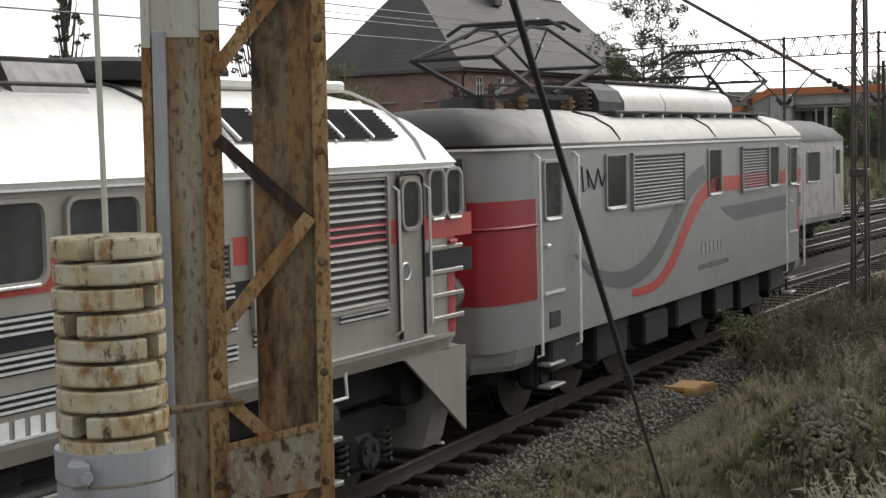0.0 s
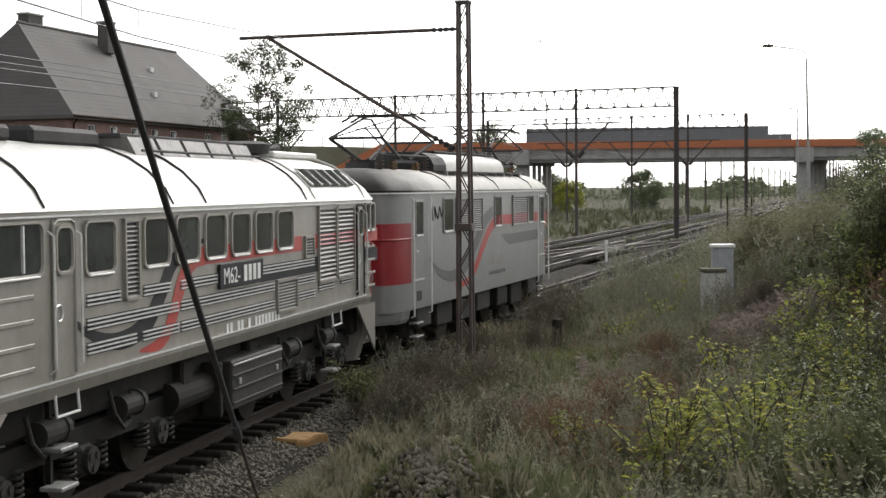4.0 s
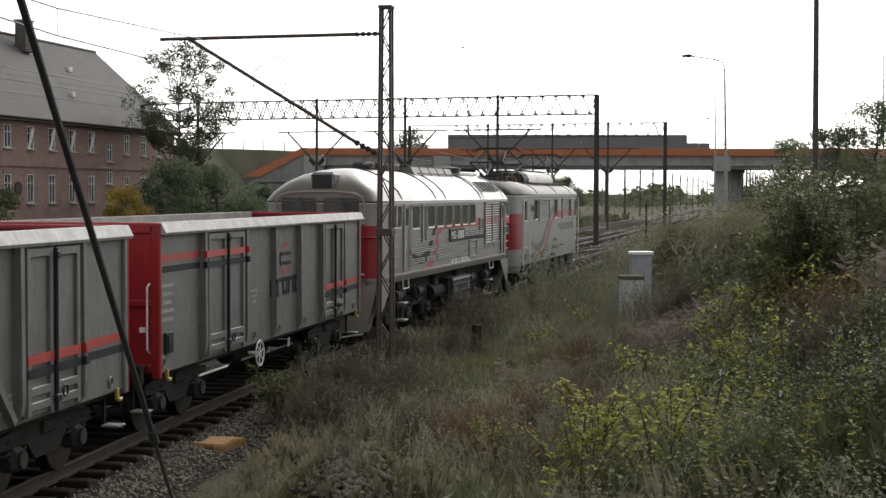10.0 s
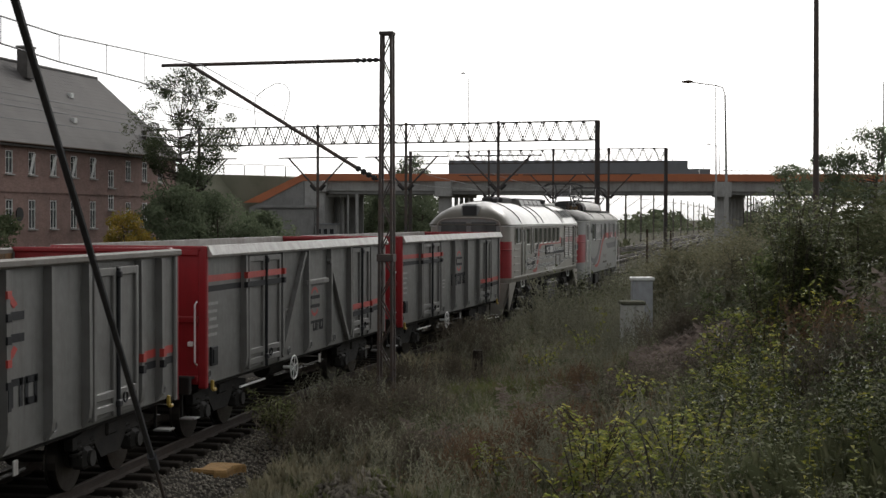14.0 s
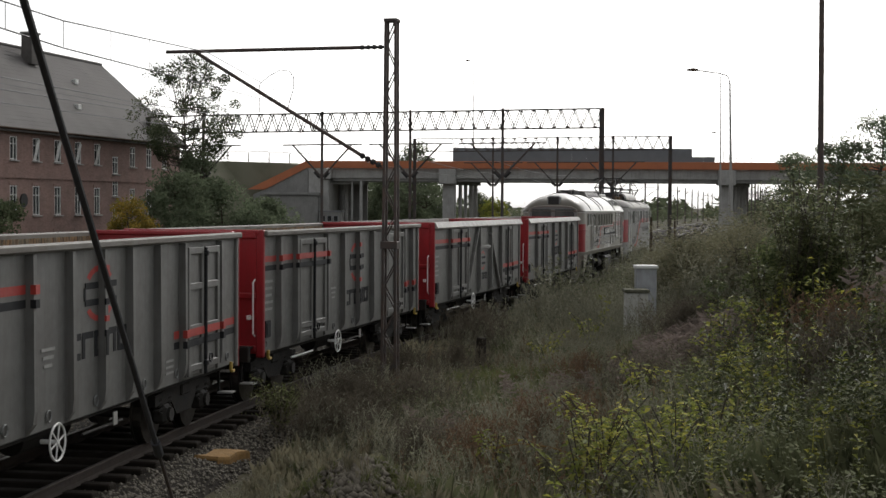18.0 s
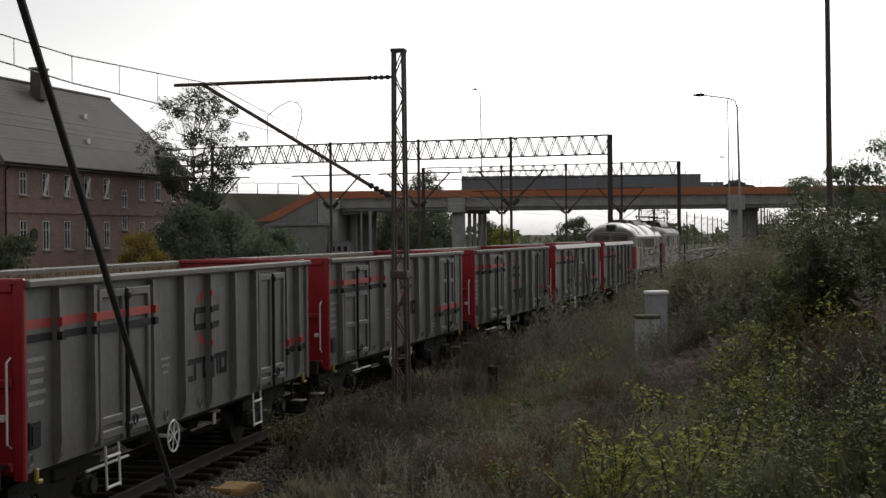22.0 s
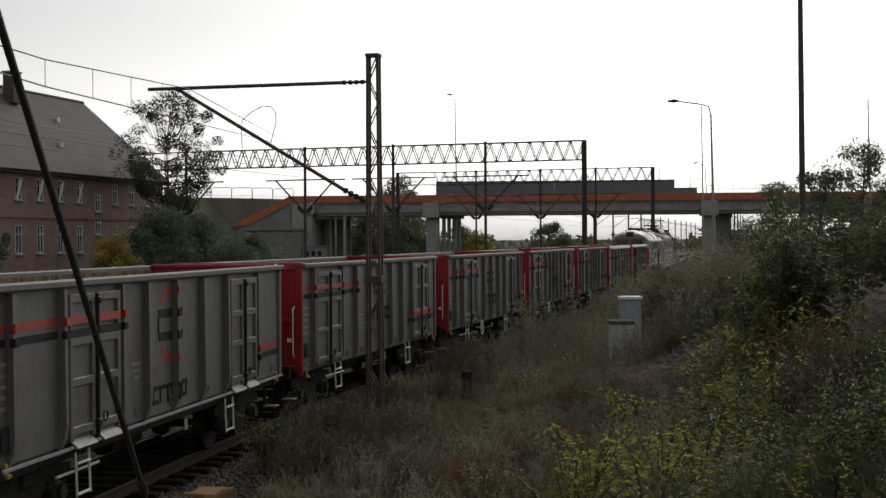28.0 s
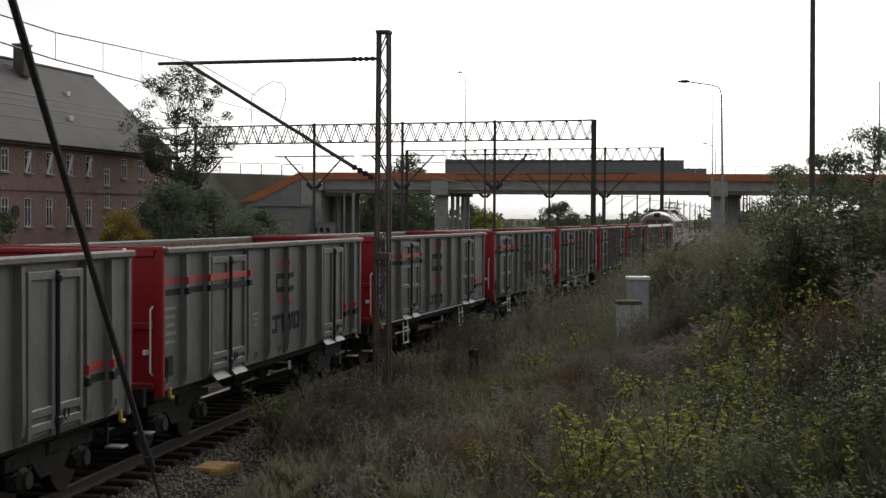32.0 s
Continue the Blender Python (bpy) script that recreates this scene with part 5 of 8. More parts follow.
        part("data_plate", Shape().box((sx * 1.3, 0.9, 0.78), (0.02, 0.13, 0.18), 0.004), RIM, v, "small pale data plate")
        for y in (-6.35, 6.35):
            part("shunter_step", Shape().box((sx * 1.2, y, 0.46), (0.26, 0.26, 0.03), 0.005), STEP, v)
            part("step_hanger", Shape().bar((sx * 1.06, y, 0.45), (sx * 1.06, y, 1.0), 0.04), UNDER, v)
    for sy in (-1, 1):
        y = e if sy > 0 else -r
        part("end_wall", Shape().box((0, y, (z0 + top) / 2 + 0.03), (2.66, 0.07, top - z0 + 0.05), 0.01), RED, v, "red end wall")
        for x in (-1.32, 1.32):
            if sy > 0:
                part("corner_post", Shape().box((x, y - 0.02, (z0 + top) / 2), (0.13, 0.12, top - z0 + 0.12), 0.02), GREY, v)
                part("post_edge", Shape().box((x, y + 0.055, (z0 + top) / 2), (0.13, 0.03, top - z0 + 0.12), 0.005), RED, v)
            else:
                part("corner_post", Shape().box((x, y - 0.01, (z0 + top) / 2 + 0.02), (0.15, 0.1, top - z0 + 0.16), 0.02), RED, v)
        for z in (z0 + 0.1, 2.05, 3.16):
            part("end_rib", Shape().box((0, y + sy * 0.05, z), (2.5, 0.07, 0.11), 0.02), RED, v)
        for x in (-0.45, 0.45):
            part("end_stake", Shape().box((x, y + sy * 0.05, (z0 + top) / 2), (0.12, 0.07, top - z0), 0.02), RED, v)
        part("end_cap", Shape().box((0, y, 3.23), (2.6, 0.16, 0.08), 0.02), RED, v)
        for x in (-1.22, 1.22):
            part("hand_rail", Shape().path([(x, y + sy * 0.04, 1.3), (x, y + sy * 0.14, 1.35), (x, y + sy * 0.14, 2.3), (x, y + sy * 0.04, 2.35)], 0.016), WHITE, v, "white end hand rail")
        part("tail_bracket", Shape().box((1.12, y + sy * 0.08, 1.65), (0.08, 0.08, 0.08), 0.01), WHITE, v)
        if sy < 0:
            part("end_platform", Shape().box((0, -6.24, 1.1), (2.4, 0.4, 0.04), 0.005), UNDER, v)
        part("headstock", Shape().box((0, sy * 6.44, 1.0), (2.5, 0.14, 0.3), 0.02), UNDER, v)
        buffers(v, sy * 6.45)
        bogie(v, sy * 4.5, 0.46)
    part("centre_sill", Shape().box((0, 0, 0.95), (0.5, 12.4, 0.3), 0.02), UNDER, v)
    part("brake_reservoir", Shape().tube((0.6, -0.9, 0.72), (0.6, 0.3, 0.72), 0.19, n=14), UNDER, v)
    part("brake_gear", Shape().box((-0.5, 1.4, 0.7), (0.5, 0.6, 0.35), 0.03).tube((0.3, 1.0, 0.66), (0.3, 2.4, 0.66), 0.05, n=8), UNDER, v)
    return v


E_ST, E_D = (-5.6, -4.12, -2.1, -1.07, 0.2, 1.53, 2.84, 4.72), ((-4.02, -2.2), (2.94, 4.62))
A_ST, A_D = (-4.18, -2.04, -0.31, 1.37, 3.02, 4.84), ((-4.08, -2.14), (3.12, 4.74))
C_ST, C_D = (-5.26, -3.17, -1.98, -0.82, 0.24, 1.26, 2.39, 3.5, 5.36), ((-5.16, -3.27), (3.6, 5.26))
D_ST, D_D = (-5.16, -4.13, -2.06, -0.79, 0.43, 1.68, 2.85, 4.77, 5.63), ((-4.03, -2.16), (2.95, 4.67))
wag_a = wagon("grey open wagon with a wide pale rim and red end walls", A_ST, A_D, wide_rim=True, ladders=False, old=False)
wag_b = wagon("grey open wagon with diagonal side braces and red end walls", A_ST, A_D, diagonals=True, wide_rim=True, ladders=False, old=False)
wag_c = wagon("grey open wagon with crossbarred doors and red end walls", C_ST, C_D, cross=True, ladders=False)
wag_d = wagon("grey ribbed open wagon with white step ladders and red ends", D_ST, D_D)
wag_e = wagon("grey ribbed open wagon with a pale sill strip and red ends", E_ST, E_D, sill=True, wheel=False, z0=1.1, cross=True, flaps=True)
wag_d_plain = wagon("grey ribbed open wagon with a white brake wheel and red ends", D_ST, D_D, ladders=False)
wag_f = wagon("grey ribbed open wagon with a worn rim and red ends", D_ST, D_D, wheel=False, ladders=False, z0=1.03, flaps=True)
wag_g = wagon("grey open wagon with crossbarred doors, ladder and red ends", C_ST, C_D, cross=True, wheel=False)
order = [wag_a, wag_b, wag_d_plain, wag_c, wag_d, wag_g, wag_e, wag_f, wag_d_plain, wag_c]
taken = set()
for i, w in enumerate(order):
    v = w if w.name not in taken else copy_thing(w, Matrix.Identity(4))
    taken.add(w.name)
    VEHICLES.append((v, -7.02 - 14.04 * i, 9.0))


# ---- the diesel locomotive ----
def framed_window(v, y0, y1, z0, z1, x, mat=None, sill=True, r=0.09, depth=0.03):
    """A body-side window: dark pane and a raised pale frame with rounded corners."""
    sg = 1 if x > 0 else -1
    cy, cz, hw, hh = (y0 + y1) / 2, (z0 + z1) / 2, (y1 - y0) / 2, (z1 - z0) / 2

    def outline(d):
        return plan(hw + d, hh + d, r + d * 0.5, 3)
    w = part("window", Shape().prism([(cy + a, cz + b) for a, b in outline(0)], 0, x - 0.01 * sg, x + 0.006 * sg), PANE, v)
    fr = Shape()
    fr.loft([[(x + q * sg, cy + a, cz + b) for a, b in outline(d)] for q, d in ((0.0, 0.05), (depth, 0.045), (depth, 0.012), (0.004, 0.0))], caps=False)
    part("window_frame", fr, mat or LOCO, w)
    if sill:
        part("window_sill", Shape().box((x + 0.02 * sg, cy, z0 - 0.035), (0.05, hw * 1.7, 0.025), 0.005), CHROME, w)
    return w


def louvre(v, name, y0, y1, z0, z1, x, n, slat=None, frame=None, back=None, painted=None):
    """A louvred panel: dark backing, frame and sloping slats; painted gives the height of a red stripe across the slats."""
    sg = 1 if x > 0 else -1
    p = part(name, Shape().box((x, (y0 + y1) / 2, (z0 + z1) / 2), (0.012, y1 - y0, z1 - z0)), back or RUBBER, v)
    fr = Shape()
    for y in (y0, y1):
        fr.box((x + sg * 0.02, y, (z0 + z1) / 2), (0.05, 0.04, z1 - z0 + 0.04))
    for z in (z0, z1):
        fr.box((x + sg * 0.02, (y0 + y1) / 2, z), (0.05, y1 - y0 + 0.04, 0.04))
    part("louvre_frame", fr, frame or LOCO, p)
    dz = (z1 - z0) / n
    shapes = {}
    for i in range(n):
        z = z0 + dz * (i + 0.5)
        mat = RED if painted and painted[0] < z < painted[1] else slat or CHROME
        if mat.name not in shapes:
            shapes[mat.name] = mesh_of("slat", Shape().add([(0.006 * sg, 0, dz * 0.3), (sg * 0.03, 0, dz * 0.05), (sg * 0.034, 0, -dz * 0.12), (0.006 * sg, 0, dz * 0.12), (0.006 * sg, y1 - y0, dz * 0.3), (sg * 0.03, y1 - y0, dz * 0.05), (sg * 0.034, y1 - y0, -dz * 0.12), (0.006 * sg, y1 - y0, dz * 0.12)],
                                       [(0, 1, 5, 4), (1, 2, 6, 5), (2, 3, 7, 6), (3, 0, 4, 7), (0, 3, 2, 1), (4, 5, 6, 7)]), mat)
        part("slat", shapes[mat.name], None, p, at=Matrix.Translation((x, y0, z)))
    return p


def trim_triplet(v, y0, y1, z, x):
    sg = 1 if x > 0 else -1
    part("trim_backing", Shape().box((x + sg * 0.002, (y0 + y1) / 2, z), (0.006, y1 - y0, 0.15)), BLACK_BAND, v)
    for dz in (-0.05, 0.0, 0.05):
        part("trim_rib", Shape().prism([(y0, z + dz - 0.01), (y1, z + dz - 0.01), (y1, z + dz + 0.01), (y0, z + dz + 0.01)], 0, x, x + sg * 0.022), CHROME, v)


def sign_text(v, words, size, m, mat, name="lettering"):
    cu = bpy.data.curves.new(name, "FONT")
    cu.body, cu.size, cu.extrude = words, size, 0.003
    ob = bpy.data.objects.new(name, cu)
    me = bpy.data.meshes.new_from_object(ob)
    bpy.data.objects.remove(ob)
    me.materials.clear()
    me.materials.append(mat)
    return part(name, me, None, v, at=m)


SIDE_TEXT = Matrix(((0, 0, 1, 0), (1, 0, 0, 0), (0, 1, 0, 0), (0, 0, 0, 1)))


def build_diesel():
    v = thing("diesel_locomotive", "light grey diesel locomotive with red stripe and pale roof", "locomotive")
    O = 8.775  # middle of the vehicle from its rear coupling
    part("body", Shape().loft([[(x, y, z) for x, y in plan(1.455, 8.08, 0.42, 6, 0.28)] for z in (1.58, 3.5)]), LOCO, v, smooth=True)
    part("frame_skirt", Shape().loft([[(x, y, z) for x, y in plan(w, 8.0, 0.4, 5, 0.25)] for z, w in ((1.46, 1.42), (1.6, 1.475), (1.64, 1.475))]), LOCO, v)
    part("roof", Shape().loft(stacked([(3.46, 1.46, 8.09, 0.42, 0.28), (3.52, 1.50, 8.12, 0.42, 0.28), (3.56, 1.47, 8.10, 0.44, 0.3), (3.75, 1.36, 8.02, 0.5, 0.4), (3.98, 1.13, 7.82, 0.6, 0.45),
                                      (4.16, 0.85, 7.45, 0.6, 0.4), (4.28, 0.55, 6.9, 0.5, 0.3), (4.34, 0.28, 6.3, 0.3, 0.2), (4.36, 0.05, 5.8, 0.05, 0.04)])), ROOF_D, v, smooth=True)
    part("roof_gutter", Shape().loft([[(x, y, z) for x, y in plan(w, 8.10, 0.42, 6, 0.28)] for z, w in ((3.455, 1.468), (3.455, 1.5), (3.475, 1.5), (3.475, 1.468))], caps=False), CHROME, v)
    # red ends
    for sy in (-1, 1):
        arc = [(x, y) for x, y in plan(1.462, 8.088, 0.425, 6, 0.285) if sy * y > 7.64]
        arc = sorted(arc, key=lambda p: p[0])
        shell = Shape()
        for a, b in ((1.64, 2.62), (2.66, 2.92)):
            n = len(arc)
            shell.add([(x, y, a) for x, y in arc] + [(x, y, b) for x, y in arc], [(i, i + 1, n + i + 1, n + i) for i in range(n - 1)])
        part("red_front_panel", shell, RED, v, "red cab end panel", smooth=True)
        part("front_rib", Shape().path([(x * 1.01, y * 1.003, 2.64) for x, y in arc], 0.025, 5), RED, v)
        # one tall rounded windscreen panel under the brow of the roof, with two panes
        brow = [(-1.14, 2.98), (1.14, 2.98), (1.14, 3.46), (1.06, 3.62), (0.86, 3.71), (0.4, 3.75), (-0.4, 3.75), (-0.86, 3.71), (-1.06, 3.62), (-1.14, 3.46)]
        part("windscreen_panel", Shape().prism(brow, 1, sy * 8.04, sy * 8.1), GREY_DARK, v, "dull grey windscreen surround")
        part("windscreen_frame", Shape().path([(x, sy * 8.1, z) for x, z in brow + brow[:1]], 0.035, 6), LOCO, v)
        for x in (-0.54, 0.54):
            part("windscreen", Shape().prism([(x - 0.47, 3.03), (x + 0.47, 3.03), (x + 0.44, 3.6), (x - 0.44, 3.6)], 1, sy * 8.09, sy * 8.112), PANE, v)
            part("wiper", Shape().path([(x, sy * 8.12, 3.62), (x + 0.25, sy * 8.13, 3.15)], 0.012, 5), RUBBER, v)
        part("headlight_box", Shape().box((0, sy * 7.62, 4.0), (0.62, 0.66, 0.46), 0.07), GREY_DARK, v)
        part("headlight_glass", Shape().box((0, sy * 7.95, 4.0), (0.5, 0.02, 0.34), 0.01), RUBBER, v, "dark square headlight glass")
        for x in (-1.0, 1.0):
            lamp = part("marker_lamp", Shape().tube((x, sy * 8.0, 1.42), (x, sy * 8.15, 1.42), 0.13, n=14), LOCO, v)
            part("lamp_glass", Shape().tube((x, sy * 8.15, 1.42), (x, sy * 8.16, 1.42), 0.1, n=14), LAMP_GLASS, lamp)
        part("front_rail", Shape().path([(1.15, sy * 8.2, 1.75), (0.6, sy * 8.22, 1.75)], 0.02).path([(0.9, sy * 8.22, 1.5), (0.9, sy * 8.22, 2.1)], 0.02), WHITE, v, "white front hand rail")
        apron = Shape().loft([[(x, sy * y, z) for x, y in ((-w, 7.6), (-w, 8.0), (-w * 0.6, 8.25), (w * 0.6, 8.25), (w, 8.0), (w, 7.6))] for z, w in ((0.32, 1.1), (0.42, 1.15), (1.46, 1.44))])
        part("apron", apron, LOCO, v, "beige end apron")
        for x in (-1.43, 1.43):
            part("apron_cheek", Shape().prism([(sy * 8.02, 0.5), (sy * 8.05, 1.46), (sy * 6.75, 1.46)], 0, x - 0.02, x + 0.02), LOCO, v)
        part("rail_guard", Shape().path([(-1.1, sy * 8.1, 0.3), (-0.6, sy * 8.3, 0.22), (0.6, sy * 8.3, 0.22), (1.1, sy * 8.1, 0.3)], 0.02), WHITE, v)
        part("coupling_hook", Shape().box((0, sy * 8.4, 1.05), (0.1, 0.5, 0.16), 0.02), UNDER, v)
        for x in (-0.875, 0.875):
            part("buffer", Shape().tube((x, sy * 8.1, 1.05), (x, sy * 8.6, 1.05), 0.09, n=12).tube((x, sy * 8.6, 1.05), (x, sy * 8.75, 1.05), 0.24, n=20), UNDER, v)
    for sx in (-1, 1):
        x = sx * 1.458
        for y0, y1, z0, z1 in [(1.72, 2.78, 2.86, 3.38), (3.84, 4.6, 2.8, 3.36)] + [(5.49 + 1.04 * i, 6.25 + 1.04 * i, 2.8, 3.36) for i in range(6)] + [(16.08, 16.36, 2.94, 3.42), (16.44, 16.74, 2.94, 3.42)]:
            framed_window(v, y0 - O, y1 - O, z0, z1, x, depth=0.035)
        part("sliding_sash", Shape().box((x + sx * 0.02, 2.36 - O, 3.13), (0.03, 0.03, 0.5)), CHROME, v)
        for y0, y1 in ((3.03, 3.54), (15.42, 15.9)):
            d = part("cab_door", Shape().box((x, (y0 + y1) / 2 - O, 2.55), (0.03, y1 - y0, 1.76), 0.01), LOCO, v)
            part("door_gasket", Shape().path([(x + sx * 0.02, y0 - O, 1.7), (x + sx * 0.02, y0 - O, 3.38), (x + sx * 0.02, y0 + 0.1 - O, 3.42), (x + sx * 0.02, y1 - 0.1 - O, 3.42), (x + sx * 0.02, y1 - O, 3.38), (x + sx * 0.02, y1 - O, 1.7)], 0.022, 5), BLACK_BAND if y0 > 10 else LOCO, d)
            framed_window(d, y0 + 0.08 - O, y1 - 0.08 - O, 2.86, 3.32, x + sx * 0.016, r=0.1, sill=False)
            for y in (y0 - 0.07, y1 + 0.07):
                part("grab_rail", Shape().path([(x, y - O, 1.75), (x + sx * 0.07, y - O, 1.8), (x + sx * 0.07, y - O, 3.25), (x, y - O, 3.3)], 0.016, 5), CHROME, d)
            part("door_handle", Shape().ring((x + sx * 0.03, y0 + 0.1 - O, 2.4), 0.09, 0.012, 0, 12, 4), CHROME, d)
        louvre(v, "tall_louvre", 4.88 - O, 5.28 - O, 2.42, 3.38, x, 17, LOUVRE)
        louvre(v, "small_louvre", 12.12 - O, 12.6 - O, 2.58, 2.92, x, 7, LOUVRE)
        louvre(v, "lattice_panel", 10.62 - O, 11.62 - O, 1.77, 2.27, x, 10, LOUVRE)
        for y0, y1 in ((12.92, 14.0), (14.08, 15.2)):
            louvre(v, "radiator_louvre", y0 - O, y1 - O, 2.1, 3.42, x, 17, LOCO, painted=(2.7, 2.95))
        for y0, y1, z in ((9.9, 12.66, 2.48), (6.65, 8.0, 2.48), (5.45, 6.3, 2.48), (3.85, 4.75, 2.48), (3.85, 6.55, 2.2), (6.65, 10.5, 2.2), (11.74, 12.68, 2.2), (3.85, 5.2, 1.92), (5.4, 6.55, 1.92), (6.65, 10.5, 1.92), (11.74, 12.68, 1.94),
                          (12.92, 13.85, 2.02), (14.3, 15.2, 2.06)):
            trim_triplet(v, y0 - O, y1 - O, z, x)
        for z in (1.85, 2.1, 2.36, 2.62):
            part("cab_rib", Shape().box((x, 2.1 - O, z), (0.03, 1.0, 0.05), 0.012), LOCO, v)
            part("cab_rib", Shape().box((x, 16.42 - O, z - 0.03), (0.03, 0.72, 0.05), 0.012), LOCO, v)
        part("name_plate", Shape().box((x + sx * 0.03, 8.95 - O, 2.5), (0.04, 1.86, 0.36), 0.01), BLACK_BAND, v, "black class plate with pale lettering")
        # painted stripes
        xs = x + sx * 0.005
        for a, b in ((7.6, 12.0), (12.66, 12.88), (15.22, 15.4), (15.92, 17.0)):
            part("red_stripe", ribbon([(a - O, 2.7, 2.95), (b - O, 2.7, 2.95)], xs), RED_BAND, v)
        part("red_swoosh", curve_band([(7.6 - O, 2.825), (7.1 - O, 2.78), (6.7 - O, 2.5), (6.35 - O, 2.05), (5.95 - O, 1.78), (5.3 - O, 1.74)], (0.25, 0.28, 0.3, 0.26, 0.18, 0.02), xs), RED_BAND, v)
        part("dark_swoosh", curve_band([(3.3 - O, 2.42), (3.9 - O, 2.1), (4.7 - O, 1.93), (5.5 - O, 2.05), (6.0 - O, 2.4), (6.45 - O, 2.8), (7.2 - O, 3.02), (7.6 - O, 3.02)], (0.02, 0.12, 0.22, 0.28, 0.3, 0.24, 0.12, 0.02), xs - sx * 0.002), BLACK_BAND, v)
        for a, b in ((9.9, 12.66), (15.92, 17.0), (12.66, 12.9)):
            part("dark_stripe", ribbon([(a - O, 2.3, 2.56), (b - O, 2.3, 2.56)], xs - sx * 0.001), BLACK_BAND, v)
        # builder's number as plain bars
        for i in range(16):
            if i not in (2, 5, 7):
                part("number_bar", Shape().box((xs, 8.4 - O + i * 0.155, 1.73), (0.006, 0.1, 0.14)), WHITE, v)
        part("frame_line", Shape().box((x + sx * 0.018, 0, 1.655), (0.02, 14.6, 0.02)), CHROME, v)
        # underframe
        bx = part("battery_box", Shape().box((sx * 1.2, 9.75 - O, 0.86), (0.5, 2.35, 0.74), 0.03), UNDER_GREY, v)
        for z in (0.6, 0.8, 1.0, 1.16):
            part("box_rib", Shape().box((sx * 1.455, 9.75 - O, z), (0.03, 2.25, 0.035), 0.008), STEP if z > 1.1 else UNDER_GREY, bx)
        for y in (8.9, 10.6):
            part("box_latch", Shape().box((sx * 1.46, y - O, 0.9), (0.03, 0.1, 0.09), 0.01), STEP, bx)
        part("air_tank", Shape().tube((sx * 1.1, 6.9 - O, 0.9), (sx * 1.1, 8.3 - O, 0.9), 0.22, n=16), UNDER, v)
        part("end_bracket", Shape().box((sx * 1.25, 8.3 - O, 0.85), (0.3, 0.12, 0.8), 0.02), UNDER, v)
        for sy in (-1, 1):
            for z in (0.42, 0.86):
                part("step", Shape().box((sx * 1.3, sy * 5.35, z), (0.28, 0.42, 0.05), 0.01), STEP, v, "pale worn step")
            part("step_hanger", Shape().bar((sx * 1.18, sy * 5.35, 0.4), (sx * 1.18, sy * 5.35, 1.5), 0.06), UNDER, v)
            part("step_stirrup", Shape().path([(sx * 1.42, sy * 5.1, 1.5), (sx * 1.44, sy * 5.1, 1.25), (sx * 1.44, sy * 5.65, 1.25), (sx * 1.42, sy * 5.65, 1.5)], 0.018), WHITE, v)
    for sy in (-1, 1):
        c = sy * 4.3
        for dy in (-2.1, 0, 2.1):
            wheelset(v, c + dy, 0.525, True)
        for sx in (-1, 1):
            x = sx * 1.02
            fr = Shape().prism([(c - 3.0, 0.82), (c - 2.6, 0.95), (c + 2.6, 0.95), (c + 3.0, 0.82), (c + 3.0, 0.66), (c - 3.0, 0.66)], 0, x - 0.08, x + 0.08)
            bf = part("bogie_frame", fr, UNDER, v)
            for dy in (-2.1, 0, 2.1):
                bxs = Shape().box((x, c + dy, 0.525), (0.26, 0.42, 0.4), 0.08).tube((x + sx * 0.13, c + dy, 0.525), (x + sx * 0.2, c + dy, 0.525), 0.17, n=14)
                for k in range(3):
                    a = 2.094 * k + 0.5
                    bxs.tube((x + sx * 0.2, c + dy + 0.1 * math.cos(a), 0.525 + 0.1 * math.sin(a)), (x + sx * 0.22, c + dy + 0.1 * math.cos(a), 0.525 + 0.1 * math.sin(a)), 0.05, n=8)
                part("axle_box", bxs, UNDER_GREY, v)
                for q in (-0.42, 0.42):
                    spring(v, x + sx * 0.06, c + dy + q, 0.36, 0.72, 0.1, 5)
            for dy in (-1.05, 1.05):
                part("brake_cylinder", Shape().tube((x + sx * 0.16, c + dy - 0.3, 1.04), (x + sx * 0.16, c + dy + 0.2, 1.04), 0.15, n=14).tube((x + sx * 0.16, c + dy + 0.2, 1.04), (x + sx * 0.16, c + dy + 0.3, 1.04), 0.17, n=14), UNDER_GREY, v)
                part("sand_hose", Shape().path([(x + sx * 0.2, c + dy - 0.6, 1.3), (x + sx * 0.25, c + dy - 0.55, 1.0), (x + sx * 0.25, c + dy - 0.3, 0.8), (x + sx * 0.22, c + dy - 0.05, 0.85), (x + sx * 0.2, c + dy, 1.2)], 0.028), UNDER_GREY, v)
            for dy in (-3.0, 3.0):
                part("sand_box", Shape().box((x + sx * 0.05, c + dy * 0.98, 1.15), (0.35, 0.4, 0.5), 0.04), UNDER, v)
    part("underframe", Shape().box((0, 0, 1.25), (2.2, 15.4, 0.45), 0.03), UNDER, v)
    part("fuel_tank", Shape().box((0, 0, 0.75), (1.8, 3.2, 0.8), 0.06), UNDER, v)
    # roof gear
    hoop = [(1.47, 3.55), (1.36, 3.76), (1.13, 3.99), (0.85, 4.17), (0.55, 4.29), (0.28, 4.35), (0.0, 4.37)]
    hoop = hoop + [(-x, z) for x, z in hoop[-2::-1]]
    for a in (2.85, 6.42, 7.6, 12.25, 12.75, 16.0):
        part("roof_seam", Shape().path([(x * 1.003, a - O, z + 0.004) for x, z in hoop], 0.018, 4), SOOT if a < 12.5 else ROOF, v)
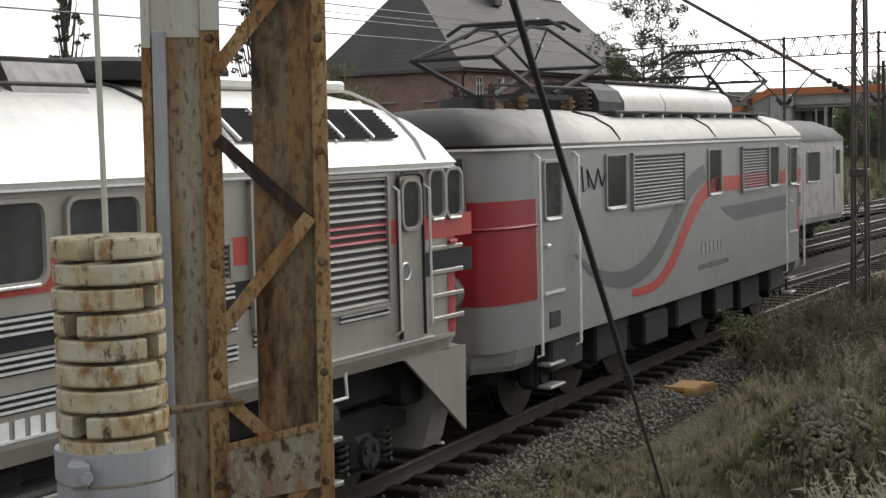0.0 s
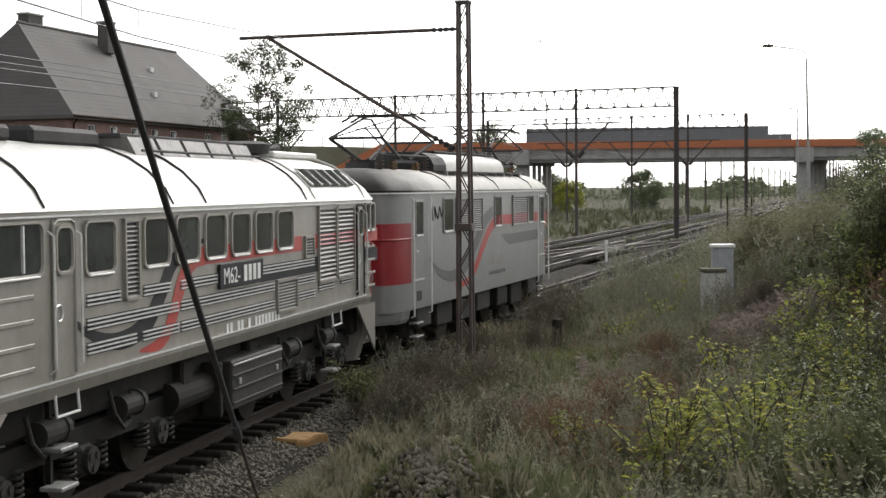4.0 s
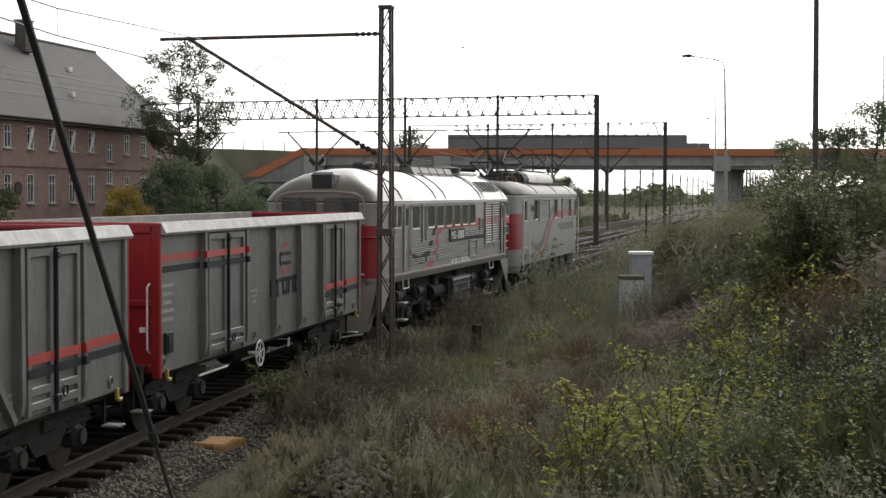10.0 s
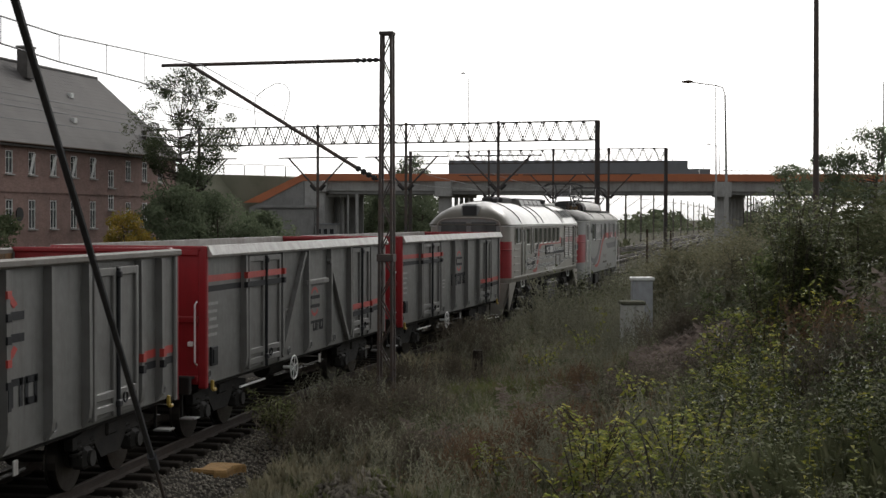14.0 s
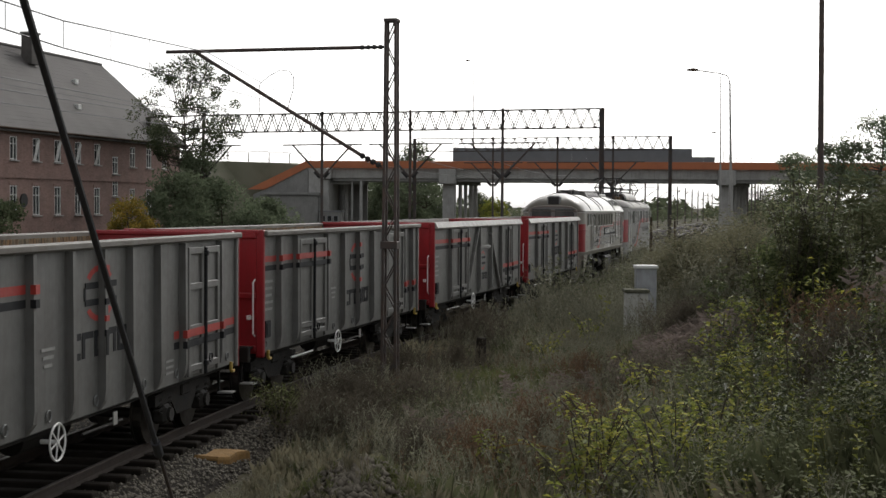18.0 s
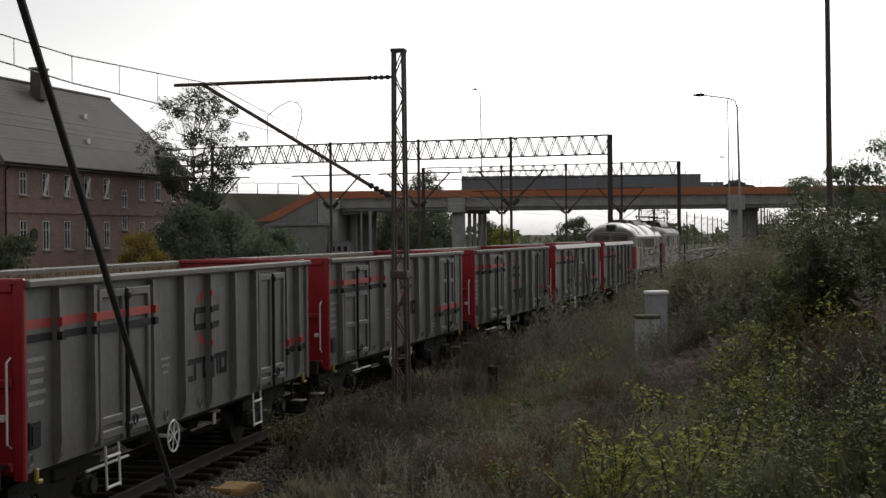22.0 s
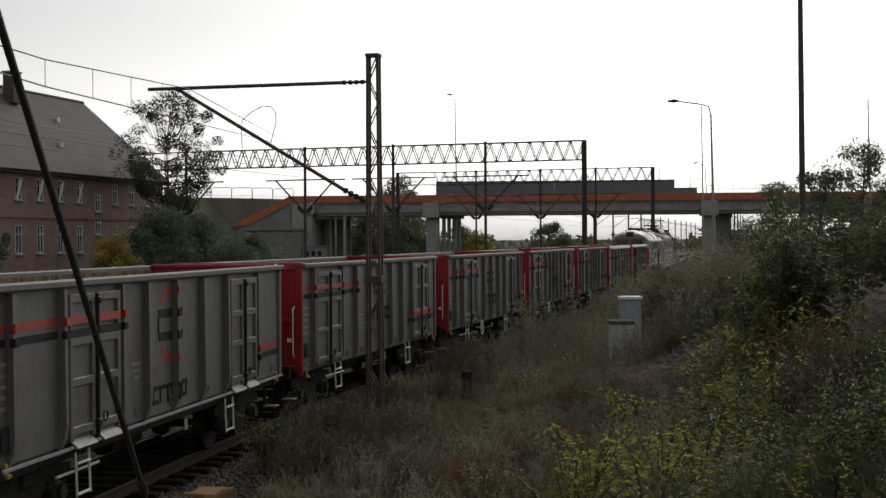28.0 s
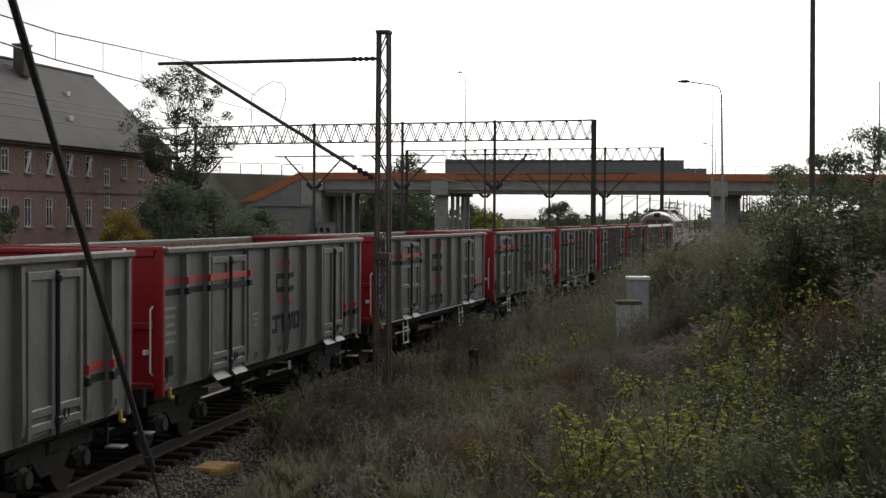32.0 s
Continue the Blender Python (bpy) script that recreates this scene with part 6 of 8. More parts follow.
    for i in range(5):
        part("roof_hatch", Shape().prism([(-0.72, 4.2), (-0.58, 4.47), (0.58, 4.47), (0.72, 4.2)], 1, 7.0 + i * 0.98 - O, 7.86 + i * 0.98 - O), HATCH, v, "dull sooty roof flap")
    part("roof_ridge", Shape().box((0, 9.4 - O, 4.49), (1.0, 4.9, 0.06), 0.01), SOOT, v)
    fan = part("fan_ring", Shape().tube((0, 12.3 - O + 0.4, 4.36), (0, 12.3 - O + 0.4, 4.52), 0.62, 0.66, 24).tube((0, 12.7 - O, 4.52), (0, 12.7 - O, 4.57), 0.66, 0.5, 24), SOOT, v, "dark roof fan housing")
    part("silencer", Shape().box((0, 5.6 - O, 4.42), (0.8, 1.9, 0.24), 0.06), SOOT, v)
    part("exhaust", Shape().box((0.1, 4.0 - O, 4.43), (0.5, 0.5, 0.2), 0.05), SOOT, v)
    for y, x in ((3.4, 0.3), (13.6, 0.35), (13.8, -0.3)):
        part("horn", Shape().tube((x, y - O, 4.46), (x, y + 0.4 - O, 4.46), 0.03, 0.1, 10).tube((x, y - O - 0.2, 4.46), (x, y - O, 4.46), 0.03, n=8).bar((x, y - O, 4.33), (x, y - O, 4.46), 0.04), SOOT, v)
    part("roof_rail", Shape().path([(0.8, 7.0 - O, 4.28), (0.8, 11.8 - O, 4.28)], 0.02), SOOT, v)
    part("roof_hatch_flat", Shape().box((0, 14.6 - O, 4.36), (1.1, 2.6, 0.12), 0.03), ROOF, v)
    for i in range(5):
        y0 = 12.95 + i * 0.55 - O
        g = part("roof_grille", Shape().add([(1.36, y0, 3.79), (1.36, y0 + 0.5, 3.79), (1.02, y0 + 0.5, 4.09), (1.02, y0, 4.09)], [(0, 1, 2, 3)]), RUBBER, v)
        sl = Shape()
        for k in range(9):
            f = (k + 0.5) / 9
            sl.bar((1.37 - 0.34 * f, y0, 3.8 + 0.3 * f), (1.37 - 0.34 * f, y0 + 0.5, 3.8 + 0.3 * f), 0.016, 0.03)
        part("grille_slat", sl, BLACK_BAND, g)
        part("grille_bar", Shape().bar((1.385, y0 - 0.02, 3.8), (1.045, y0 - 0.02, 4.1), 0.03), ROOF, g, "white divider bar")
    # class lettering on the plate
    sign_text(v, "M62-", 0.33, Matrix.Translation((1.512, 8.14 - O, 2.385)) @ SIDE_TEXT, WHITE)
    for i in range(4):
        part("plate_bar", Shape().box((1.512, 9.06 - O + i * 0.2, 2.5), (0.006, 0.13, 0.24)), WHITE, v)
    return v


VEHICLES.append((build_diesel(), 8.775, 8.6))


# ---- the leading electric locomotive ----
def pantograph(v, y, spread=2.1, top=5.42):
    """A raised diamond pantograph: base frame, lower and upper arms, head with two strips."""
    p = part("pantograph", Shape().bar((-0.5, y - 0.9, 4.36), (-0.5, y + 0.9, 4.36), 0.07).bar((0.5, y - 0.9, 4.36), (0.5, y + 0.9, 4.36), 0.07).bar((-0.55, y - 0.85, 4.36), (0.55, y - 0.85, 4.36), 0.07).bar((-0.55, y + 0.85, 4.36), (0.55, y + 0.85, 4.36), 0.07), SOOT, v)
    for sy in (-1, 1):
        for sx in (-1, 1):
            part("lower_arm", Shape().tube((sx * 0.5, y + sy * 0.3, 4.4), (sx * 0.62, y + sy * spread * 0.95, 4.86), 0.045, 0.035, 8), SOOT, p)
            part("upper_arm", Shape().tube((sx * 0.62, y + sy * spread * 0.95, 4.86), (sx * 0.42, y + sy * 0.3, top - 0.05), 0.028, n=6), SOOT, p)
        part("knuckle_bar", Shape().tube((-0.62, y + sy * spread * 0.95, 4.86), (0.62, y + sy * spread * 0.95, 4.86), 0.03, n=6), SOOT, p)
        part("brace", Shape().tube((-0.62, y + sy * spread * 0.95, 4.86), (0.42, y + sy * 0.3, top - 0.05), 0.016, n=5), SOOT, p)
        part("contact_strip", Shape().path([(-0.95, y + sy * 0.28, top - 0.12), (-0.7, y + sy * 0.28, top + 0.02), (0.7, y + sy * 0.28, top + 0.02), (0.95, y + sy * 0.28, top - 0.12)], 0.03), SOOT, p)
    for hx in (-0.42, 0.42):
        part("head_frame", Shape().bar((hx, y - 0.3, top - 0.05), (hx, y + 0.3, top - 0.05), 0.04), SOOT, p)
    for sx in (-0.5, 0.5):
        for sy in (-0.85, 0.85):
            part("insulator", Shape().tube((sx, y + sy, 4.12), (sx, y + sy, 4.36), 0.07, n=10).tube((sx, y + sy, 4.2), (sx, y + sy, 4.24), 0.11, n=10).tube((sx, y + sy, 4.28), (sx, y + sy, 4.31), 0.11, n=10), RUST, p)
    return p


def build_electric():
    v = thing("electric_locomotive", "grey electric locomotive with red ends and raised pantographs", "locomotive")
    O = 25.96
    part("body", Shape().loft([[(x, y, z) for x, y in plan(1.46, 7.62, 1.1, 6, 0.36)] for z in (1.08, 3.66)]), LOCO_BLUE, v, smooth=True)
    part("roof", Shape().loft(stacked([(3.62, 1.47, 7.64, 1.1, 0.36), (3.68, 1.51, 7.68, 1.1, 0.36), (3.72, 1.49, 7.66, 1.1, 0.38), (3.88, 1.36, 7.5, 1.1, 0.4), (4.04, 1.08, 7.2, 1.0, 0.4), (4.14, 0.7, 6.8, 0.7, 0.3), (4.18, 0.3, 6.4, 0.3, 0.2), (4.19, 0.05, 6.0, 0.05, 0.04)])), ROOF_E, v, smooth=True)
    part("roof_gutter", Shape().loft([[(x, y, z) for x, y in plan(w, 7.66, 1.1, 6, 0.36)] for z, w in ((3.61, 1.475), (3.61, 1.51), (3.64, 1.51), (3.64, 1.475))], caps=False), CHROME, v)
    for sy in (-1, 1):
        arc = sorted([(x, y) for x, y in plan(1.468, 7.63, 1.105, 8, 0.365) if sy * y > 6.52], key=lambda p: p[0])
        n = len(arc)
        sh = Shape()
        for a, b in ((1.68, 2.62), (2.66, 2.98)):
            sh.add([(x, y, a) for x, y in arc] + [(x, y, b) for x, y in arc], [(i, i + 1, n + i + 1, n + i) for i in range(n - 1)])
        part("red_front_panel", sh, RED, v, "red cab end", smooth=True)
        part("front_rib", Shape().path([(x * 1.008, y * 1.003, 2.64) for x, y in arc], 0.022, 5), RED, v)
        part("apron", Shape().loft([[(x, sy * y, z) for x, y in ((-w, 6.6), (-w * 0.98, 7.1), (-w * 0.72, 7.62), (w * 0.72, 7.62), (w * 0.98, 7.1), (w, 6.6))] for z, w in ((0.82, 1.36), (0.9, 1.42), (1.1, 1.46))]), LOCO_BLUE, v)
        for x in (-0.56, 0.56):
            w = part("windscreen", Shape().prism([(x - 0.44, 2.86), (x + 0.44, 2.86), (x + 0.42, 3.52), (x - 0.42, 3.52)], 1, sy * 7.61, sy * 7.64), PANE, v)
            part("windscreen_frame", Shape().path([(x - 0.46, sy * 7.64, 2.84), (x + 0.46, sy * 7.64, 2.84), (x + 0.44, sy * 7.64, 3.54), (x - 0.44, sy * 7.64, 3.54), (x - 0.46, sy * 7.64, 2.84)], 0.022, 5), LOCO_BLUE, w)
            lamp = part("headlight", Shape().tube((x * 1.35, sy * 7.55, 1.85), (x * 1.35, sy * 7.75, 1.85), 0.22, n=18).ring((x * 1.35, sy * 7.75, 1.85), 0.2, 0.035, 1, 18), LOCO_BLUE, v)
            part("lamp_glass", Shape().tube((x * 1.35, sy * 7.75, 1.85), (x * 1.35, sy * 7.765, 1.85), 0.13, n=16), LAMP_GLASS, lamp)
        part("corner_window", Shape().add([(1.19, sy * 7.42, 2.9), (1.4, sy * 6.98, 2.9), (1.4, sy * 6.98, 3.5), (1.19, sy * 7.42, 3.5)], [(0, 1, 2, 3)]), PANE, v)
        buffers(v, sy * 7.7)
    for sx in (-1, 1):
        x = sx * 1.463
        for a in (19.85, 32.2):
            d = part("cab_door", Shape().box((x, a - O + 0.1, 2.6), (0.03, 0.72, 1.75), 0.01), LOCO_BLUE, v)
            framed_window(d, a - 0.16 - O, a + 0.36 - O, 2.72, 3.42, x + sx * 0.016, LOCO_BLUE, r=0.04)
            part("door_kick_strip", Shape().box((x + sx * 0.02, a - O + 0.1, 1.72), (0.03, 0.66, 0.035)), CHROME, d)
            part("door_handle", Shape().box((x + sx * 0.04, a - O - 0.12, 2.35), (0.05, 0.12, 0.04), 0.01), CHROME, d)
        for a in (19.42, 20.72, 31.6, 33.0):
            part("hand_rail", Shape().path([(x, a - O, 0.92), (x + sx * 0.07, a - O, 0.95), (x + sx * 0.07, a - O, 3.5), (x, a - O, 3.55)], 0.02, 6), WHITE, v, "white cab hand rail")
        for a in (19.95, 32.2):
            for z in (0.45, 0.75):
                part("cab_step", Shape().box((x - sx * 0.1, a - O + 0.1, z), (0.22, 0.5, 0.04), 0.01), STEP, v)
            for q in (-0.15, 0.35):
                part("step_hanger", Shape().bar((x - sx * 0.2, a - O + q, 0.42), (x - sx * 0.2, a - O + q, 1.1), 0.04), UNDER, v)
        # no hollow here: a black plate paints the shade of a foot recess
        part("step_recess", Shape().box((x, 20.0 - O, 1.36), (0.02, 0.34, 0.22), 0.005), RUBBER, v)
        for a, b in ((21.92, 22.68), (26.7, 27.38), (30.6, 31.2)):
            framed_window(v, a - O, b - O, 2.74, 3.46, x, LOCO_BLUE, r=0.04)
        louvre(v, "side_louvre", 22.95 - O, 25.35 - O, 2.66, 3.48, x, 15, LOUVRE, LOCO_BLUE)
        louvre(v, "side_louvre", 28.66 - O, 30.45 - O, 2.69, 3.49, x, 15, LOUVRE, LOCO_BLUE, painted=(2.73, 2.99))
        xs = x + sx * 0.005
        part("dark_swoosh", curve_band([(20.72 - O, 2.16), (21.6 - O, 1.78), (22.8 - O, 1.64), (23.9 - O, 1.86), (24.9 - O, 2.4), (25.6 - O, 2.85), (26.5 - O, 3.12)], (0.02, 0.18, 0.27, 0.32, 0.36, 0.36, 0.28), xs), GREY_BAND, v)
        part("red_swoosh", curve_band([(22.9 - O, 1.4), (23.9 - O, 1.42), (24.7 - O, 1.7), (25.5 - O, 2.25), (26.2 - O, 2.66), (27.0 - O, 2.86), (28.6 - O, 2.86)], (0.1, 0.16, 0.24, 0.28, 0.28, 0.27, 0.26), xs + sx * 0.001), RED_BAND, v)
        for a, b in ((30.5, 33.0),):
            part("red_stripe", ribbon([(a - O, 2.73, 2.99), (b - O, 2.73, 2.99)], xs), RED_BAND, v)
        part("dark_stripe", ribbon([(27.4 - O, 2.43, 2.47), (28.3 - O, 2.17, 2.46), (33.0 - O, 2.2, 2.5)], xs), GREY_BAND, v)
        for i in range(6):
            part("number_bar", Shape().box((xs, 26.35 - O + i * 0.22, 1.82), (0.006, 0.15, 0.2)), RIM, v)
        for i in range(11):
            part("number_bar", Shape().box((xs, 26.15 - O + i * 0.16, 1.5), (0.006, 0.1, 0.09)), RIM_OLD, v)
        part("spray_scrawl", Shape().path([(xs, 21.0 - O, 3.35), (xs, 21.05 - O, 3.0), (xs, 21.25 - O, 3.05), (xs, 21.2 - O, 3.3), (xs, 21.45 - O, 3.02), (xs, 21.6 - O, 3.3), (xs, 21.75 - O, 3.05), (xs, 22.0 - O, 3.4)], 0.012, 4), RUBBER, v, "black spray paint scrawl")
        # running gear seen below the body
        for i in range(7):
            part("equipment_box", Shape().box((sx * (1.2 - 0.05 * (i % 2)), -5.4 + i * 1.8, 0.86 - 0.06 * (i % 3)), (0.4, 1.1 + 0.2 * (i % 2), 0.5 + 0.1 * (i % 2)), 0.04), UNDER if i % 3 else UNDER_GREY, v)
    for sy in (-1, 1):
        c = sy * 4.0
        for dy in (-1.85, 0, 1.85):
            wheelset(v, c + dy, 0.61, True)
            for sx in (-1, 1):
                part("axle_box", Shape().box((sx * 1.06, c + dy, 0.6), (0.26, 0.46, 0.42), 0.06).tube((sx * 1.19, c + dy, 0.6), (sx * 1.25, c + dy, 0.6), 0.15, n=12), UNDER_GREY, v)
        for sx in (-1, 1):
            part("bogie_frame", Shape().box((sx * 1.02, c, 0.84), (0.16, 5.3, 0.22), 0.03), UNDER, v)
    part("underframe", Shape().box((0, 0, 1.0), (2.3, 14.0, 0.4), 0.03), UNDER, v)
    # roof gear
    hood = [(0.8, 4.08), (0.8, 4.3), (0.7, 4.48), (0.48, 4.6), (0.0, 4.63), (-0.48, 4.6), (-0.7, 4.48), (-0.8, 4.3), (-0.8, 4.08)]
    for a, b in ((24.45, 26.4), (26.44, 30.35)):
        part("roof_hood", Shape().prism(hood, 1, a - O, b - O), LOCO, v, "dull pale rounded roof hood", smooth=True)
    part("hood_end", Shape().prism([(p[0] * 0.98, p[1]) for p in hood], 1, 23.4 - O, 24.42 - O), SOOT, v)
    part("hood_top_strip", Shape().box((0.35, 27.4 - O, 4.64), (0.3, 6.0, 0.05), 0.01), SOOT, v)
    for a in (22.4, 27.0, 30.9):
        part("roof_seam", Shape().path([(1.5, a - O, 3.7), (1.365, a - O, 3.885), (1.085, a - O, 4.045), (0.75, a - O, 4.14)], 0.02, 4), SOOT, v)
    for x in (-0.98, 0.98):
        part("roof_walkway", Shape().box((x, 27.4 - O, 4.13), (0.3, 8.4, 0.04), 0.01), SOOT, v)
        for i in range(9):
            part("walkway_support", Shape().box((x, 23.6 + i * 0.95 - O, 4.08), (0.2, 0.06, 0.1)), WHITE if x > 0 else SOOT, v)
    pantograph(v, 22.0 - O)
    pantograph(v, 31.5 - O)
    for a, x in ((20.2, 0.5), (20.9, -0.4), (23.3, 0.6), (30.8, 0.5), (33.0, 0.4)):
        ins = Shape().tube((x, a - O, 4.1), (x, a - O, 4.5), 0.05, n=8)
        for i in range(4):
            ins.tube((x, a - O, 4.18 + i * 0.08), (x, a - O, 4.21 + i * 0.08), 0.1, n=10)
        part("roof_insulator", ins, MASTSTEEL, v)
    part("roof_conductor", Shape().path([(0.5, 20.2 - O, 4.5), (0.6, 23.3 - O, 4.5), (0.55, 30.8 - O, 4.52), (0.4, 33.0 - O, 4.5)], 0.025), SOOT, v)
    part("roof_fan", Shape().tube((0, 20.4 - O, 4.1), (0, 20.4 - O, 4.32), 0.4, 0.36, 16), SOOT, v)
    return v


GREY_BAND = surface("mid_dark_grey_band", (0.085, 0.087, 0.088), 0.5, 0, (0.11, 0.11, 0.11), 4, 0.5, bump=0.02)
VEHICLES.append((build_electric(), 25.96, 8.0))


# ---- a passenger coach that leaves on a far track ----
def build_coach():
    v = thing("passenger_coach", "pale grey passenger coach on the far track", "coach")
    part("body", Shape().loft([[(x, y, z) for x, y in plan(1.42, 12.2, 0.2, 3, 0.15)] for z in (1.05, 3.45)]), RIM, v)
    part("roof", Shape().loft(stacked([(3.43, 1.44, 12.22, 0.2, 0.15), (3.55, 1.42, 12.2, 0.2, 0.15), (3.85, 1.1, 12.0, 0.2, 0.15), (4.1, 0.5, 11.7, 0.2, 0.1), (4.14, 0.05, 11.5, 0.02, 0.02)])), SOOT, v, smooth=True)
    for sx in (-1, 1):
        for y in (-11.3, 11.3):
            d = part("door", Shape().box((sx * 1.43, y, 2.2), (0.03, 0.8, 2.1), 0.01), RIM, v)
            part("door_window", Shape().box((sx * 1.45, y, 2.75), (0.02, 0.45, 0.8), 0.02), PANE, d)
        for i in range(9):
            framed_window(v, -9.6 + i * 2.2, -8.3 + i * 2.2, 2.2, 3.1, sx * 1.425, RIM, sill=False)
        part("skirt", Shape().box((sx * 1.38, 0, 0.98), (0.04, 23.8, 0.2)), GREY_DARK, v)
    for sy in (-1, 1):
        part("gangway", Shape().box((0, sy * 12.25, 2.2), (1.1, 0.2, 2.2), 0.05), RUBBER, v)
        bogie(v, sy * 8.6, 0.46)
        buffers(v, sy * 12.1)
    part("underframe", Shape().box((0, 0, 0.85), (2.0, 22, 0.3), 0.02), UNDER, v)
    return v


COACH = build_coach()
COACH_TAIL = straight(-4.7)(51.5, 0, 0)


# ---- two cars that cross the bridge ----
def build_car(label, paint):
    c = thing("car", label, "car", group="cars on the bridge")
    # local x is the way it drives
    side = [(-2.1, 0.3), (-2.15, 0.8), (-1.9, 0.95), (-1.2, 1.0), (0.9, 0.95), (1.9, 0.8), (2.1, 0.6), (2.1, 0.3)]
    part("body", Shape().loft([[(x * k, y, 0.3 + (z - 0.3) * k) for x, z in side] for y, k in ((-0.86, 0.96), (-0.8, 1.0), (0.8, 1.0), (0.86, 0.96))]), paint, c, smooth=True)
    roof = [(-1.75, 0.95), (-1.35, 1.4), (0.1, 1.45), (1.05, 0.95)]
    part("cabin_glass", Shape().loft([[(x * k, y, z) for x, z in roof] for y, k in ((-0.7, 0.96), (0.7, 0.96))]), PANE, c)
    part("roof_panel", Shape().loft([[(x, y, z) for x, z in ((-1.4, 1.39), (-1.3, 1.46), (0.05, 1.5), (0.2, 1.42))] for y in (-0.68, 0.68)]), paint, c)
    for x in (-1.3, 1.35):
        for y in (-0.78, 0.78):
            w = part("wheel", Shape().tube((x, y - 0.1, 0.32), (x, y + 0.1, 0.32), 0.32, n=18), RUBBER, c)
            part("rim", Shape().tube((x, y - 0.11, 0.32), (x, y + 0.11, 0.32), 0.19, n=12), CLAMP, w)
    for y in (-0.6, 0.6):
        part("headlight", Shape().box((2.08, y, 0.66), (0.08, 0.3, 0.14), 0.02), LAMP_GLASS, c)
        part("tail_light", Shape().box((-2.13, y, 0.78), (0.06, 0.28, 0.14), 0.02), RED, c)
    return c


WHITE_CAR = build_car("small white car driving over the bridge", CAR_WHITE)
DARK_CAR = build_car("dark hatchback car driving over the bridge", CAR_DARK)


def drive(car, meets, at, lane, speed=23.0):
    """Rows of a car that waits on the bank, crosses and stops past the bridge: it passes local x = at when meets."""
    h = radians(5.0)
    road = Matrix.Translation((200 * math.sin(h), 200 * math.cos(h), 0)) @ Matrix.Rotation(-h, 4, "Z")
    rows = []
    for x in (-92, -76, -62, -55, -48, -42, -36, -20, 0, 20, 46.5):
        z = float(np.interp(x, (-92, -62, -48, -38, -36), (9.42, 9.68, 9.2, 9.2, 9.2)))
        rows.append((meets + (x - at) / speed, road @ Matrix.Translation((x, lane, z))))
    rows = [r for r in rows if r[0] > 0.01]
    return [(0.0, rows[0][1])] + rows + [(SECONDS, rows[-1][1])]


# ---- sleepers and ballast stones ----
def build_sleepers():
    me = mesh_of("sleeper", Shape().box((0, 0, -0.225), (2.5, 0.24, 0.15), 0.02), SLEEPER)
    for i in range(105):
        s = 2 + i * 0.62
        h = float(np.interp(s, LINE_S, LINE_H))
        p = on_line(s + random.uniform(-0.03, 0.03))
        part("sleeper", me, None, own_track, at=Matrix.Translation(p) @ Matrix.Rotation(-h + random.uniform(-0.02, 0.02), 4, "Z"))
    rest = Shape()
    for place, lo, hi in ((straight(-4.7), 40, 150), (straight(-9.4), 40, 150), (on_line, 68, 150)):
        for s in np.arange(lo, hi, 0.65):
            a, b = place(float(s), -1.25, -0.2), place(float(s), 1.25, -0.2)
            rest.bar(a, b, 0.24, 0.12)
    tagged(new("far_sleepers", mesh_of("far_sleepers", rest, SLEEPER)), "rows of dark tarred sleepers under the rails", "sleepers", kind="stuff")


build_sleepers()


def blob(rng, k=0.35):
    """A small angular stone."""
    v = np.array([(1, 0, 0), (-1, 0, 0), (0, 1, 0), (0, -1, 0), (0, 0, 0.8), (0, 0, -0.8)], float) * (1 + k * rng.uniform(-1, 1, (6, 1))) + k * 0.3 * rng.uniform(-1, 1, (6, 3))
    f = np.array([(0, 2, 4), (2, 1, 4), (1, 3, 4), (3, 0, 4), (2, 0, 5), (1, 2, 5), (3, 1, 5), (0, 3, 5)])
    return v, f


def build_stones():
    rng = np.random.default_rng(5)
    n = 21000
    s = rng.uniform(6, 60, n)
    q = rng.choice([-1, 1], n, p=[0.2, 0.8]) * np.abs(rng.normal(1.85, 0.5, n))
    h = np.interp(s, LINE_S, LINE_H)
    x = np.interp(s, LINE_S, LINE_X) + q * np.cos(h)
    y = np.interp(s, LINE_S, LINE_Y) - q * np.sin(h)
    z = np.interp(np.abs(q), (1.75, 2.5, 3.5), (-0.235, -0.42, -0.42))
    v, f = scatter([blob(rng) for _ in range(8)], np.stack([x, y, z], -1), rng.uniform(0, 6.28, n), rng.uniform(0.016, 0.034, n), rng)
    tagged(new("ballast_stones", cloud("ballast_stones", v, f, STONE)), "loose grey crushed stone along the track", "ballast", kind="stuff")
    n = 1700
    a, r = rng.uniform(0, 6.28, n), np.abs(rng.normal(0, 0.42, n))
    x, y = -0.98 + r * np.cos(a) * 0.8, 16.4 + r * np.sin(a) * 1.6
    x[:700], y[:700] = 0.05 + r[:700] * np.cos(a[:700]), 33.4 + r[:700] * np.sin(a[:700]) * 1.3
    v, f = scatter([blob(rng) for _ in range(8)], np.stack([x, y, ground_z(x, y) + 0.02], -1), rng.uniform(0, 6.28, n), rng.uniform(0.02, 0.065, n), rng)
    tagged(new("rubble_stones", cloud("rubble_stones", v, f, RUBBLE)), "grey rubble on a grassy mound", "rubble", kind="stuff")


build_stones()


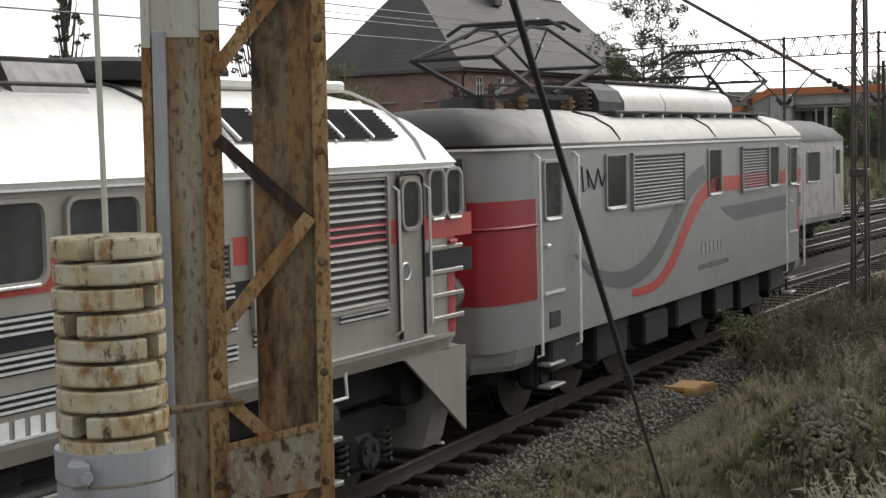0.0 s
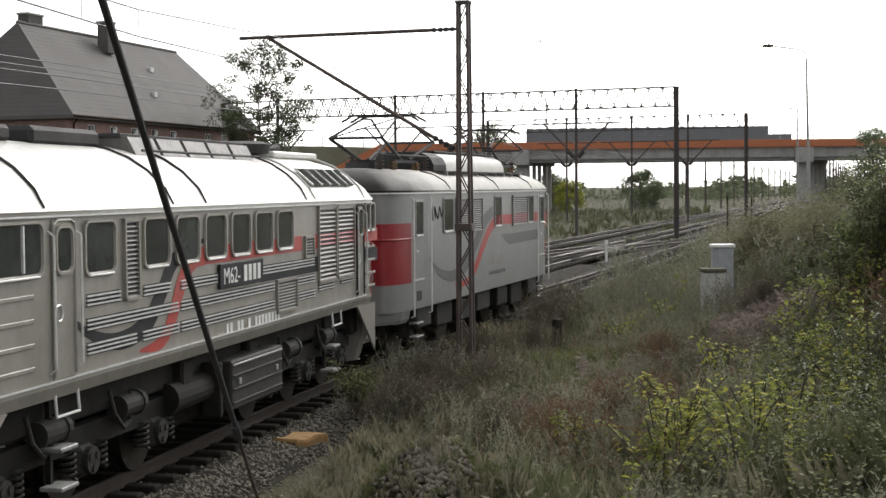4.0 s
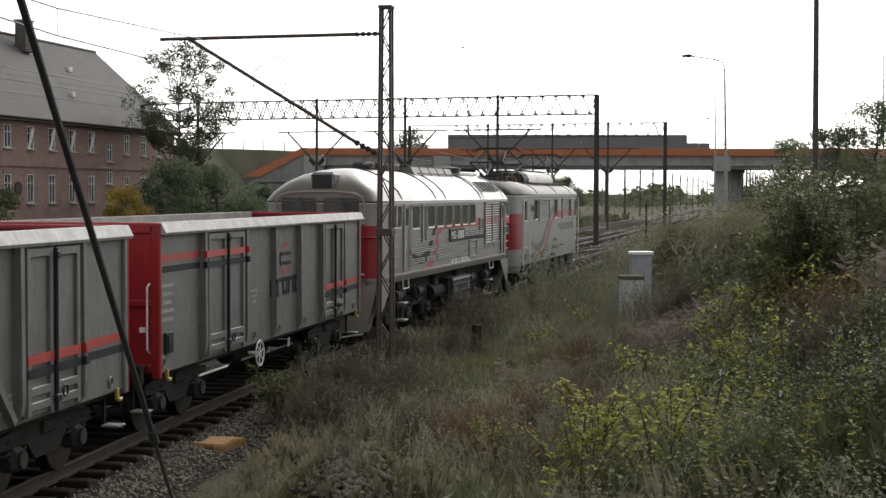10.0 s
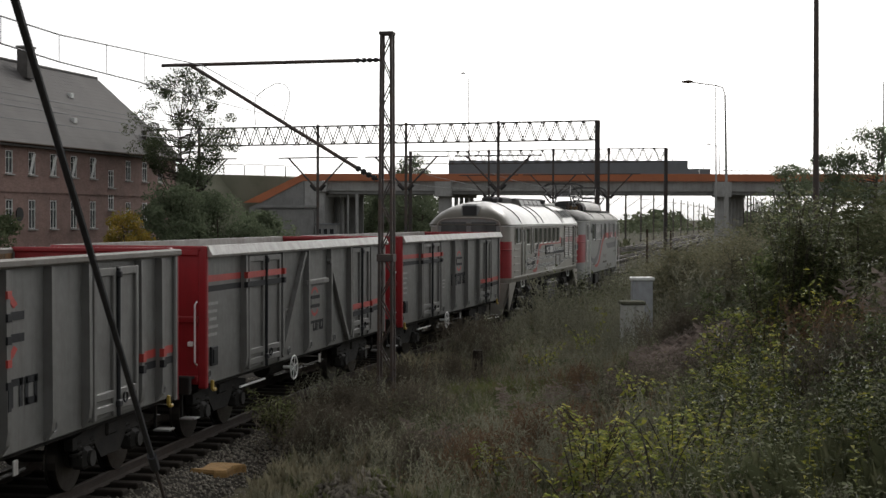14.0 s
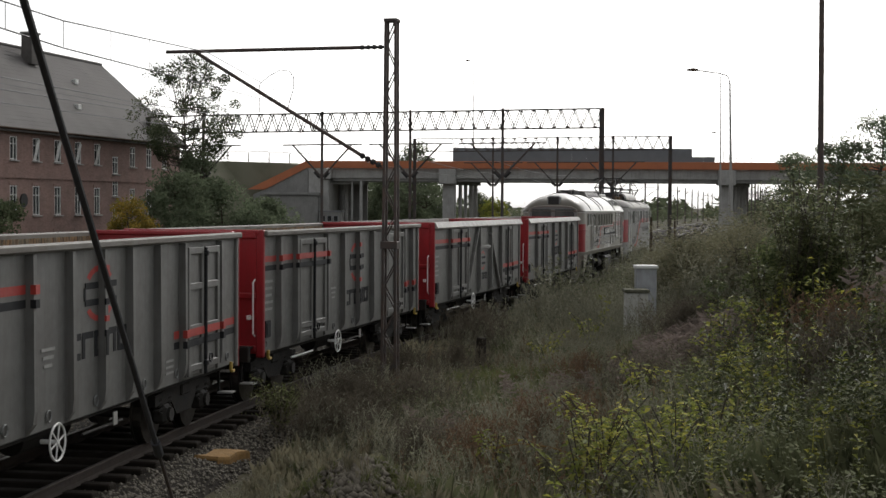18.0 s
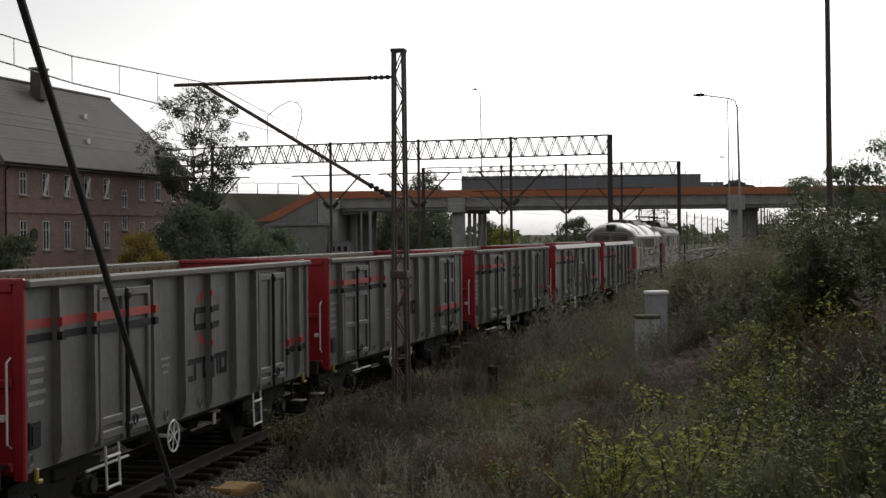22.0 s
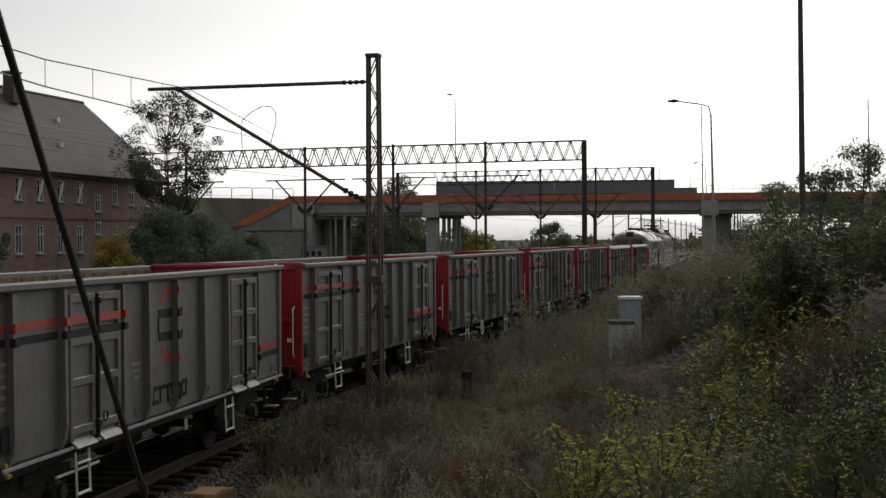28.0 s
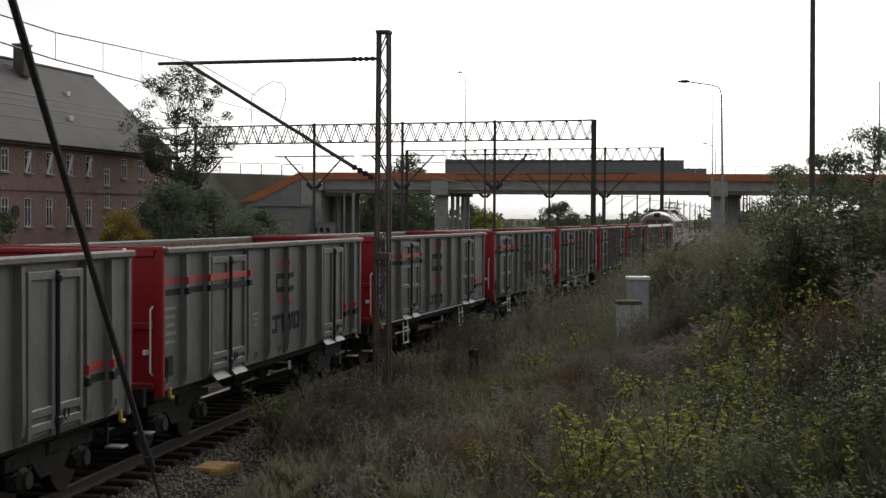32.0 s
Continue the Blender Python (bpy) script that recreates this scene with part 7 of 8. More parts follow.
# ---- weeds ----
def dry_weed(rng):
    """A branching dry stalk with small seed heads, one unit high."""
    V, F = [], []

    def blade(a, b, w):
        d = np.array(b) - np.array(a)
        sd = np.cross(d, rng.normal(size=3))
        sd = sd / (np.linalg.norm(sd) + 1e-9) * w
        k = len(V)
        V.extend([np.array(a) - sd, np.array(a) + sd, np.array(b)])
        F.append((k, k + 1, k + 2))
    lean = rng.normal(0, 0.13, 2)
    top = np.array([lean[0], lean[1], 1.0])
    blade((0, 0, 0), top, 0.009)
    for _ in range(rng.integers(6, 10)):
        t = rng.uniform(0.35, 0.95)
        a = top * t
        ang = rng.uniform(0, 6.28)
        ln = rng.uniform(0.12, 0.38) * (1.15 - t * 0.6)
        b = a + np.array([math.cos(ang) * ln * 0.6, math.sin(ang) * ln * 0.6, ln])
        blade(a, b, 0.006)
        for _ in range(2):
            c = a + (b - a) * rng.uniform(0.5, 1.0)
            blade(c, c + rng.normal(0, 0.035, 3), 0.012)
    for _ in range(4):
        t = rng.uniform(0.05, 0.6)
        a = top * t
        ang = rng.uniform(0, 6.28)
        blade(a, a + np.array([math.cos(ang) * 0.14, math.sin(ang) * 0.14, rng.uniform(-0.06, 0.08)]), 0.016)
    return np.array(V), np.array(F)


def plume_weed(rng):
    """A stem that ends in a drooping spray of fine seed branches."""
    V, F = [(-0.007, 0, 0), (0.007, 0, 0)], []
    top = np.array([rng.normal(0, 0.1), rng.normal(0, 0.1), 1.0])
    V.append(tuple(top))
    F.append((0, 1, 2))
    for _ in range(26):
        t = rng.uniform(0.68, 1.0)
        a = top * t
        ang = rng.uniform(0, 6.28)
        ln = rng.uniform(0.06, 0.2) * (1.5 - t)
        b = a + np.array([math.cos(ang) * ln * 1.4, math.sin(ang) * ln * 1.4, rng.uniform(-0.03, 0.09)])
        k = len(V)
        V += [tuple(a - (0, 0, 0.009)), tuple(a + (0, 0, 0.009)), tuple(b + (0, 0, 0.016)), tuple(b - (0, 0, 0.012))]
        F += [(k, k + 1, k + 2), (k, k + 2, k + 3)]
    return np.array(V, float), np.array(F)


def grass_tuft(rng):
    V, F = [], []
    for _ in range(17):
        a = rng.uniform(0, 6.28)
        r = rng.uniform(0.05, 0.34)
        hgt = rng.uniform(0.5, 1.0)
        base = rng.normal(0, 0.11, 2)
        w = 0.0048
        k = len(V)
        V += [(base[0] - w * math.sin(a), base[1] + w * math.cos(a), 0), (base[0] + w * math.sin(a), base[1] - w * math.cos(a), 0),
              (base[0] + r * 0.4 * math.cos(a), base[1] + r * 0.4 * math.sin(a), hgt * 0.65), (base[0] + r * math.cos(a), base[1] + r * math.sin(a), hgt * rng.uniform(0.7, 1.0))]
        F += [(k, k + 1, k + 2), (k + 2, k + 1, k + 3)]
    return np.array(V), np.array(F)


def leafy_weed(rng, leaves=24, size=0.06):
    V, F = [], []
    lean = rng.normal(0, 0.15, 2)
    top = np.array([lean[0], lean[1], 1.0])
    V += [(-0.008, 0, 0), (0.008, 0, 0), tuple(top)]
    F.append((0, 1, 2))
    for i in range(leaves):
        t = rng.uniform(0.15, 1.0)
        a = top * t
        ang = rng.uniform(0, 6.28)
        d = np.array([math.cos(ang), math.sin(ang), rng.uniform(-0.3, 0.5)])
        off = d * rng.uniform(0.02, 0.22) * (1.1 - 0.6 * t)
        sd = np.array([-math.sin(ang), math.cos(ang), rng.uniform(-0.4, 0.4)]) * size * 0.4
        k = len(V)
        p = a + off
        V += [tuple(p), tuple(p + d * size * 0.5 + sd), tuple(p + d * size), tuple(p + d * size * 0.5 - sd)]
        F += [(k, k + 1, k + 2), (k, k + 2, k + 3)]
    return np.array(V, float), np.array(F)


def sprig(rng, pairs=13, size=0.075):
    """An upright shoot with pairs of folded pointed leaves up its stem."""
    V, F = [], []
    lean = rng.normal(0, 0.1, 2)
    top = np.array([lean[0], lean[1], 1.0])
    V += [(-0.007, 0, 0), (0.007, 0, 0), tuple(top)]
    F.append((0, 1, 2))
    turn = rng.uniform(0, 6.28)
    for i in range(pairs):
        t = 0.22 + 0.78 * (i + rng.uniform(0, 0.8)) / pairs
        turn += 1.9
        for ang in (turn, turn + 3.14 + rng.normal(0, 0.3)):
            d = np.array([math.cos(ang), math.sin(ang), rng.uniform(-0.1, 0.8)])
            sd = np.array([-math.sin(ang), math.cos(ang), rng.normal(0, 0.2)])
            ln = size * rng.uniform(0.7, 1.25) * (1.25 - 0.5 * t)
            a = top * t * np.array([t ** 0.3, t ** 0.3, 1])
            k = len(V)
            mid = a + d * ln * 0.5
            V += [tuple(a), tuple(mid + sd * ln * 0.24 + (0, 0, ln * 0.1)), tuple(a + d * ln - (0, 0, ln * 0.25)), tuple(mid - sd * ln * 0.24 + (0, 0, ln * 0.1))]
            F += [(k, k + 1, k + 2), (k, k + 2, k + 3)]
    return np.array(V, float), np.array(F)


def patch(x, y, s, k):
    """Smooth patches between 0 and 1."""
    return 0.5 + 0.5 * np.sin(x * s + 1.7 * np.sin(y * s * 0.7 + k) + k) * np.sin(y * s * 0.8 + 1.3 * np.sin(x * s * 0.9 + 2 * k))


def field(rng, n, ylo, yhi, gap):
    """Places on the weedy strip right of the track, denser near the viewer."""
    y = ylo + (yhi - ylo) * rng.uniform(0, 1, n) ** 1.35
    lo = line_x(y) + gap + 0.25 * np.sin(y * 0.8) + (1.25 * smooth(28, 23.5, y) + 0.6 * smooth(36, 31, y)) * (0.2 + 0.8 * smooth(17.5, 20.5, y))
    hi = np.minimum(y * 0.36 + 3.5, lo + 40)
    x = lo + (hi - lo) * rng.uniform(0, 1, n)
    return x, y


def clearing(x, y):
    """The low grassy spot in front of the old stump."""
    return np.exp(-((x - 0.026 * y) / 0.9) ** 2) * smooth(28.5, 31.5, y) * (1 - smooth(38.5, 40.5, y))


def mound(x, y):
    """The bare grassy heap of rubble."""
    return np.exp(-((x + 1.0) ** 2 / 2.2 + (y - 17.0) ** 2 / 5.0))


def weeds(name, label, kinds, mat, n, ylo, yhi, gap, hlo, hhi, seed, where=None):
    rng = np.random.default_rng(seed)
    x, y = field(rng, n, ylo, yhi, gap)
    if where is not None:
        keep = rng.uniform(0, 1, len(x)) < where(x, y) * (1 - 0.92 * mound(x, y))
        x, y = x[keep], y[keep]
    dx = x - line_x(y)
    hgt = rng.uniform(hlo, hhi, len(x)) * (0.78 + 0.22 * smooth(1.7, 3.0, dx)) * (0.55 + 0.85 * patch(x, y, 0.75, seed)) * (1 - 0.62 * smooth(24.5, 20, y) * smooth(7.2, 4.6, dx)) * (1 - 0.68 * clearing(x, y))
    z = np.maximum(ground_z(x, y), np.interp(dx, (1.75, 2.5), (-0.24, -0.44))) - 0.02
    v, f = scatter([k for k in kinds], np.stack([x, y, z], -1), rng.uniform(0, 6.28, len(x)), hgt, rng)
    return tagged(new(name, cloud(name, v, f, mat)), label, "weeds", kind="stuff")


rg = np.random.default_rng(3)
DRY = [dry_weed(rg) for _ in range(12)]
TUFT = [grass_tuft(rg) for _ in range(8)]
LEAFY = [leafy_weed(rg) for _ in range(10)]
SHOOT = [leafy_weed(rg, 70, 0.036) for _ in range(8)]
SPRIG = [sprig(rg) for _ in range(10)]
weeds("dry_weeds", "tall dry brown weeds on the railway bank", DRY, WEED_DRY, 23000, 11, 46, 1.35, 0.5, 1.05, 1, lambda x, y: (1.0 - 0.7 * smooth(7.0, 10, x - line_x(y))) * (0.3 + 0.7 * smooth(0.25, 0.65, patch(x, y, 0.9, 3.3))))
weeds("far_dry_weeds", "dry brown weeds further along the line", DRY, WEED_DRY, 12000, 44, 130, 1.9, 0.9, 1.7, 2)
weeds("russet_weeds", "reddish brown dock stalks among the weeds", DRY, WEED_RED, 3500, 12, 60, 2.4, 0.5, 1.0, 3, lambda x, y: smooth(0.5, 0.8, patch(x, y, 0.45, 1.0)))
weeds("grass", "rank green and straw grass tufts", TUFT, WEED_GREEN, 20000, 14.5, 60, 1.3, 0.25, 0.6, 4, lambda x, y: (0.25 + 0.75 * smooth(0.7, 0.3, patch(x, y, 0.9, 3.3))) * (1 - 0.75 * smooth(25, 20, y) * smooth(6.5, 4.5, x - line_x(y))))
weeds("straw_grass", "bleached straw coloured grass tufts", TUFT, WEED_STRAW, 20000, 14.5, 70, 1.3, 0.35, 0.7, 5, lambda x, y: 1.0 - 0.75 * smooth(6.5, 9.5, x - line_x(y)))
weeds("green_weeds", "leafy green weeds on the bank", LEAFY, WEED_GREEN, 14000, 12, 70, 2.6, 0.4, 0.95, 6, lambda x, y: np.maximum(0.8 * smooth(0.45, 0.8, patch(x, y, 0.5, 4.2)), 0.55 * smooth(7.0, 10, x - line_x(y))))
weeds("tall_green_weeds", "tall upright willowherb with small dark leaves", SPRIG, LEAF_SHOOT, 4200, 13, 36, 6.0, 0.7, 1.3, 8, lambda x, y: smooth(8.6, 11.5, x - line_x(y)) * (0.35 + 0.65 * smooth(0.3, 0.7, patch(x, y, 0.8, 1.1))))
weeds("pale_green_weeds", "upright weeds with yellow green leaves", SPRIG, LEAF_YELLOW, 420, 14, 36, 5.5, 0.6, 1.25, 9, lambda x, y: smooth(6.5, 9.5, x - line_x(y)) * smooth(0.35, 0.75, patch(x, y, 1.1, 2.2)))
weeds("rank_grass", "tall bleached grass on the upper bank", TUFT, WEED_STRAW, 5000, 30, 62, 12.5, 0.9, 1.5, 18)
weeds("bank_grass", "grey green grass under the taller weeds of the bank", TUFT, WEED_GREEN, 9000, 14, 60, 6.0, 0.45, 0.8, 17, lambda x, y: np.ones_like(x))
weeds("far_green_weeds", "green scrub further along the bank", LEAFY, WEED_GREEN, 4500, 50, 130, 2.6, 1.0, 1.9, 7)


def clumps_of(name, label, kinds, mat, spots, seed):
    """Weeds in round clumps: spots of x, y, radius, number, height."""
    rng = np.random.default_rng(seed)
    vs, fs, base = [], [], 0
    for cx, cy, r, n, hgt in spots:
        a, q = rng.uniform(0, 6.28, n), np.abs(rng.normal(0, 0.5, n)) * r
        x, y = cx + q * np.cos(a), cy + q * np.sin(a) * 1.6
        v, f = scatter(kinds, np.stack([x, y, ground_z(x, y) - 0.02], -1), rng.uniform(0, 6.28, n), hgt * rng.uniform(0.65, 1.1, n), rng)
        vs.append(v)
        fs.append(f + base)
        base += len(v)
    tagged(new(name, cloud(name, np.concatenate(vs), np.concatenate(fs), mat)), label, "weeds", kind="stuff")


PLUME = [plume_weed(rg) for _ in range(8)]
clumps_of("plume_weeds", "pale feathery seed heads of dry weeds", PLUME, WEED_PLUME, [(4.7, 29.7, 1.2, 280, 1.05), (5.6, 31.0, 1.0, 120, 1.15), (2.0, 27.0, 1.2, 22, 0.9), (0.2, 24.0, 1.0, 16, 0.8), (8.8, 27.5, 1.0, 30, 1.6), (-1.6, 26.5, 0.8, 10, 0.7)], 61)
clumps_of("mound_grass", "short green grass on the rubble mound", TUFT, GRASS, [(-1.7, 17.0, 0.8, 900, 0.11), (-0.2, 17.0, 0.8, 1000, 0.11), (-0.9, 18.2, 1.2, 900, 0.1), (-0.2, 15.0, 1.6, 500, 0.2), (-2.9, 29.0, 0.9, 260, 0.5), (-1.2, 24.0, 1.2, 160, 0.5), (1.25, 33.0, 0.8, 360, 0.6), (2.2, 32.0, 1.5, 260, 0.7)], 64)
clumps_of("dock_weeds", "clumps of russet dock stalks", DRY, WEED_RED, [(1.6, 22.9, 1.5, 480, 0.95), (0.6, 21.3, 1.0, 200, 0.8), (6.8, 26.0, 1.1, 160, 1.4), (2.9, 30.5, 1.2, 160, 0.9)], 62)
clumps_of("dark_weeds", "dark withered weeds beside the ballast", DRY, WEED_DARK, [(-1.9, 24.2, 0.8, 380, 0.95), (-1.7, 26.6, 1.2, 460, 1.0), (-0.6, 28.6, 1.2, 300, 0.9), (0.3, 36.0, 1.2, 160, 0.8), (-0.4, 22.6, 1.0, 200, 0.8), (3.8, 27.0, 1.4, 200, 1.0), (5.5, 33.4, 0.9, 420, 1.35), (6.0, 22.0, 1.6, 200, 1.3), (-1.0, 33.0, 1.5, 260, 0.9), (1.0, 42.0, 1.6, 260, 1.2)], 63)


def scrub(name, label, kinds, mat, seed, n, x_lo, x_hi, y_lo, y_hi, h_lo, h_hi):
    """Low growth over a stretch beside the line; x is counted from the straight run of the tracks."""
    rng = np.random.default_rng(seed)
    y = y_lo + (y_hi - y_lo) * rng.uniform(0, 1, n)
    run = np.tan(radians(13.2))
    x = line_x(60.0) + (y - 60.0) * run + x_lo + (x_hi - x_lo) * rng.uniform(0, 1, n)
    keep = rng.uniform(0, 1, n) < 0.25 + 0.75 * smooth(0.3, 0.7, patch(x, y, 0.12, seed))
    x, y = x[keep], y[keep]
    hgt = rng.uniform(h_lo, h_hi, len(x)) * (0.6 + 0.8 * patch(x, y, 0.2, seed + 1))
    v, f = scatter(kinds, np.stack([x, y, ground_z(x, y) - 0.02], -1), rng.uniform(0, 6.28, len(x)), hgt, rng)
    tagged(new(name, cloud(name, v, f, mat)), label, "scrub", kind="stuff")


scrub("lineside_scrub", "green scrub beyond the far tracks", TUFT + LEAFY, WEED_GREEN, 11, 9000, -55, -12.3, 30, 230, 0.5, 1.5)
scrub("far_dry_scrub", "dull brown scrub beyond the far tracks", DRY, WEED_DRY, 12, 6000, -40, -12.0, 40, 230, 0.6, 1.4)
scrub("between_track_weeds", "low dry weeds between the tracks", TUFT + DRY, WEED_DRY, 13, 5000, -7.4, -2.0, 62, 190, 0.15, 0.4)
scrub("between_track_grass", "low green weeds between the far tracks", TUFT, WEED_GREEN, 14, 5000, -13.0, -6.8, 50, 190, 0.15, 0.45)
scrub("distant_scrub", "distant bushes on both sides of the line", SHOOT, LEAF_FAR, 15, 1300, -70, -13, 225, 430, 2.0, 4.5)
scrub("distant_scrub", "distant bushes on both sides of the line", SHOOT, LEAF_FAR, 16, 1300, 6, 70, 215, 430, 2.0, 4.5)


# ---- bushes and trees ----
def leaf_cloud(rng, centres, radii, n, size, squash=1.0):
    """Leaves in clumps: each leaf is two triangles."""
    k = rng.integers(0, len(centres), n)
    d = rng.normal(size=(n, 3))
    d /= np.linalg.norm(d, axis=1)[:, None] + 1e-9
    r = radii[k] * rng.uniform(0.15, 1.0, n) ** 0.5
    c = centres[k] + d * r[:, None] * np.array([1, 1, squash])
    a = rng.normal(size=(n, 3))
    a /= np.linalg.norm(a, axis=1)[:, None] + 1e-9
    b = np.cross(a, rng.normal(size=(n, 3)))
    b /= np.linalg.norm(b, axis=1)[:, None] + 1e-9
    s = (size * rng.uniform(0.6, 1.3, n))[:, None]
    v = np.stack([c - a * s, c + b * s * 0.45, c + a * s, c - b * s * 0.45], 1).reshape(-1, 3)
    i = np.arange(n) * 4
    f = np.concatenate([np.stack([i, i + 1, i + 2], -1), np.stack([i, i + 2, i + 3], -1)])
    return v, f


def limb_mesh(rng, base, height, spread, clumps, thick):
    """Tapered trunk and limbs that reach towards the clumps."""
    s = Shape()
    fork = Vector(base) + Vector((0, 0, height * 0.35))
    s.tube(base, fork, thick, thick * 0.75, 7)
    top = fork + Vector((rng.normal(0, 0.05) * height, rng.normal(0, 0.05) * height, height * 0.45))
    s.tube(fork, top, thick * 0.75, thick * 0.25, 6)
    for c in clumps:
        c = Vector(c)
        t = min(max((c.z - fork.z) / max(top.z - fork.z, 0.01) - 0.35, 0.0), 0.9)
        a = fork + (top - fork) * t
        m = (a + c) / 2 + Vector((0, 0, -0.06 * height))
        s.tube(a, m, thick * 0.35, thick * 0.22, 5).tube(m, c, thick * 0.22, thick * 0.06, 5)
    return s


def plant(name, label, category, x, y, height, rx, n, size, mat, seed, clumps=14, low=0.25, shape="round", thick=None, group="", ry=None, z=None, rc=0.34, shoots=0):
    rng = np.random.default_rng(seed)
    base = Vector((x, y, float(ground_z(x, y)) - 0.1 if z is None else z))
    ry = ry or rx
    cs, rs = [], []
    for i in range(clumps):
        u = rng.uniform(low, 1.0)
        a = rng.uniform(0, 6.28)
        if shape == "cone":
            w = (1.05 - u) * 0.9
        else:
            w = math.sin(math.pi * min(0.97, 0.12 + 0.8 * (u - low) / (1 - low))) * rng.uniform(0.45, 1.0)
        cs.append((base.x + math.cos(a) * rx * w, base.y + math.sin(a) * ry * w, base.z + height * (u - 0.5 * rc * rx / height)))
        rs.append(rx * rc * rng.uniform(0.6, 1.25) * (0.6 if shape == "cone" else 1))
    t = thing(name, label, category, group=group)
    part("trunk", limb_mesh(rng, base, height, rx, cs, thick or height * 0.018), BARK, t)
    v, f = leaf_cloud(rng, np.array(cs), np.array(rs), n, size, 0.75)
    if shoots:
        a, q = rng.uniform(0, 6.28, shoots), rng.uniform(0, 1, shoots) ** 0.5
        px, py = x + np.cos(a) * q * rx * 1.1, y + np.sin(a) * q * ry * 1.1
        v2, f2 = scatter(SPRIG if y < 40 else SHOOT, np.stack([px, py, ground_z(px, py)], -1), rng.uniform(0, 6.28, shoots), height * (1.12 - 0.55 * q ** 2) * rng.uniform(0.75, 1.08, shoots), rng)
        v, f = np.concatenate([v, v2]), np.concatenate([f, f2 + len(v)])
    o = new("crown", cloud("crown", v, f, mat))
    o.parent = t
    return t


def leafy_shrub(label, x, y, height, spread, stems, leaves, size, mat, seed, group=""):
    """A shrub of thin arching stems from one foot, with broad drooping leaves along each."""
    rng = np.random.default_rng(seed)
    foot = np.array([x, y, float(ground_z(x, y)) - 0.05])
    t = thing("shrub", label, "shrub", group=group)
    V, F = [], []
    for i in range(stems):
        a = 6.28318 * i / stems + rng.normal(0, 0.3)
        out, tall = spread * rng.uniform(0.25, 1.0), height * rng.uniform(0.6, 1.05)
        d = np.array([math.cos(a), math.sin(a), 0.0])
        line = [foot + d * out * u ** 1.6 + np.array([0, 0, tall * (1.25 * u - 0.25 * u * u)]) for u in (0.0, 0.25, 0.5, 0.75, 1.0)]
        part("stem", Shape().path([tuple(p) for p in line], 0.007, 4), BARK, t)
        for k in range(leaves):
            u = rng.uniform(0.2, 1.0) ** 0.7 * 4
            j = min(int(u), 3)
            p = line[j] + (line[j + 1] - line[j]) * (u - j)
            b = rng.uniform(0, 6.28)
            w = np.array([math.cos(b), math.sin(b), rng.uniform(-0.5, 0.35)])
            sd = np.array([-math.sin(b), math.cos(b), rng.normal(0, 0.25)])
            ln = size * rng.uniform(0.65, 1.3)
            p = p + w * rng.uniform(0.01, 0.1)
            n = len(V)
            m = p + w * ln * 0.45
            V += [p, m + sd * ln * 0.33 + (0, 0, ln * 0.08), p + w * ln - (0, 0, ln * 0.2), m - sd * ln * 0.33 + (0, 0, ln * 0.08)]
            F += [(n, n + 1, n + 2), (n, n + 2, n + 3)]
    part("crown", cloud("crown", np.array(V), np.array(F), mat), None, t)
    return t


DARK_BUSH = "dense dark green bush with small glossy leaves"
G1 = "bushes on the bank"
plant("bush", DARK_BUSH, "bush", 7.5, 31.0, 2.9, 1.15, 4600, 0.05, LEAF_BUSH, 21, 40, 0.06, group=G1, rc=0.3, shoots=90)
for x, y, hgt, spread, stems, seed in ((7.2, 30.2, 3.75, 0.95, 24, 31), (7.75, 30.2, 3.4, 0.9, 20, 32), (6.5, 29.9, 2.4, 0.7, 14, 33), (8.4, 29.9, 2.3, 0.8, 14, 34)):
    leafy_shrub("tall bush of upright stems with paired olive leaves", x, y, hgt, spread, stems, 62, 0.105, LEAF_STEM, seed, G1)
plant("bush", "grey green bush with thin upright shoots", "bush", 10.1, 35.5, 3.3, 1.9, 3200, 0.05, WEED_GREEN, 22, 40, 0.08, group=G1, rc=0.24, shoots=190)
plant("bush", "straggly green bush with thin upright shoots", "bush", 6.2, 34.0, 2.0, 0.7, 900, 0.04, LEAF_BUSH, 23, 18, 0.1, group=G1, shoots=26, rc=0.28)
plant("bush", "low leafy green bush among weeds", "bush", 7.4, 23.0, 1.5, 1.3, 1800, 0.04, LEAF_BUSH, 24, 30, 0.05, group=G1, shoots=50, rc=0.22)
plant("bush", "low leafy green bush among weeds", "bush", 5.0, 17.6, 0.9, 1.1, 1200, 0.035, LEAF_BUSH, 25, 24, 0.05, group=G1, shoots=50, rc=0.22)
plant("bush", "green bush on the bank by the pole", "bush", 13.6, 46.0, 2.8, 2.4, 3000, 0.06, LEAF_GREY, 26, 34, 0.1, group=G1, rc=0.24, shoots=70)
plant("bush", "green bush on the bank by the pole", "bush", 17.5, 50.0, 3.0, 2.8, 3000, 0.07, LEAF_GREY, 27, 34, 0.1, group=G1, rc=0.24, shoots=70)
plant("bush", "loose grey green bush beside the track bed", "bush", 9.4, 47.0, 3.0, 1.5, 1900, 0.05, WEED_OLIVE, 28, 34, 0.05, group=G1, shoots=110, rc=0.25)
plant("bush", "loose grey green bush beside the track bed", "bush", 12.5, 58.0, 3.5, 2.0, 2400, 0.06, WEED_GREEN, 29, 34, 0.05, group=G1, shoots=90, rc=0.25)
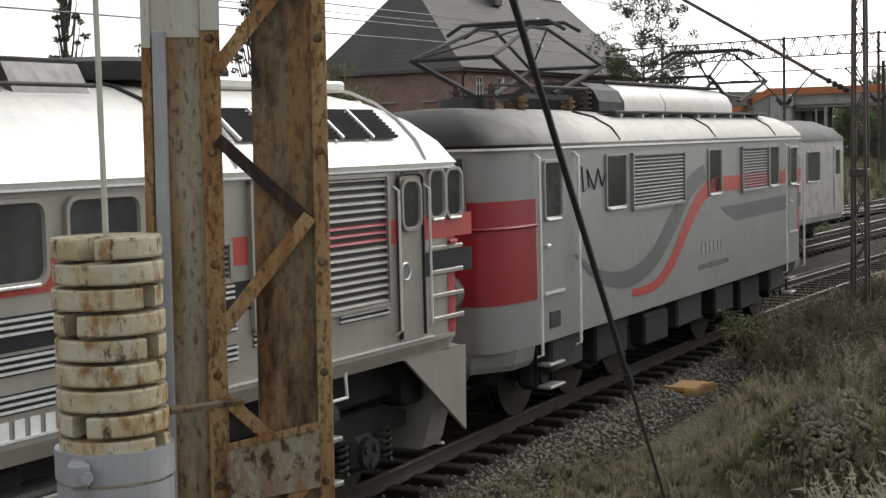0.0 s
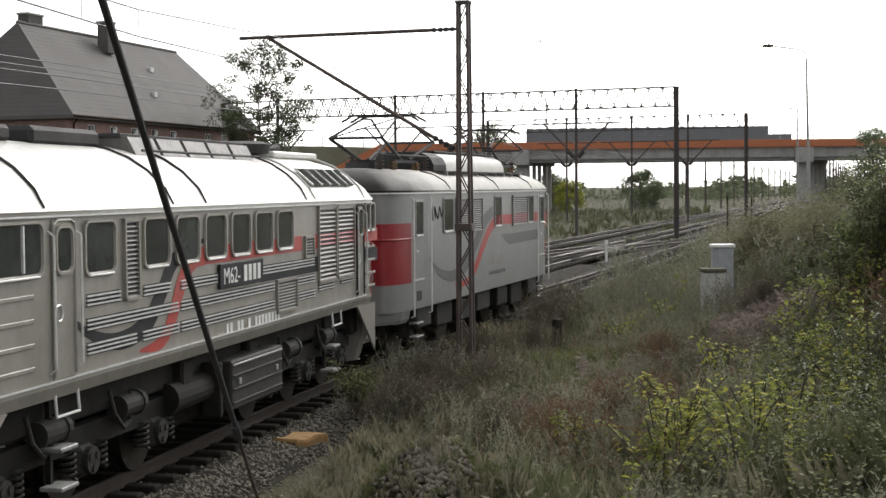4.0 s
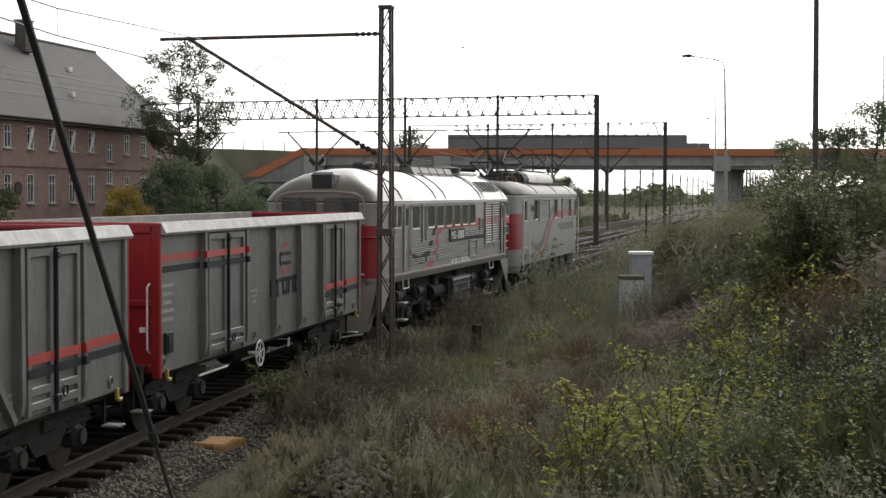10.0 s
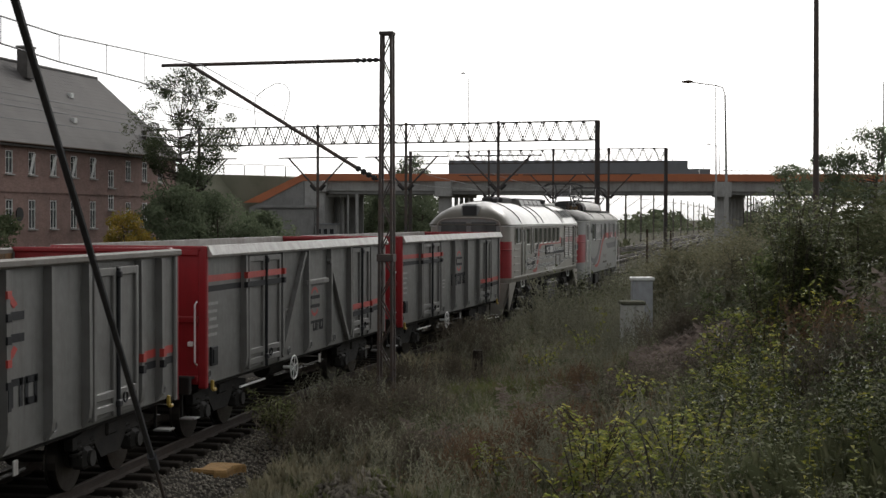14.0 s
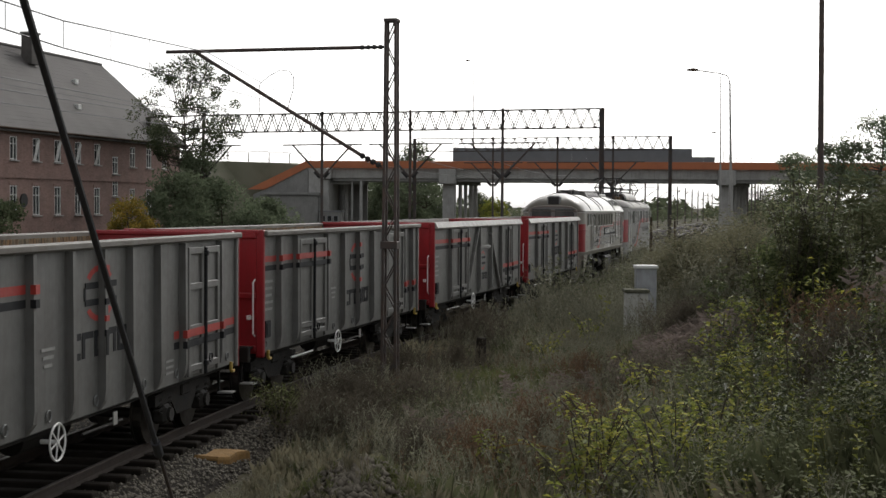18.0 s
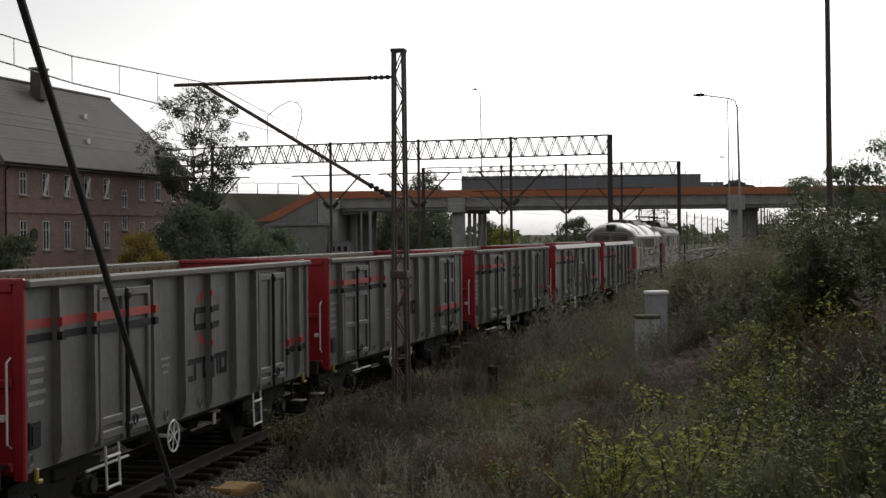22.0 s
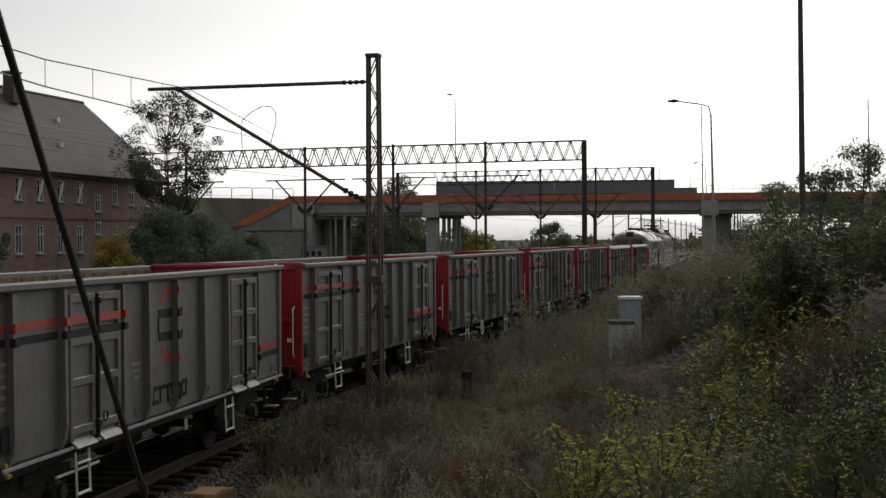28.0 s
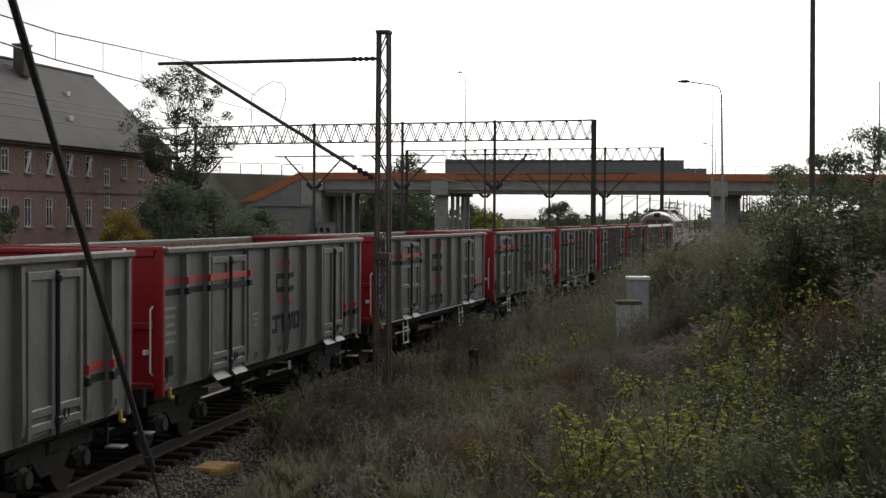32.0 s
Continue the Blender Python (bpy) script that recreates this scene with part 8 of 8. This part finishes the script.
for x, y, hgt, rx, seed in ((8.4, 51.5, 3.2, 1.2, 36), (9.6, 52.5, 3.1, 1.4, 37), (10.9, 54.5, 3.3, 1.6, 38), (8.2, 46.0, 2.2, 1.0, 39), (12.3, 39.0, 3.1, 1.8, 35), (9.0, 58.0, 3.0, 1.2, 34)):
    plant("bush", "loose grey green bush beside the track bed", "bush", x, y, hgt, rx, 1700, 0.05, WEED_OLIVE, seed, 34, 0.05, group=G1, shoots=110, rc=0.25)
plant("bush", "small green sapling with a leaning top", "bush", 4.9, 45.0, 1.7, 0.35, 130, 0.06, LEAF_YELLOW, 30, 10, 0.1, thick=0.012, group=G1, rc=0.4)
G2 = "yellowing shrubs"
for i, (x, y, hgt, r, n) in enumerate(((2.2, 19.9, 1.0, 0.62, 650), (2.9, 18.2, 1.05, 0.6, 650), (2.0, 18.9, 0.8, 0.45, 300), (3.5, 18.9, 1.0, 0.5, 380), (0.7, 20.2, 0.6, 0.22, 120), (5.4, 28.5, 1.5, 0.75, 420), (6.1, 27.6, 1.3, 0.5, 240),
                                           (6.6, 25.8, 1.9, 0.45, 170), (2.6, 36.5, 1.1, 0.5, 130), (4.0, 40.2, 1.2, 0.5, 120), (4.4, 19.6, 1.0, 0.5, 240), (4.6, 24.6, 1.2, 0.5, 150), (3.3, 25.2, 0.9, 0.4, 120), (1.6, 16.6, 1.2, 0.6, 420), (2.4, 16.2, 1.0, 0.5, 300), (5.2, 22.0, 1.3, 0.6, 260), (6.6, 29.2, 1.7, 0.7, 260))):
    leafy_shrub("small shrub with yellowing green leaves", x, y, hgt + 0.25, r * 1.25, max(5, n // 40), 34, 0.085 if y < 24 else 0.1, LEAF_YELLOW, 40 + i, G2)
leafy_shrub("green leafy creeper clump beside the ballast", -2.9, 26.0, 1.15, 0.6, 26, 70, 0.055, GRASS, 54)
plant("tree", "slender sparse tree with airy crown near the house", "tree", -20.9, 119.0, 16.4, 4.8, 17000, 0.1, LEAF_TREE, 60, 95, 0.48, rc=0.17, thick=0.17, group="trees along the line")
G3 = "trees along the line"
for i, (az, r, hgt, rx, n, sz, mt, low) in enumerate((
        (-10.4, 112, 6.9, 3.4, 5500, 0.25, LEAF_GREY, 0.05), (-8.6, 116, 6.0, 3.8, 5500, 0.25, LEAF_GREY, 0.05), (-7.0, 122, 4.8, 3.2, 4000, 0.25, LEAF_GREY, 0.05), (-9.6, 118, 8.4, 2.6, 3000, 0.22, LEAF_GREY, 0.2),
        (-12.1, 97, 4.7, 1.7, 2200, 0.17, LEAF_AUTUMN, 0.1), (-16.9, 92, 4.6, 2.2, 2000, 0.2, LEAF_TREE, 0.05), (-22.0, 92, 9.3, 3.4, 3000, 0.24, WEED_GREEN, 0.15),
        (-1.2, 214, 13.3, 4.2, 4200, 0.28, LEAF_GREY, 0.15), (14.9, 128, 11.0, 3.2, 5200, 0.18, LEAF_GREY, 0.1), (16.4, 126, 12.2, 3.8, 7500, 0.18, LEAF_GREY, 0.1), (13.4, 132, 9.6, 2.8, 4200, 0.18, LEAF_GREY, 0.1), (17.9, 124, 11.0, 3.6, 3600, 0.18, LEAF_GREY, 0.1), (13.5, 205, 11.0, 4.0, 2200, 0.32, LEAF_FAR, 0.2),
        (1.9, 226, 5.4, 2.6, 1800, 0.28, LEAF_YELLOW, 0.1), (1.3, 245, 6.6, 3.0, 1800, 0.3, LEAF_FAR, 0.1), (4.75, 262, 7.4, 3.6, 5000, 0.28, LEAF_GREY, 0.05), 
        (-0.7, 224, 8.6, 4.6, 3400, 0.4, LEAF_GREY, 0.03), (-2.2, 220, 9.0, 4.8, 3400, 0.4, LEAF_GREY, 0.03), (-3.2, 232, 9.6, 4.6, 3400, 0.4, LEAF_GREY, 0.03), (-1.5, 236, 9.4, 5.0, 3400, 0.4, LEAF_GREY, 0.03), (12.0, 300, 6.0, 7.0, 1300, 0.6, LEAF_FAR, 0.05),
        (-29.5, 98, 11.0, 4.2, 2400, 0.3, LEAF_TREE, 0.3))):
    p = (r * math.sin(radians(az)), r * math.cos(radians(az)))
    autumn = mt in (LEAF_AUTUMN, LEAF_YELLOW)
    plant("tree" if hgt > 5 else "bush", "small yellow autumn tree by the line" if autumn else ("leafy green tree with an uneven crown" if hgt > 5 else "rounded dull green bush beside the line"),
          "tree" if hgt > 5 else "bush", p[0], p[1], hgt, rx, int(n * 2.4), sz * 0.6, mt, 70 + i, 46, low, group=G3, z=-0.5, rc=0.36)
for i, (az, r, hgt) in enumerate(((-31.9, 88, 16.5), (-25.2, 96, 15.5))):
    plant("larch", "tall thin larch with drooping sparse branches", "tree", r * math.sin(radians(az)), r * math.cos(radians(az)), hgt, 2.6, 4200, 0.12, LEAF_TREE, 95 + i, 90, 0.22, "cone", group=G3, z=-0.5, rc=0.17)


def far_woods():
    rng = np.random.default_rng(31)
    n = 260
    az = np.radians(rng.uniform(-45, 40, n))
    r = rng.uniform(430, 700, n)
    c = np.stack([r * np.sin(az), r * np.cos(az), rng.uniform(-1, 3.2, n)], -1)
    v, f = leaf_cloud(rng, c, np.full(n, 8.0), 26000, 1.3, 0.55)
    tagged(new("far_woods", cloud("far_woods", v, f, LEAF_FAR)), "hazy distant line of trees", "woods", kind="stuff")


far_woods()


# ---- the rusty mast beside the viewer, with its tension weights and guy rope ----
def build_near_mast():
    az, r = radians(-26.5), 4.4
    p = Vector((r * math.sin(az), r * math.cos(az), 0))
    # local x across the view, local y away
    m = Matrix.Translation(p) @ Matrix.Rotation(-az, 4, "Z") @ Matrix.Translation((0, 0, 3.45)) @ Matrix.Rotation(0.011, 4, "Y") @ Matrix.Translation((0, 0, -3.45))
    g = thing("lattice_mast", "rusty grey riveted channel steel mast with lattice bracing", "mast", m)
    lo, top, coat = float(ground_z(p.x, p.y)) - 0.1, 8.6, 4.063
    mid, tall = (lo + top) / 2, top - lo
    for x0, x1, left in ((-0.262, -0.038, True), (0.055, 0.272, False)):
        k = 0.004
        # channel: web towards the viewer, two flanges folded back
        prof = [(x0, 0.11), (x0, -0.006), (x1, -0.006), (x1, 0.11), (x1 - 0.012, 0.11), (x1 - 0.012, 0.006), (x0 + 0.012, 0.006), (x0 + 0.012, 0.11)]
        ch = part("channel", Shape().prism(prof, 2, lo, top), RUST_GREY if left else RUST, g, "flaking grey paint over rust" if left else "dark rusty channel with black streaks")
        w = 0.058 if left else 0.046
        part("edge_strip", Shape().box((x1 - w / 2 + 0.002, -0.012, mid), (w, 0.012, tall), 0.003), RUST_EDGE, ch, "tan rusted edge strip")
        if left:
            part("edge_strip", Shape().box((x0 + 0.014, -0.011, mid), (0.028, 0.01, tall), 0.003), RUST_EDGE, ch)
            part("paint_coat", Shape().box(((x0 + x1) / 2 - 0.02, -0.0085, (coat + top) / 2), (x1 - x0 - 0.06, 0.005, top - coat), 0.001), PALE_COAT, ch, "pale newer paint on the upper mast")
            part("paint_coat", Shape().box((x1 - w / 2 + 0.002, -0.0205, (coat + 0.02 + top) / 2), (w - 0.004, 0.005, top - coat - 0.02), 0.001), PALE_COAT, ch)
            part("paint_coat", Shape().box((x0 + 0.014, -0.018, (coat - 0.03 + top) / 2), (0.026, 0.004, top - coat + 0.03), 0.001), PALE_COAT, ch)
    part("cable_duct", Shape().box((-0.211, -0.016, (lo + coat + 0.02) / 2), (0.04, 0.022, coat + 0.02 - lo), 0.006), CLAMP, g, "pale grey cable duct")

    def flat(a, b, mat, w=0.045):
        part("lattice_flat", Shape().bar(a, b, w, 0.012, up=(0, 1, 0)), mat, g)

    for k in range(-2, 6):
        z = 3.518 + k * 0.762
        flat((-0.05, -0.024, z + 0.25), (0.215, -0.024, z), DARK_FLAT if k >= 0 else RUST_EDGE, 0.038)
        flat((0.215, -0.038, z + 0.02), (-0.05, -0.036, z - 0.31), RUST_EDGE, 0.042)
    part("batten_plate", Shape().add([(x, y, z) for y in (-0.056, -0.044) for x, z in ((-0.045, 2.69), (0.228, 2.73), (0.228, 2.918), (-0.045, 2.862))],
                                     [(0, 1, 2, 3), (7, 6, 5, 4), (0, 4, 5, 1), (1, 5, 6, 2), (2, 6, 7, 3), (3, 7, 4, 0)]), BATTEN, g, "riveted batten plate with flaking paint")
    part("batten_lip", Shape().bar((-0.045, -0.06, 2.862), (0.228, -0.06, 2.918), 0.008, 0.02), RUST_EDGE, g)
    rv = mesh_of("rivet", Shape().tube((0, -0.008, 0), (0, 0, 0), 0.008, 0.014, 8), RUST)
    for z in np.arange(lo + 0.2, top, 0.33):
        for x in (-0.066, 0.249):
            part("rivet", rv, None, g, at=Matrix.Translation((x, -0.018, float(z))))
    part("footing", Shape().box((0.02, 0.05, lo), (0.8, 0.7, 0.3), 0.03), CONCRETE, g)

    # the stack of slotted concrete weights hangs on a pale rope left of the mast
    az2, r2 = radians(-31.45), 4.05
    q = Vector((r2 * math.sin(az2), r2 * math.cos(az2), 0))
    wz = EYE.z + r2 * math.tan(radians(-3.08))
    wm = Matrix.Translation((q.x, q.y, wz)) @ Matrix.Rotation(-az2, 4, "Z")
    t = thing("tension_weights", "stack of round slotted concrete tension weights, rust stained", "weights", wm)
    pitch, rad = 0.0665, 0.147
    for i in range(19):
        slot = (0.9, 2.2, -0.3, 3.6, -0.25, 2.5, 0.9, 3.55, -0.25, 1.5)[i % 10] if i not in (1, 5, 6) else 2.0
        slot = {0: -1.95, 2: -0.75, 3: -2.35, 4: -0.75, 7: -2.25, 8: -0.65, 12: -1.0}.get(i, 1.2 + i)
        s = Shape()
        n = 30
        half = 0.16
        rings = []
        outline = []
        for k in range(n + 1):
            a = slot + half + (6.28318 - 2 * half) * k / n
            outline.append((math.cos(a) * rad, math.sin(a) * rad))
        d = (math.cos(slot), math.sin(slot))
        nn = (-d[1] * rad * half, d[0] * rad * half)
        outline += [(-nn[0], -nn[1]), (nn[0], nn[1])]
        h = pitch - 0.012
        for z, sc in ((0.0, 0.975), (0.006, 1.0), (h - 0.006, 1.0), (h, 0.975)):
            rings.append([(x * sc, y * sc, z) for x, y in outline])
        s.loft(rings)
        part("weight_disc", s, CONCRETE_W, t, at=Matrix.Translation((random.uniform(-0.004, 0.004), random.uniform(-0.004, 0.004), -pitch * (i + 1))))
    part("rope", Shape().tube((0, 0, -0.05), (-0.015, 0.0, 5.0), 0.008, n=8), PALE_WIRE, t, "pale tension rope")
    part("spindle", Shape().tube((0, 0, -1.4), (0, 0, -0.02), 0.02, n=8), MASTSTEEL, t)
    zc = -pitch * 9.3
    cl = part("clamp_band", Shape().tube((0, 0, zc - 0.035), (0, 0, zc + 0.045), rad + 0.012, n=32), CLAMP, t, "grey clamp band")
    part("clamp_band", Shape().tube((0, 0, zc - 0.115), (0, 0, zc - 0.045), rad + 0.008, n=32), CLAMP, t)
    part("clamp_lug", Shape().box((-0.095, -0.15, zc), (0.055, 0.07, 0.075), 0.015), CLAMP, cl)
    part("clamp_bolt", Shape().tube((-0.075, -0.19, zc), (-0.075, -0.21, zc), 0.016, n=6), CLAMP, cl)
    part("guide_arm", Shape().tube((0.15, 0.02, zc + 0.12), (0.36, 0.1, zc + 0.12), 0.012, n=6), RUST, t)
    return g


build_near_mast()


def through_bearings(az, el, x=-2.0):
    """The point at bearing az and height angle el that lies on the upright plane x."""
    y = x / math.tan(radians(az))
    return Vector((x, y, EYE.z + math.hypot(x, y) * math.tan(radians(el))))


a, b = through_bearings(-15.6, 6.2), through_bearings(-9.95, -13.0)
d = (b - a)
guy = thing("guy_rope", "dark steel guy rope from the mast to the ground", "guy rope")
j = a + d * 0.72
part("rope", Shape().tube(a - d * 0.75, j, 0.021, n=8), WIRE, guy)
part("turnbuckle", Shape().tube(j - d * 0.012, j + d * 0.02, 0.034, n=8), WIRE, guy)
part("anchor_rod", Shape().tube(j, a + d * 1.16, 0.0135, n=8), MASTSTEEL, guy)
part("anchor_block", Shape().box(a + d * 1.16 + Vector((0, 0, -0.1)), (0.5, 0.5, 0.4), 0.04), CONCRETE, guy)


# ---- small lineside things ----
def small_things():
    h = float(np.interp(23.4, LINE_S, LINE_H))
    m = Matrix.Translation((-3.5, 23.2, 0)) @ Matrix.Rotation(-h - 0.25, 4, "Z")
    t = thing("timber_block", "orange weathered timber block lying by the track", "timber", m)
    worn = [(-0.24, -0.46), (-0.05, -0.49), (0.2, -0.45), (0.26, -0.2), (0.22, 0.1), (0.25, 0.42), (0.05, 0.49), (-0.2, 0.44), (-0.26, 0.15), (-0.21, -0.15)]
    part("block", Shape().loft([[(x * q, y * q, z + 0.02 * math.sin(9 * y)) for x, y in worn] for z, q in ((-0.4, 0.96), (-0.37, 1.0), (-0.24, 1.0), (-0.2, 0.95))]), WOOD_O, t)
    # a darker plate covers the end towards the viewer
    part("end_face", Shape().box((0, -0.485, -0.305), (0.4, 0.02, 0.12), 0.005), SLEEPER, t, "dark end face of the timber")
    t = thing("concrete_plinth", "pale weathered concrete plinth with a mossy cap", "plinth", Matrix.Translation((5.42, 41.5, -0.27)))
    part("plinth", Shape().box((0, 0, 0.55), (0.62, 0.6, 2.1), 0.03), CONCRETE_L, t)
    part("cap", Shape().box((0, 0, 1.64), (0.7, 0.68, 0.1), 0.02), MOSS, t, "mossy cap slab")
    t = thing("cable_cabinet", "grey cable cabinet with a white sloping lid", "cabinet", Matrix.Translation((5.92, 43.2, -0.3)))
    part("cabinet", Shape().box((0, 0, 1.05), (0.6, 0.45, 2.4), 0.02), CLAMP, t)
    part("lid", Shape().box((0, -0.02, 2.28), (0.68, 0.55, 0.1), 0.02), WHITE, t, "white lid")
    t = thing("marker_stump", "dark old wooden marker stump among weeds", "stump", Matrix.Translation((0.95, 38.0, float(ground_z(0.95, 38.0)))))
    part("post", Shape().tube((0, 0, -0.1), (0.02, 0, 0.74), 0.15, 0.13, 9), SLEEPER, t)
    t = thing("marker_post", "small white marker post between the rails", "marker post", Matrix.Translation(straight(-2.4)(78, 0, 0)))
    part("post", Shape().box((0, 0, 0.35), (0.14, 0.1, 1.1), 0.01), WHITE, t)
    for az, r, hgt in ((8.0, 78, 3.2), (8.9, 92, 3.0)):
        t = thing("signal_post", "thin grey lineside post", "post", Matrix.Translation((r * math.sin(radians(az)), r * math.cos(radians(az)), 0)))
        part("post", Shape().tube((0, 0, -0.5), (0, 0, hgt), 0.05, n=8), STEEL_RAIL, t)
    t = thing("fallen_stick", "pale bare fallen branch lying on the weeds", "branch")
    part("stick", Shape().path([(0.72, 20.1, 0.42), (1.05, 20.0, 0.5), (1.45, 19.9, 0.47), (1.85, 19.8, 0.36), (2.2, 19.8, 0.2)], 0.012, 5), WOOD_O, t)
    part("twig", Shape().path([(1.3, 19.94, 0.48), (1.15, 19.8, 0.58), (1.0, 19.75, 0.6)], 0.006, 4), WOOD_O, t)
    # rows of masts far beyond the bridge
    for i in range(12):
        s = 215 + i * 26
        for side in (-14.5, 4.2):
            p = straight(side)(s, 0, 0)
            t = thing("far_mast", "distant slender catenary mast with a bracket", "mast", Matrix.Translation(p), "distant catenary masts")
            part("mast", Shape().box((0, 0, 4.0), (0.25, 0.25, 9.0)), GANTRY, t)
            part("bracket", Shape().bar((0, 0, 7.2), (2.8 if side < 0 else -2.8, 0, 7.3), 0.09).bar((0, 0, 5.4), (2.5 if side < 0 else -2.5, 0, 7.2), 0.09), GANTRY, t)


small_things()


def wire(name, label, pts, r=0.012, sag=0.0, droppers=None):
    """A catenary wire through points, optionally with droppers down to a second line of points."""
    t = thing(name, label, "wire", group="overhead line")
    fine = []
    for a, b in zip(pts, pts[1:]):
        a, b = Vector(a), Vector(b)
        for i in range(8):
            f = i / 8
            fine.append(a + (b - a) * f + Vector((0, 0, -sag * 4 * f * (1 - f))))
    fine.append(Vector(pts[-1]))
    part("conductor", Shape().path(fine, r, 5), WIRE, t)
    if droppers:
        for k in range(2, len(fine) - 1, 2):
            p = fine[k]
            q = min(droppers, key=lambda v: (Vector(v).xy - p.xy).length)
            z = float(np.interp(p.y, [v[1] for v in droppers], [v[2] for v in droppers]))
            if p.z - z > 0.1:
                part("dropper", Shape().tube(p, (p.x, p.y, z), 0.006, n=4), WIRE, t)
    return t


CON1 = [(-6.4, -6.0, 5.6), (-5.5, 21.2, 5.97), (-5.13, 31.6, 6.3), (-11.08, 118.0, 11.25)]
wire("contact_wire", "thin overhead contact wire above the track", CON1, 0.012)
messenger = wire("messenger_wire", "sagging messenger wire with droppers", [(-6.4, -6.0, 6.3), (-5.8, 11.0, 6.03), (-5.5, 21.2, 6.36), (-5.13, 31.6, 7.0), (-11.0, 118.0, 11.4)], 0.011, 0.0, CON1)
for x0, z0, z1, z2 in ((-12.0, 7.14, 7.8, 9.7), (-12.2, 6.84, 7.5, 9.2), (-12.4, 6.5, 7.12, 8.7), (-18.5, 7.9, 8.7, 10.0)):
    wire("feeder_wire", "thin overhead wire of the far tracks", [(x0 - 6.0, 2.0, z0 - 0.5), (x0, 40.0, z0), (x0 - 0.3, 60.0, z1), (x0 + 2.6, 117.0, z2)], 0.017)
for i in range(3):
    a = (4.0 - i * 5.2, 114.5 + i * 2.0, 7.2)
    wire("far_wire", "thin overhead wire running under the bridge", [a, (a[0] + 9.6, a[1] + 48, 7.1), (a[0] + 22, a[1] + 110, 6.6), (a[0] + 60, a[1] + 300, 6.6)], 0.02, 0.3)
part("jumper_cable", Shape().path([(-5.05, 40, 6.24), (-5.07, 40, 6.7), (-5.05, 40, 7.0), (-4.8, 40, 7.22), (-4.49, 40, 7.39), (-4.25, 40, 7.36), (-4.13, 40, 7.2), (-4.13, 40, 6.9), (-4.22, 40, 6.6), (-4.28, 40, 6.36)], 0.012, 5), WIRE, messenger, "thin looped jumper cable")


motions()
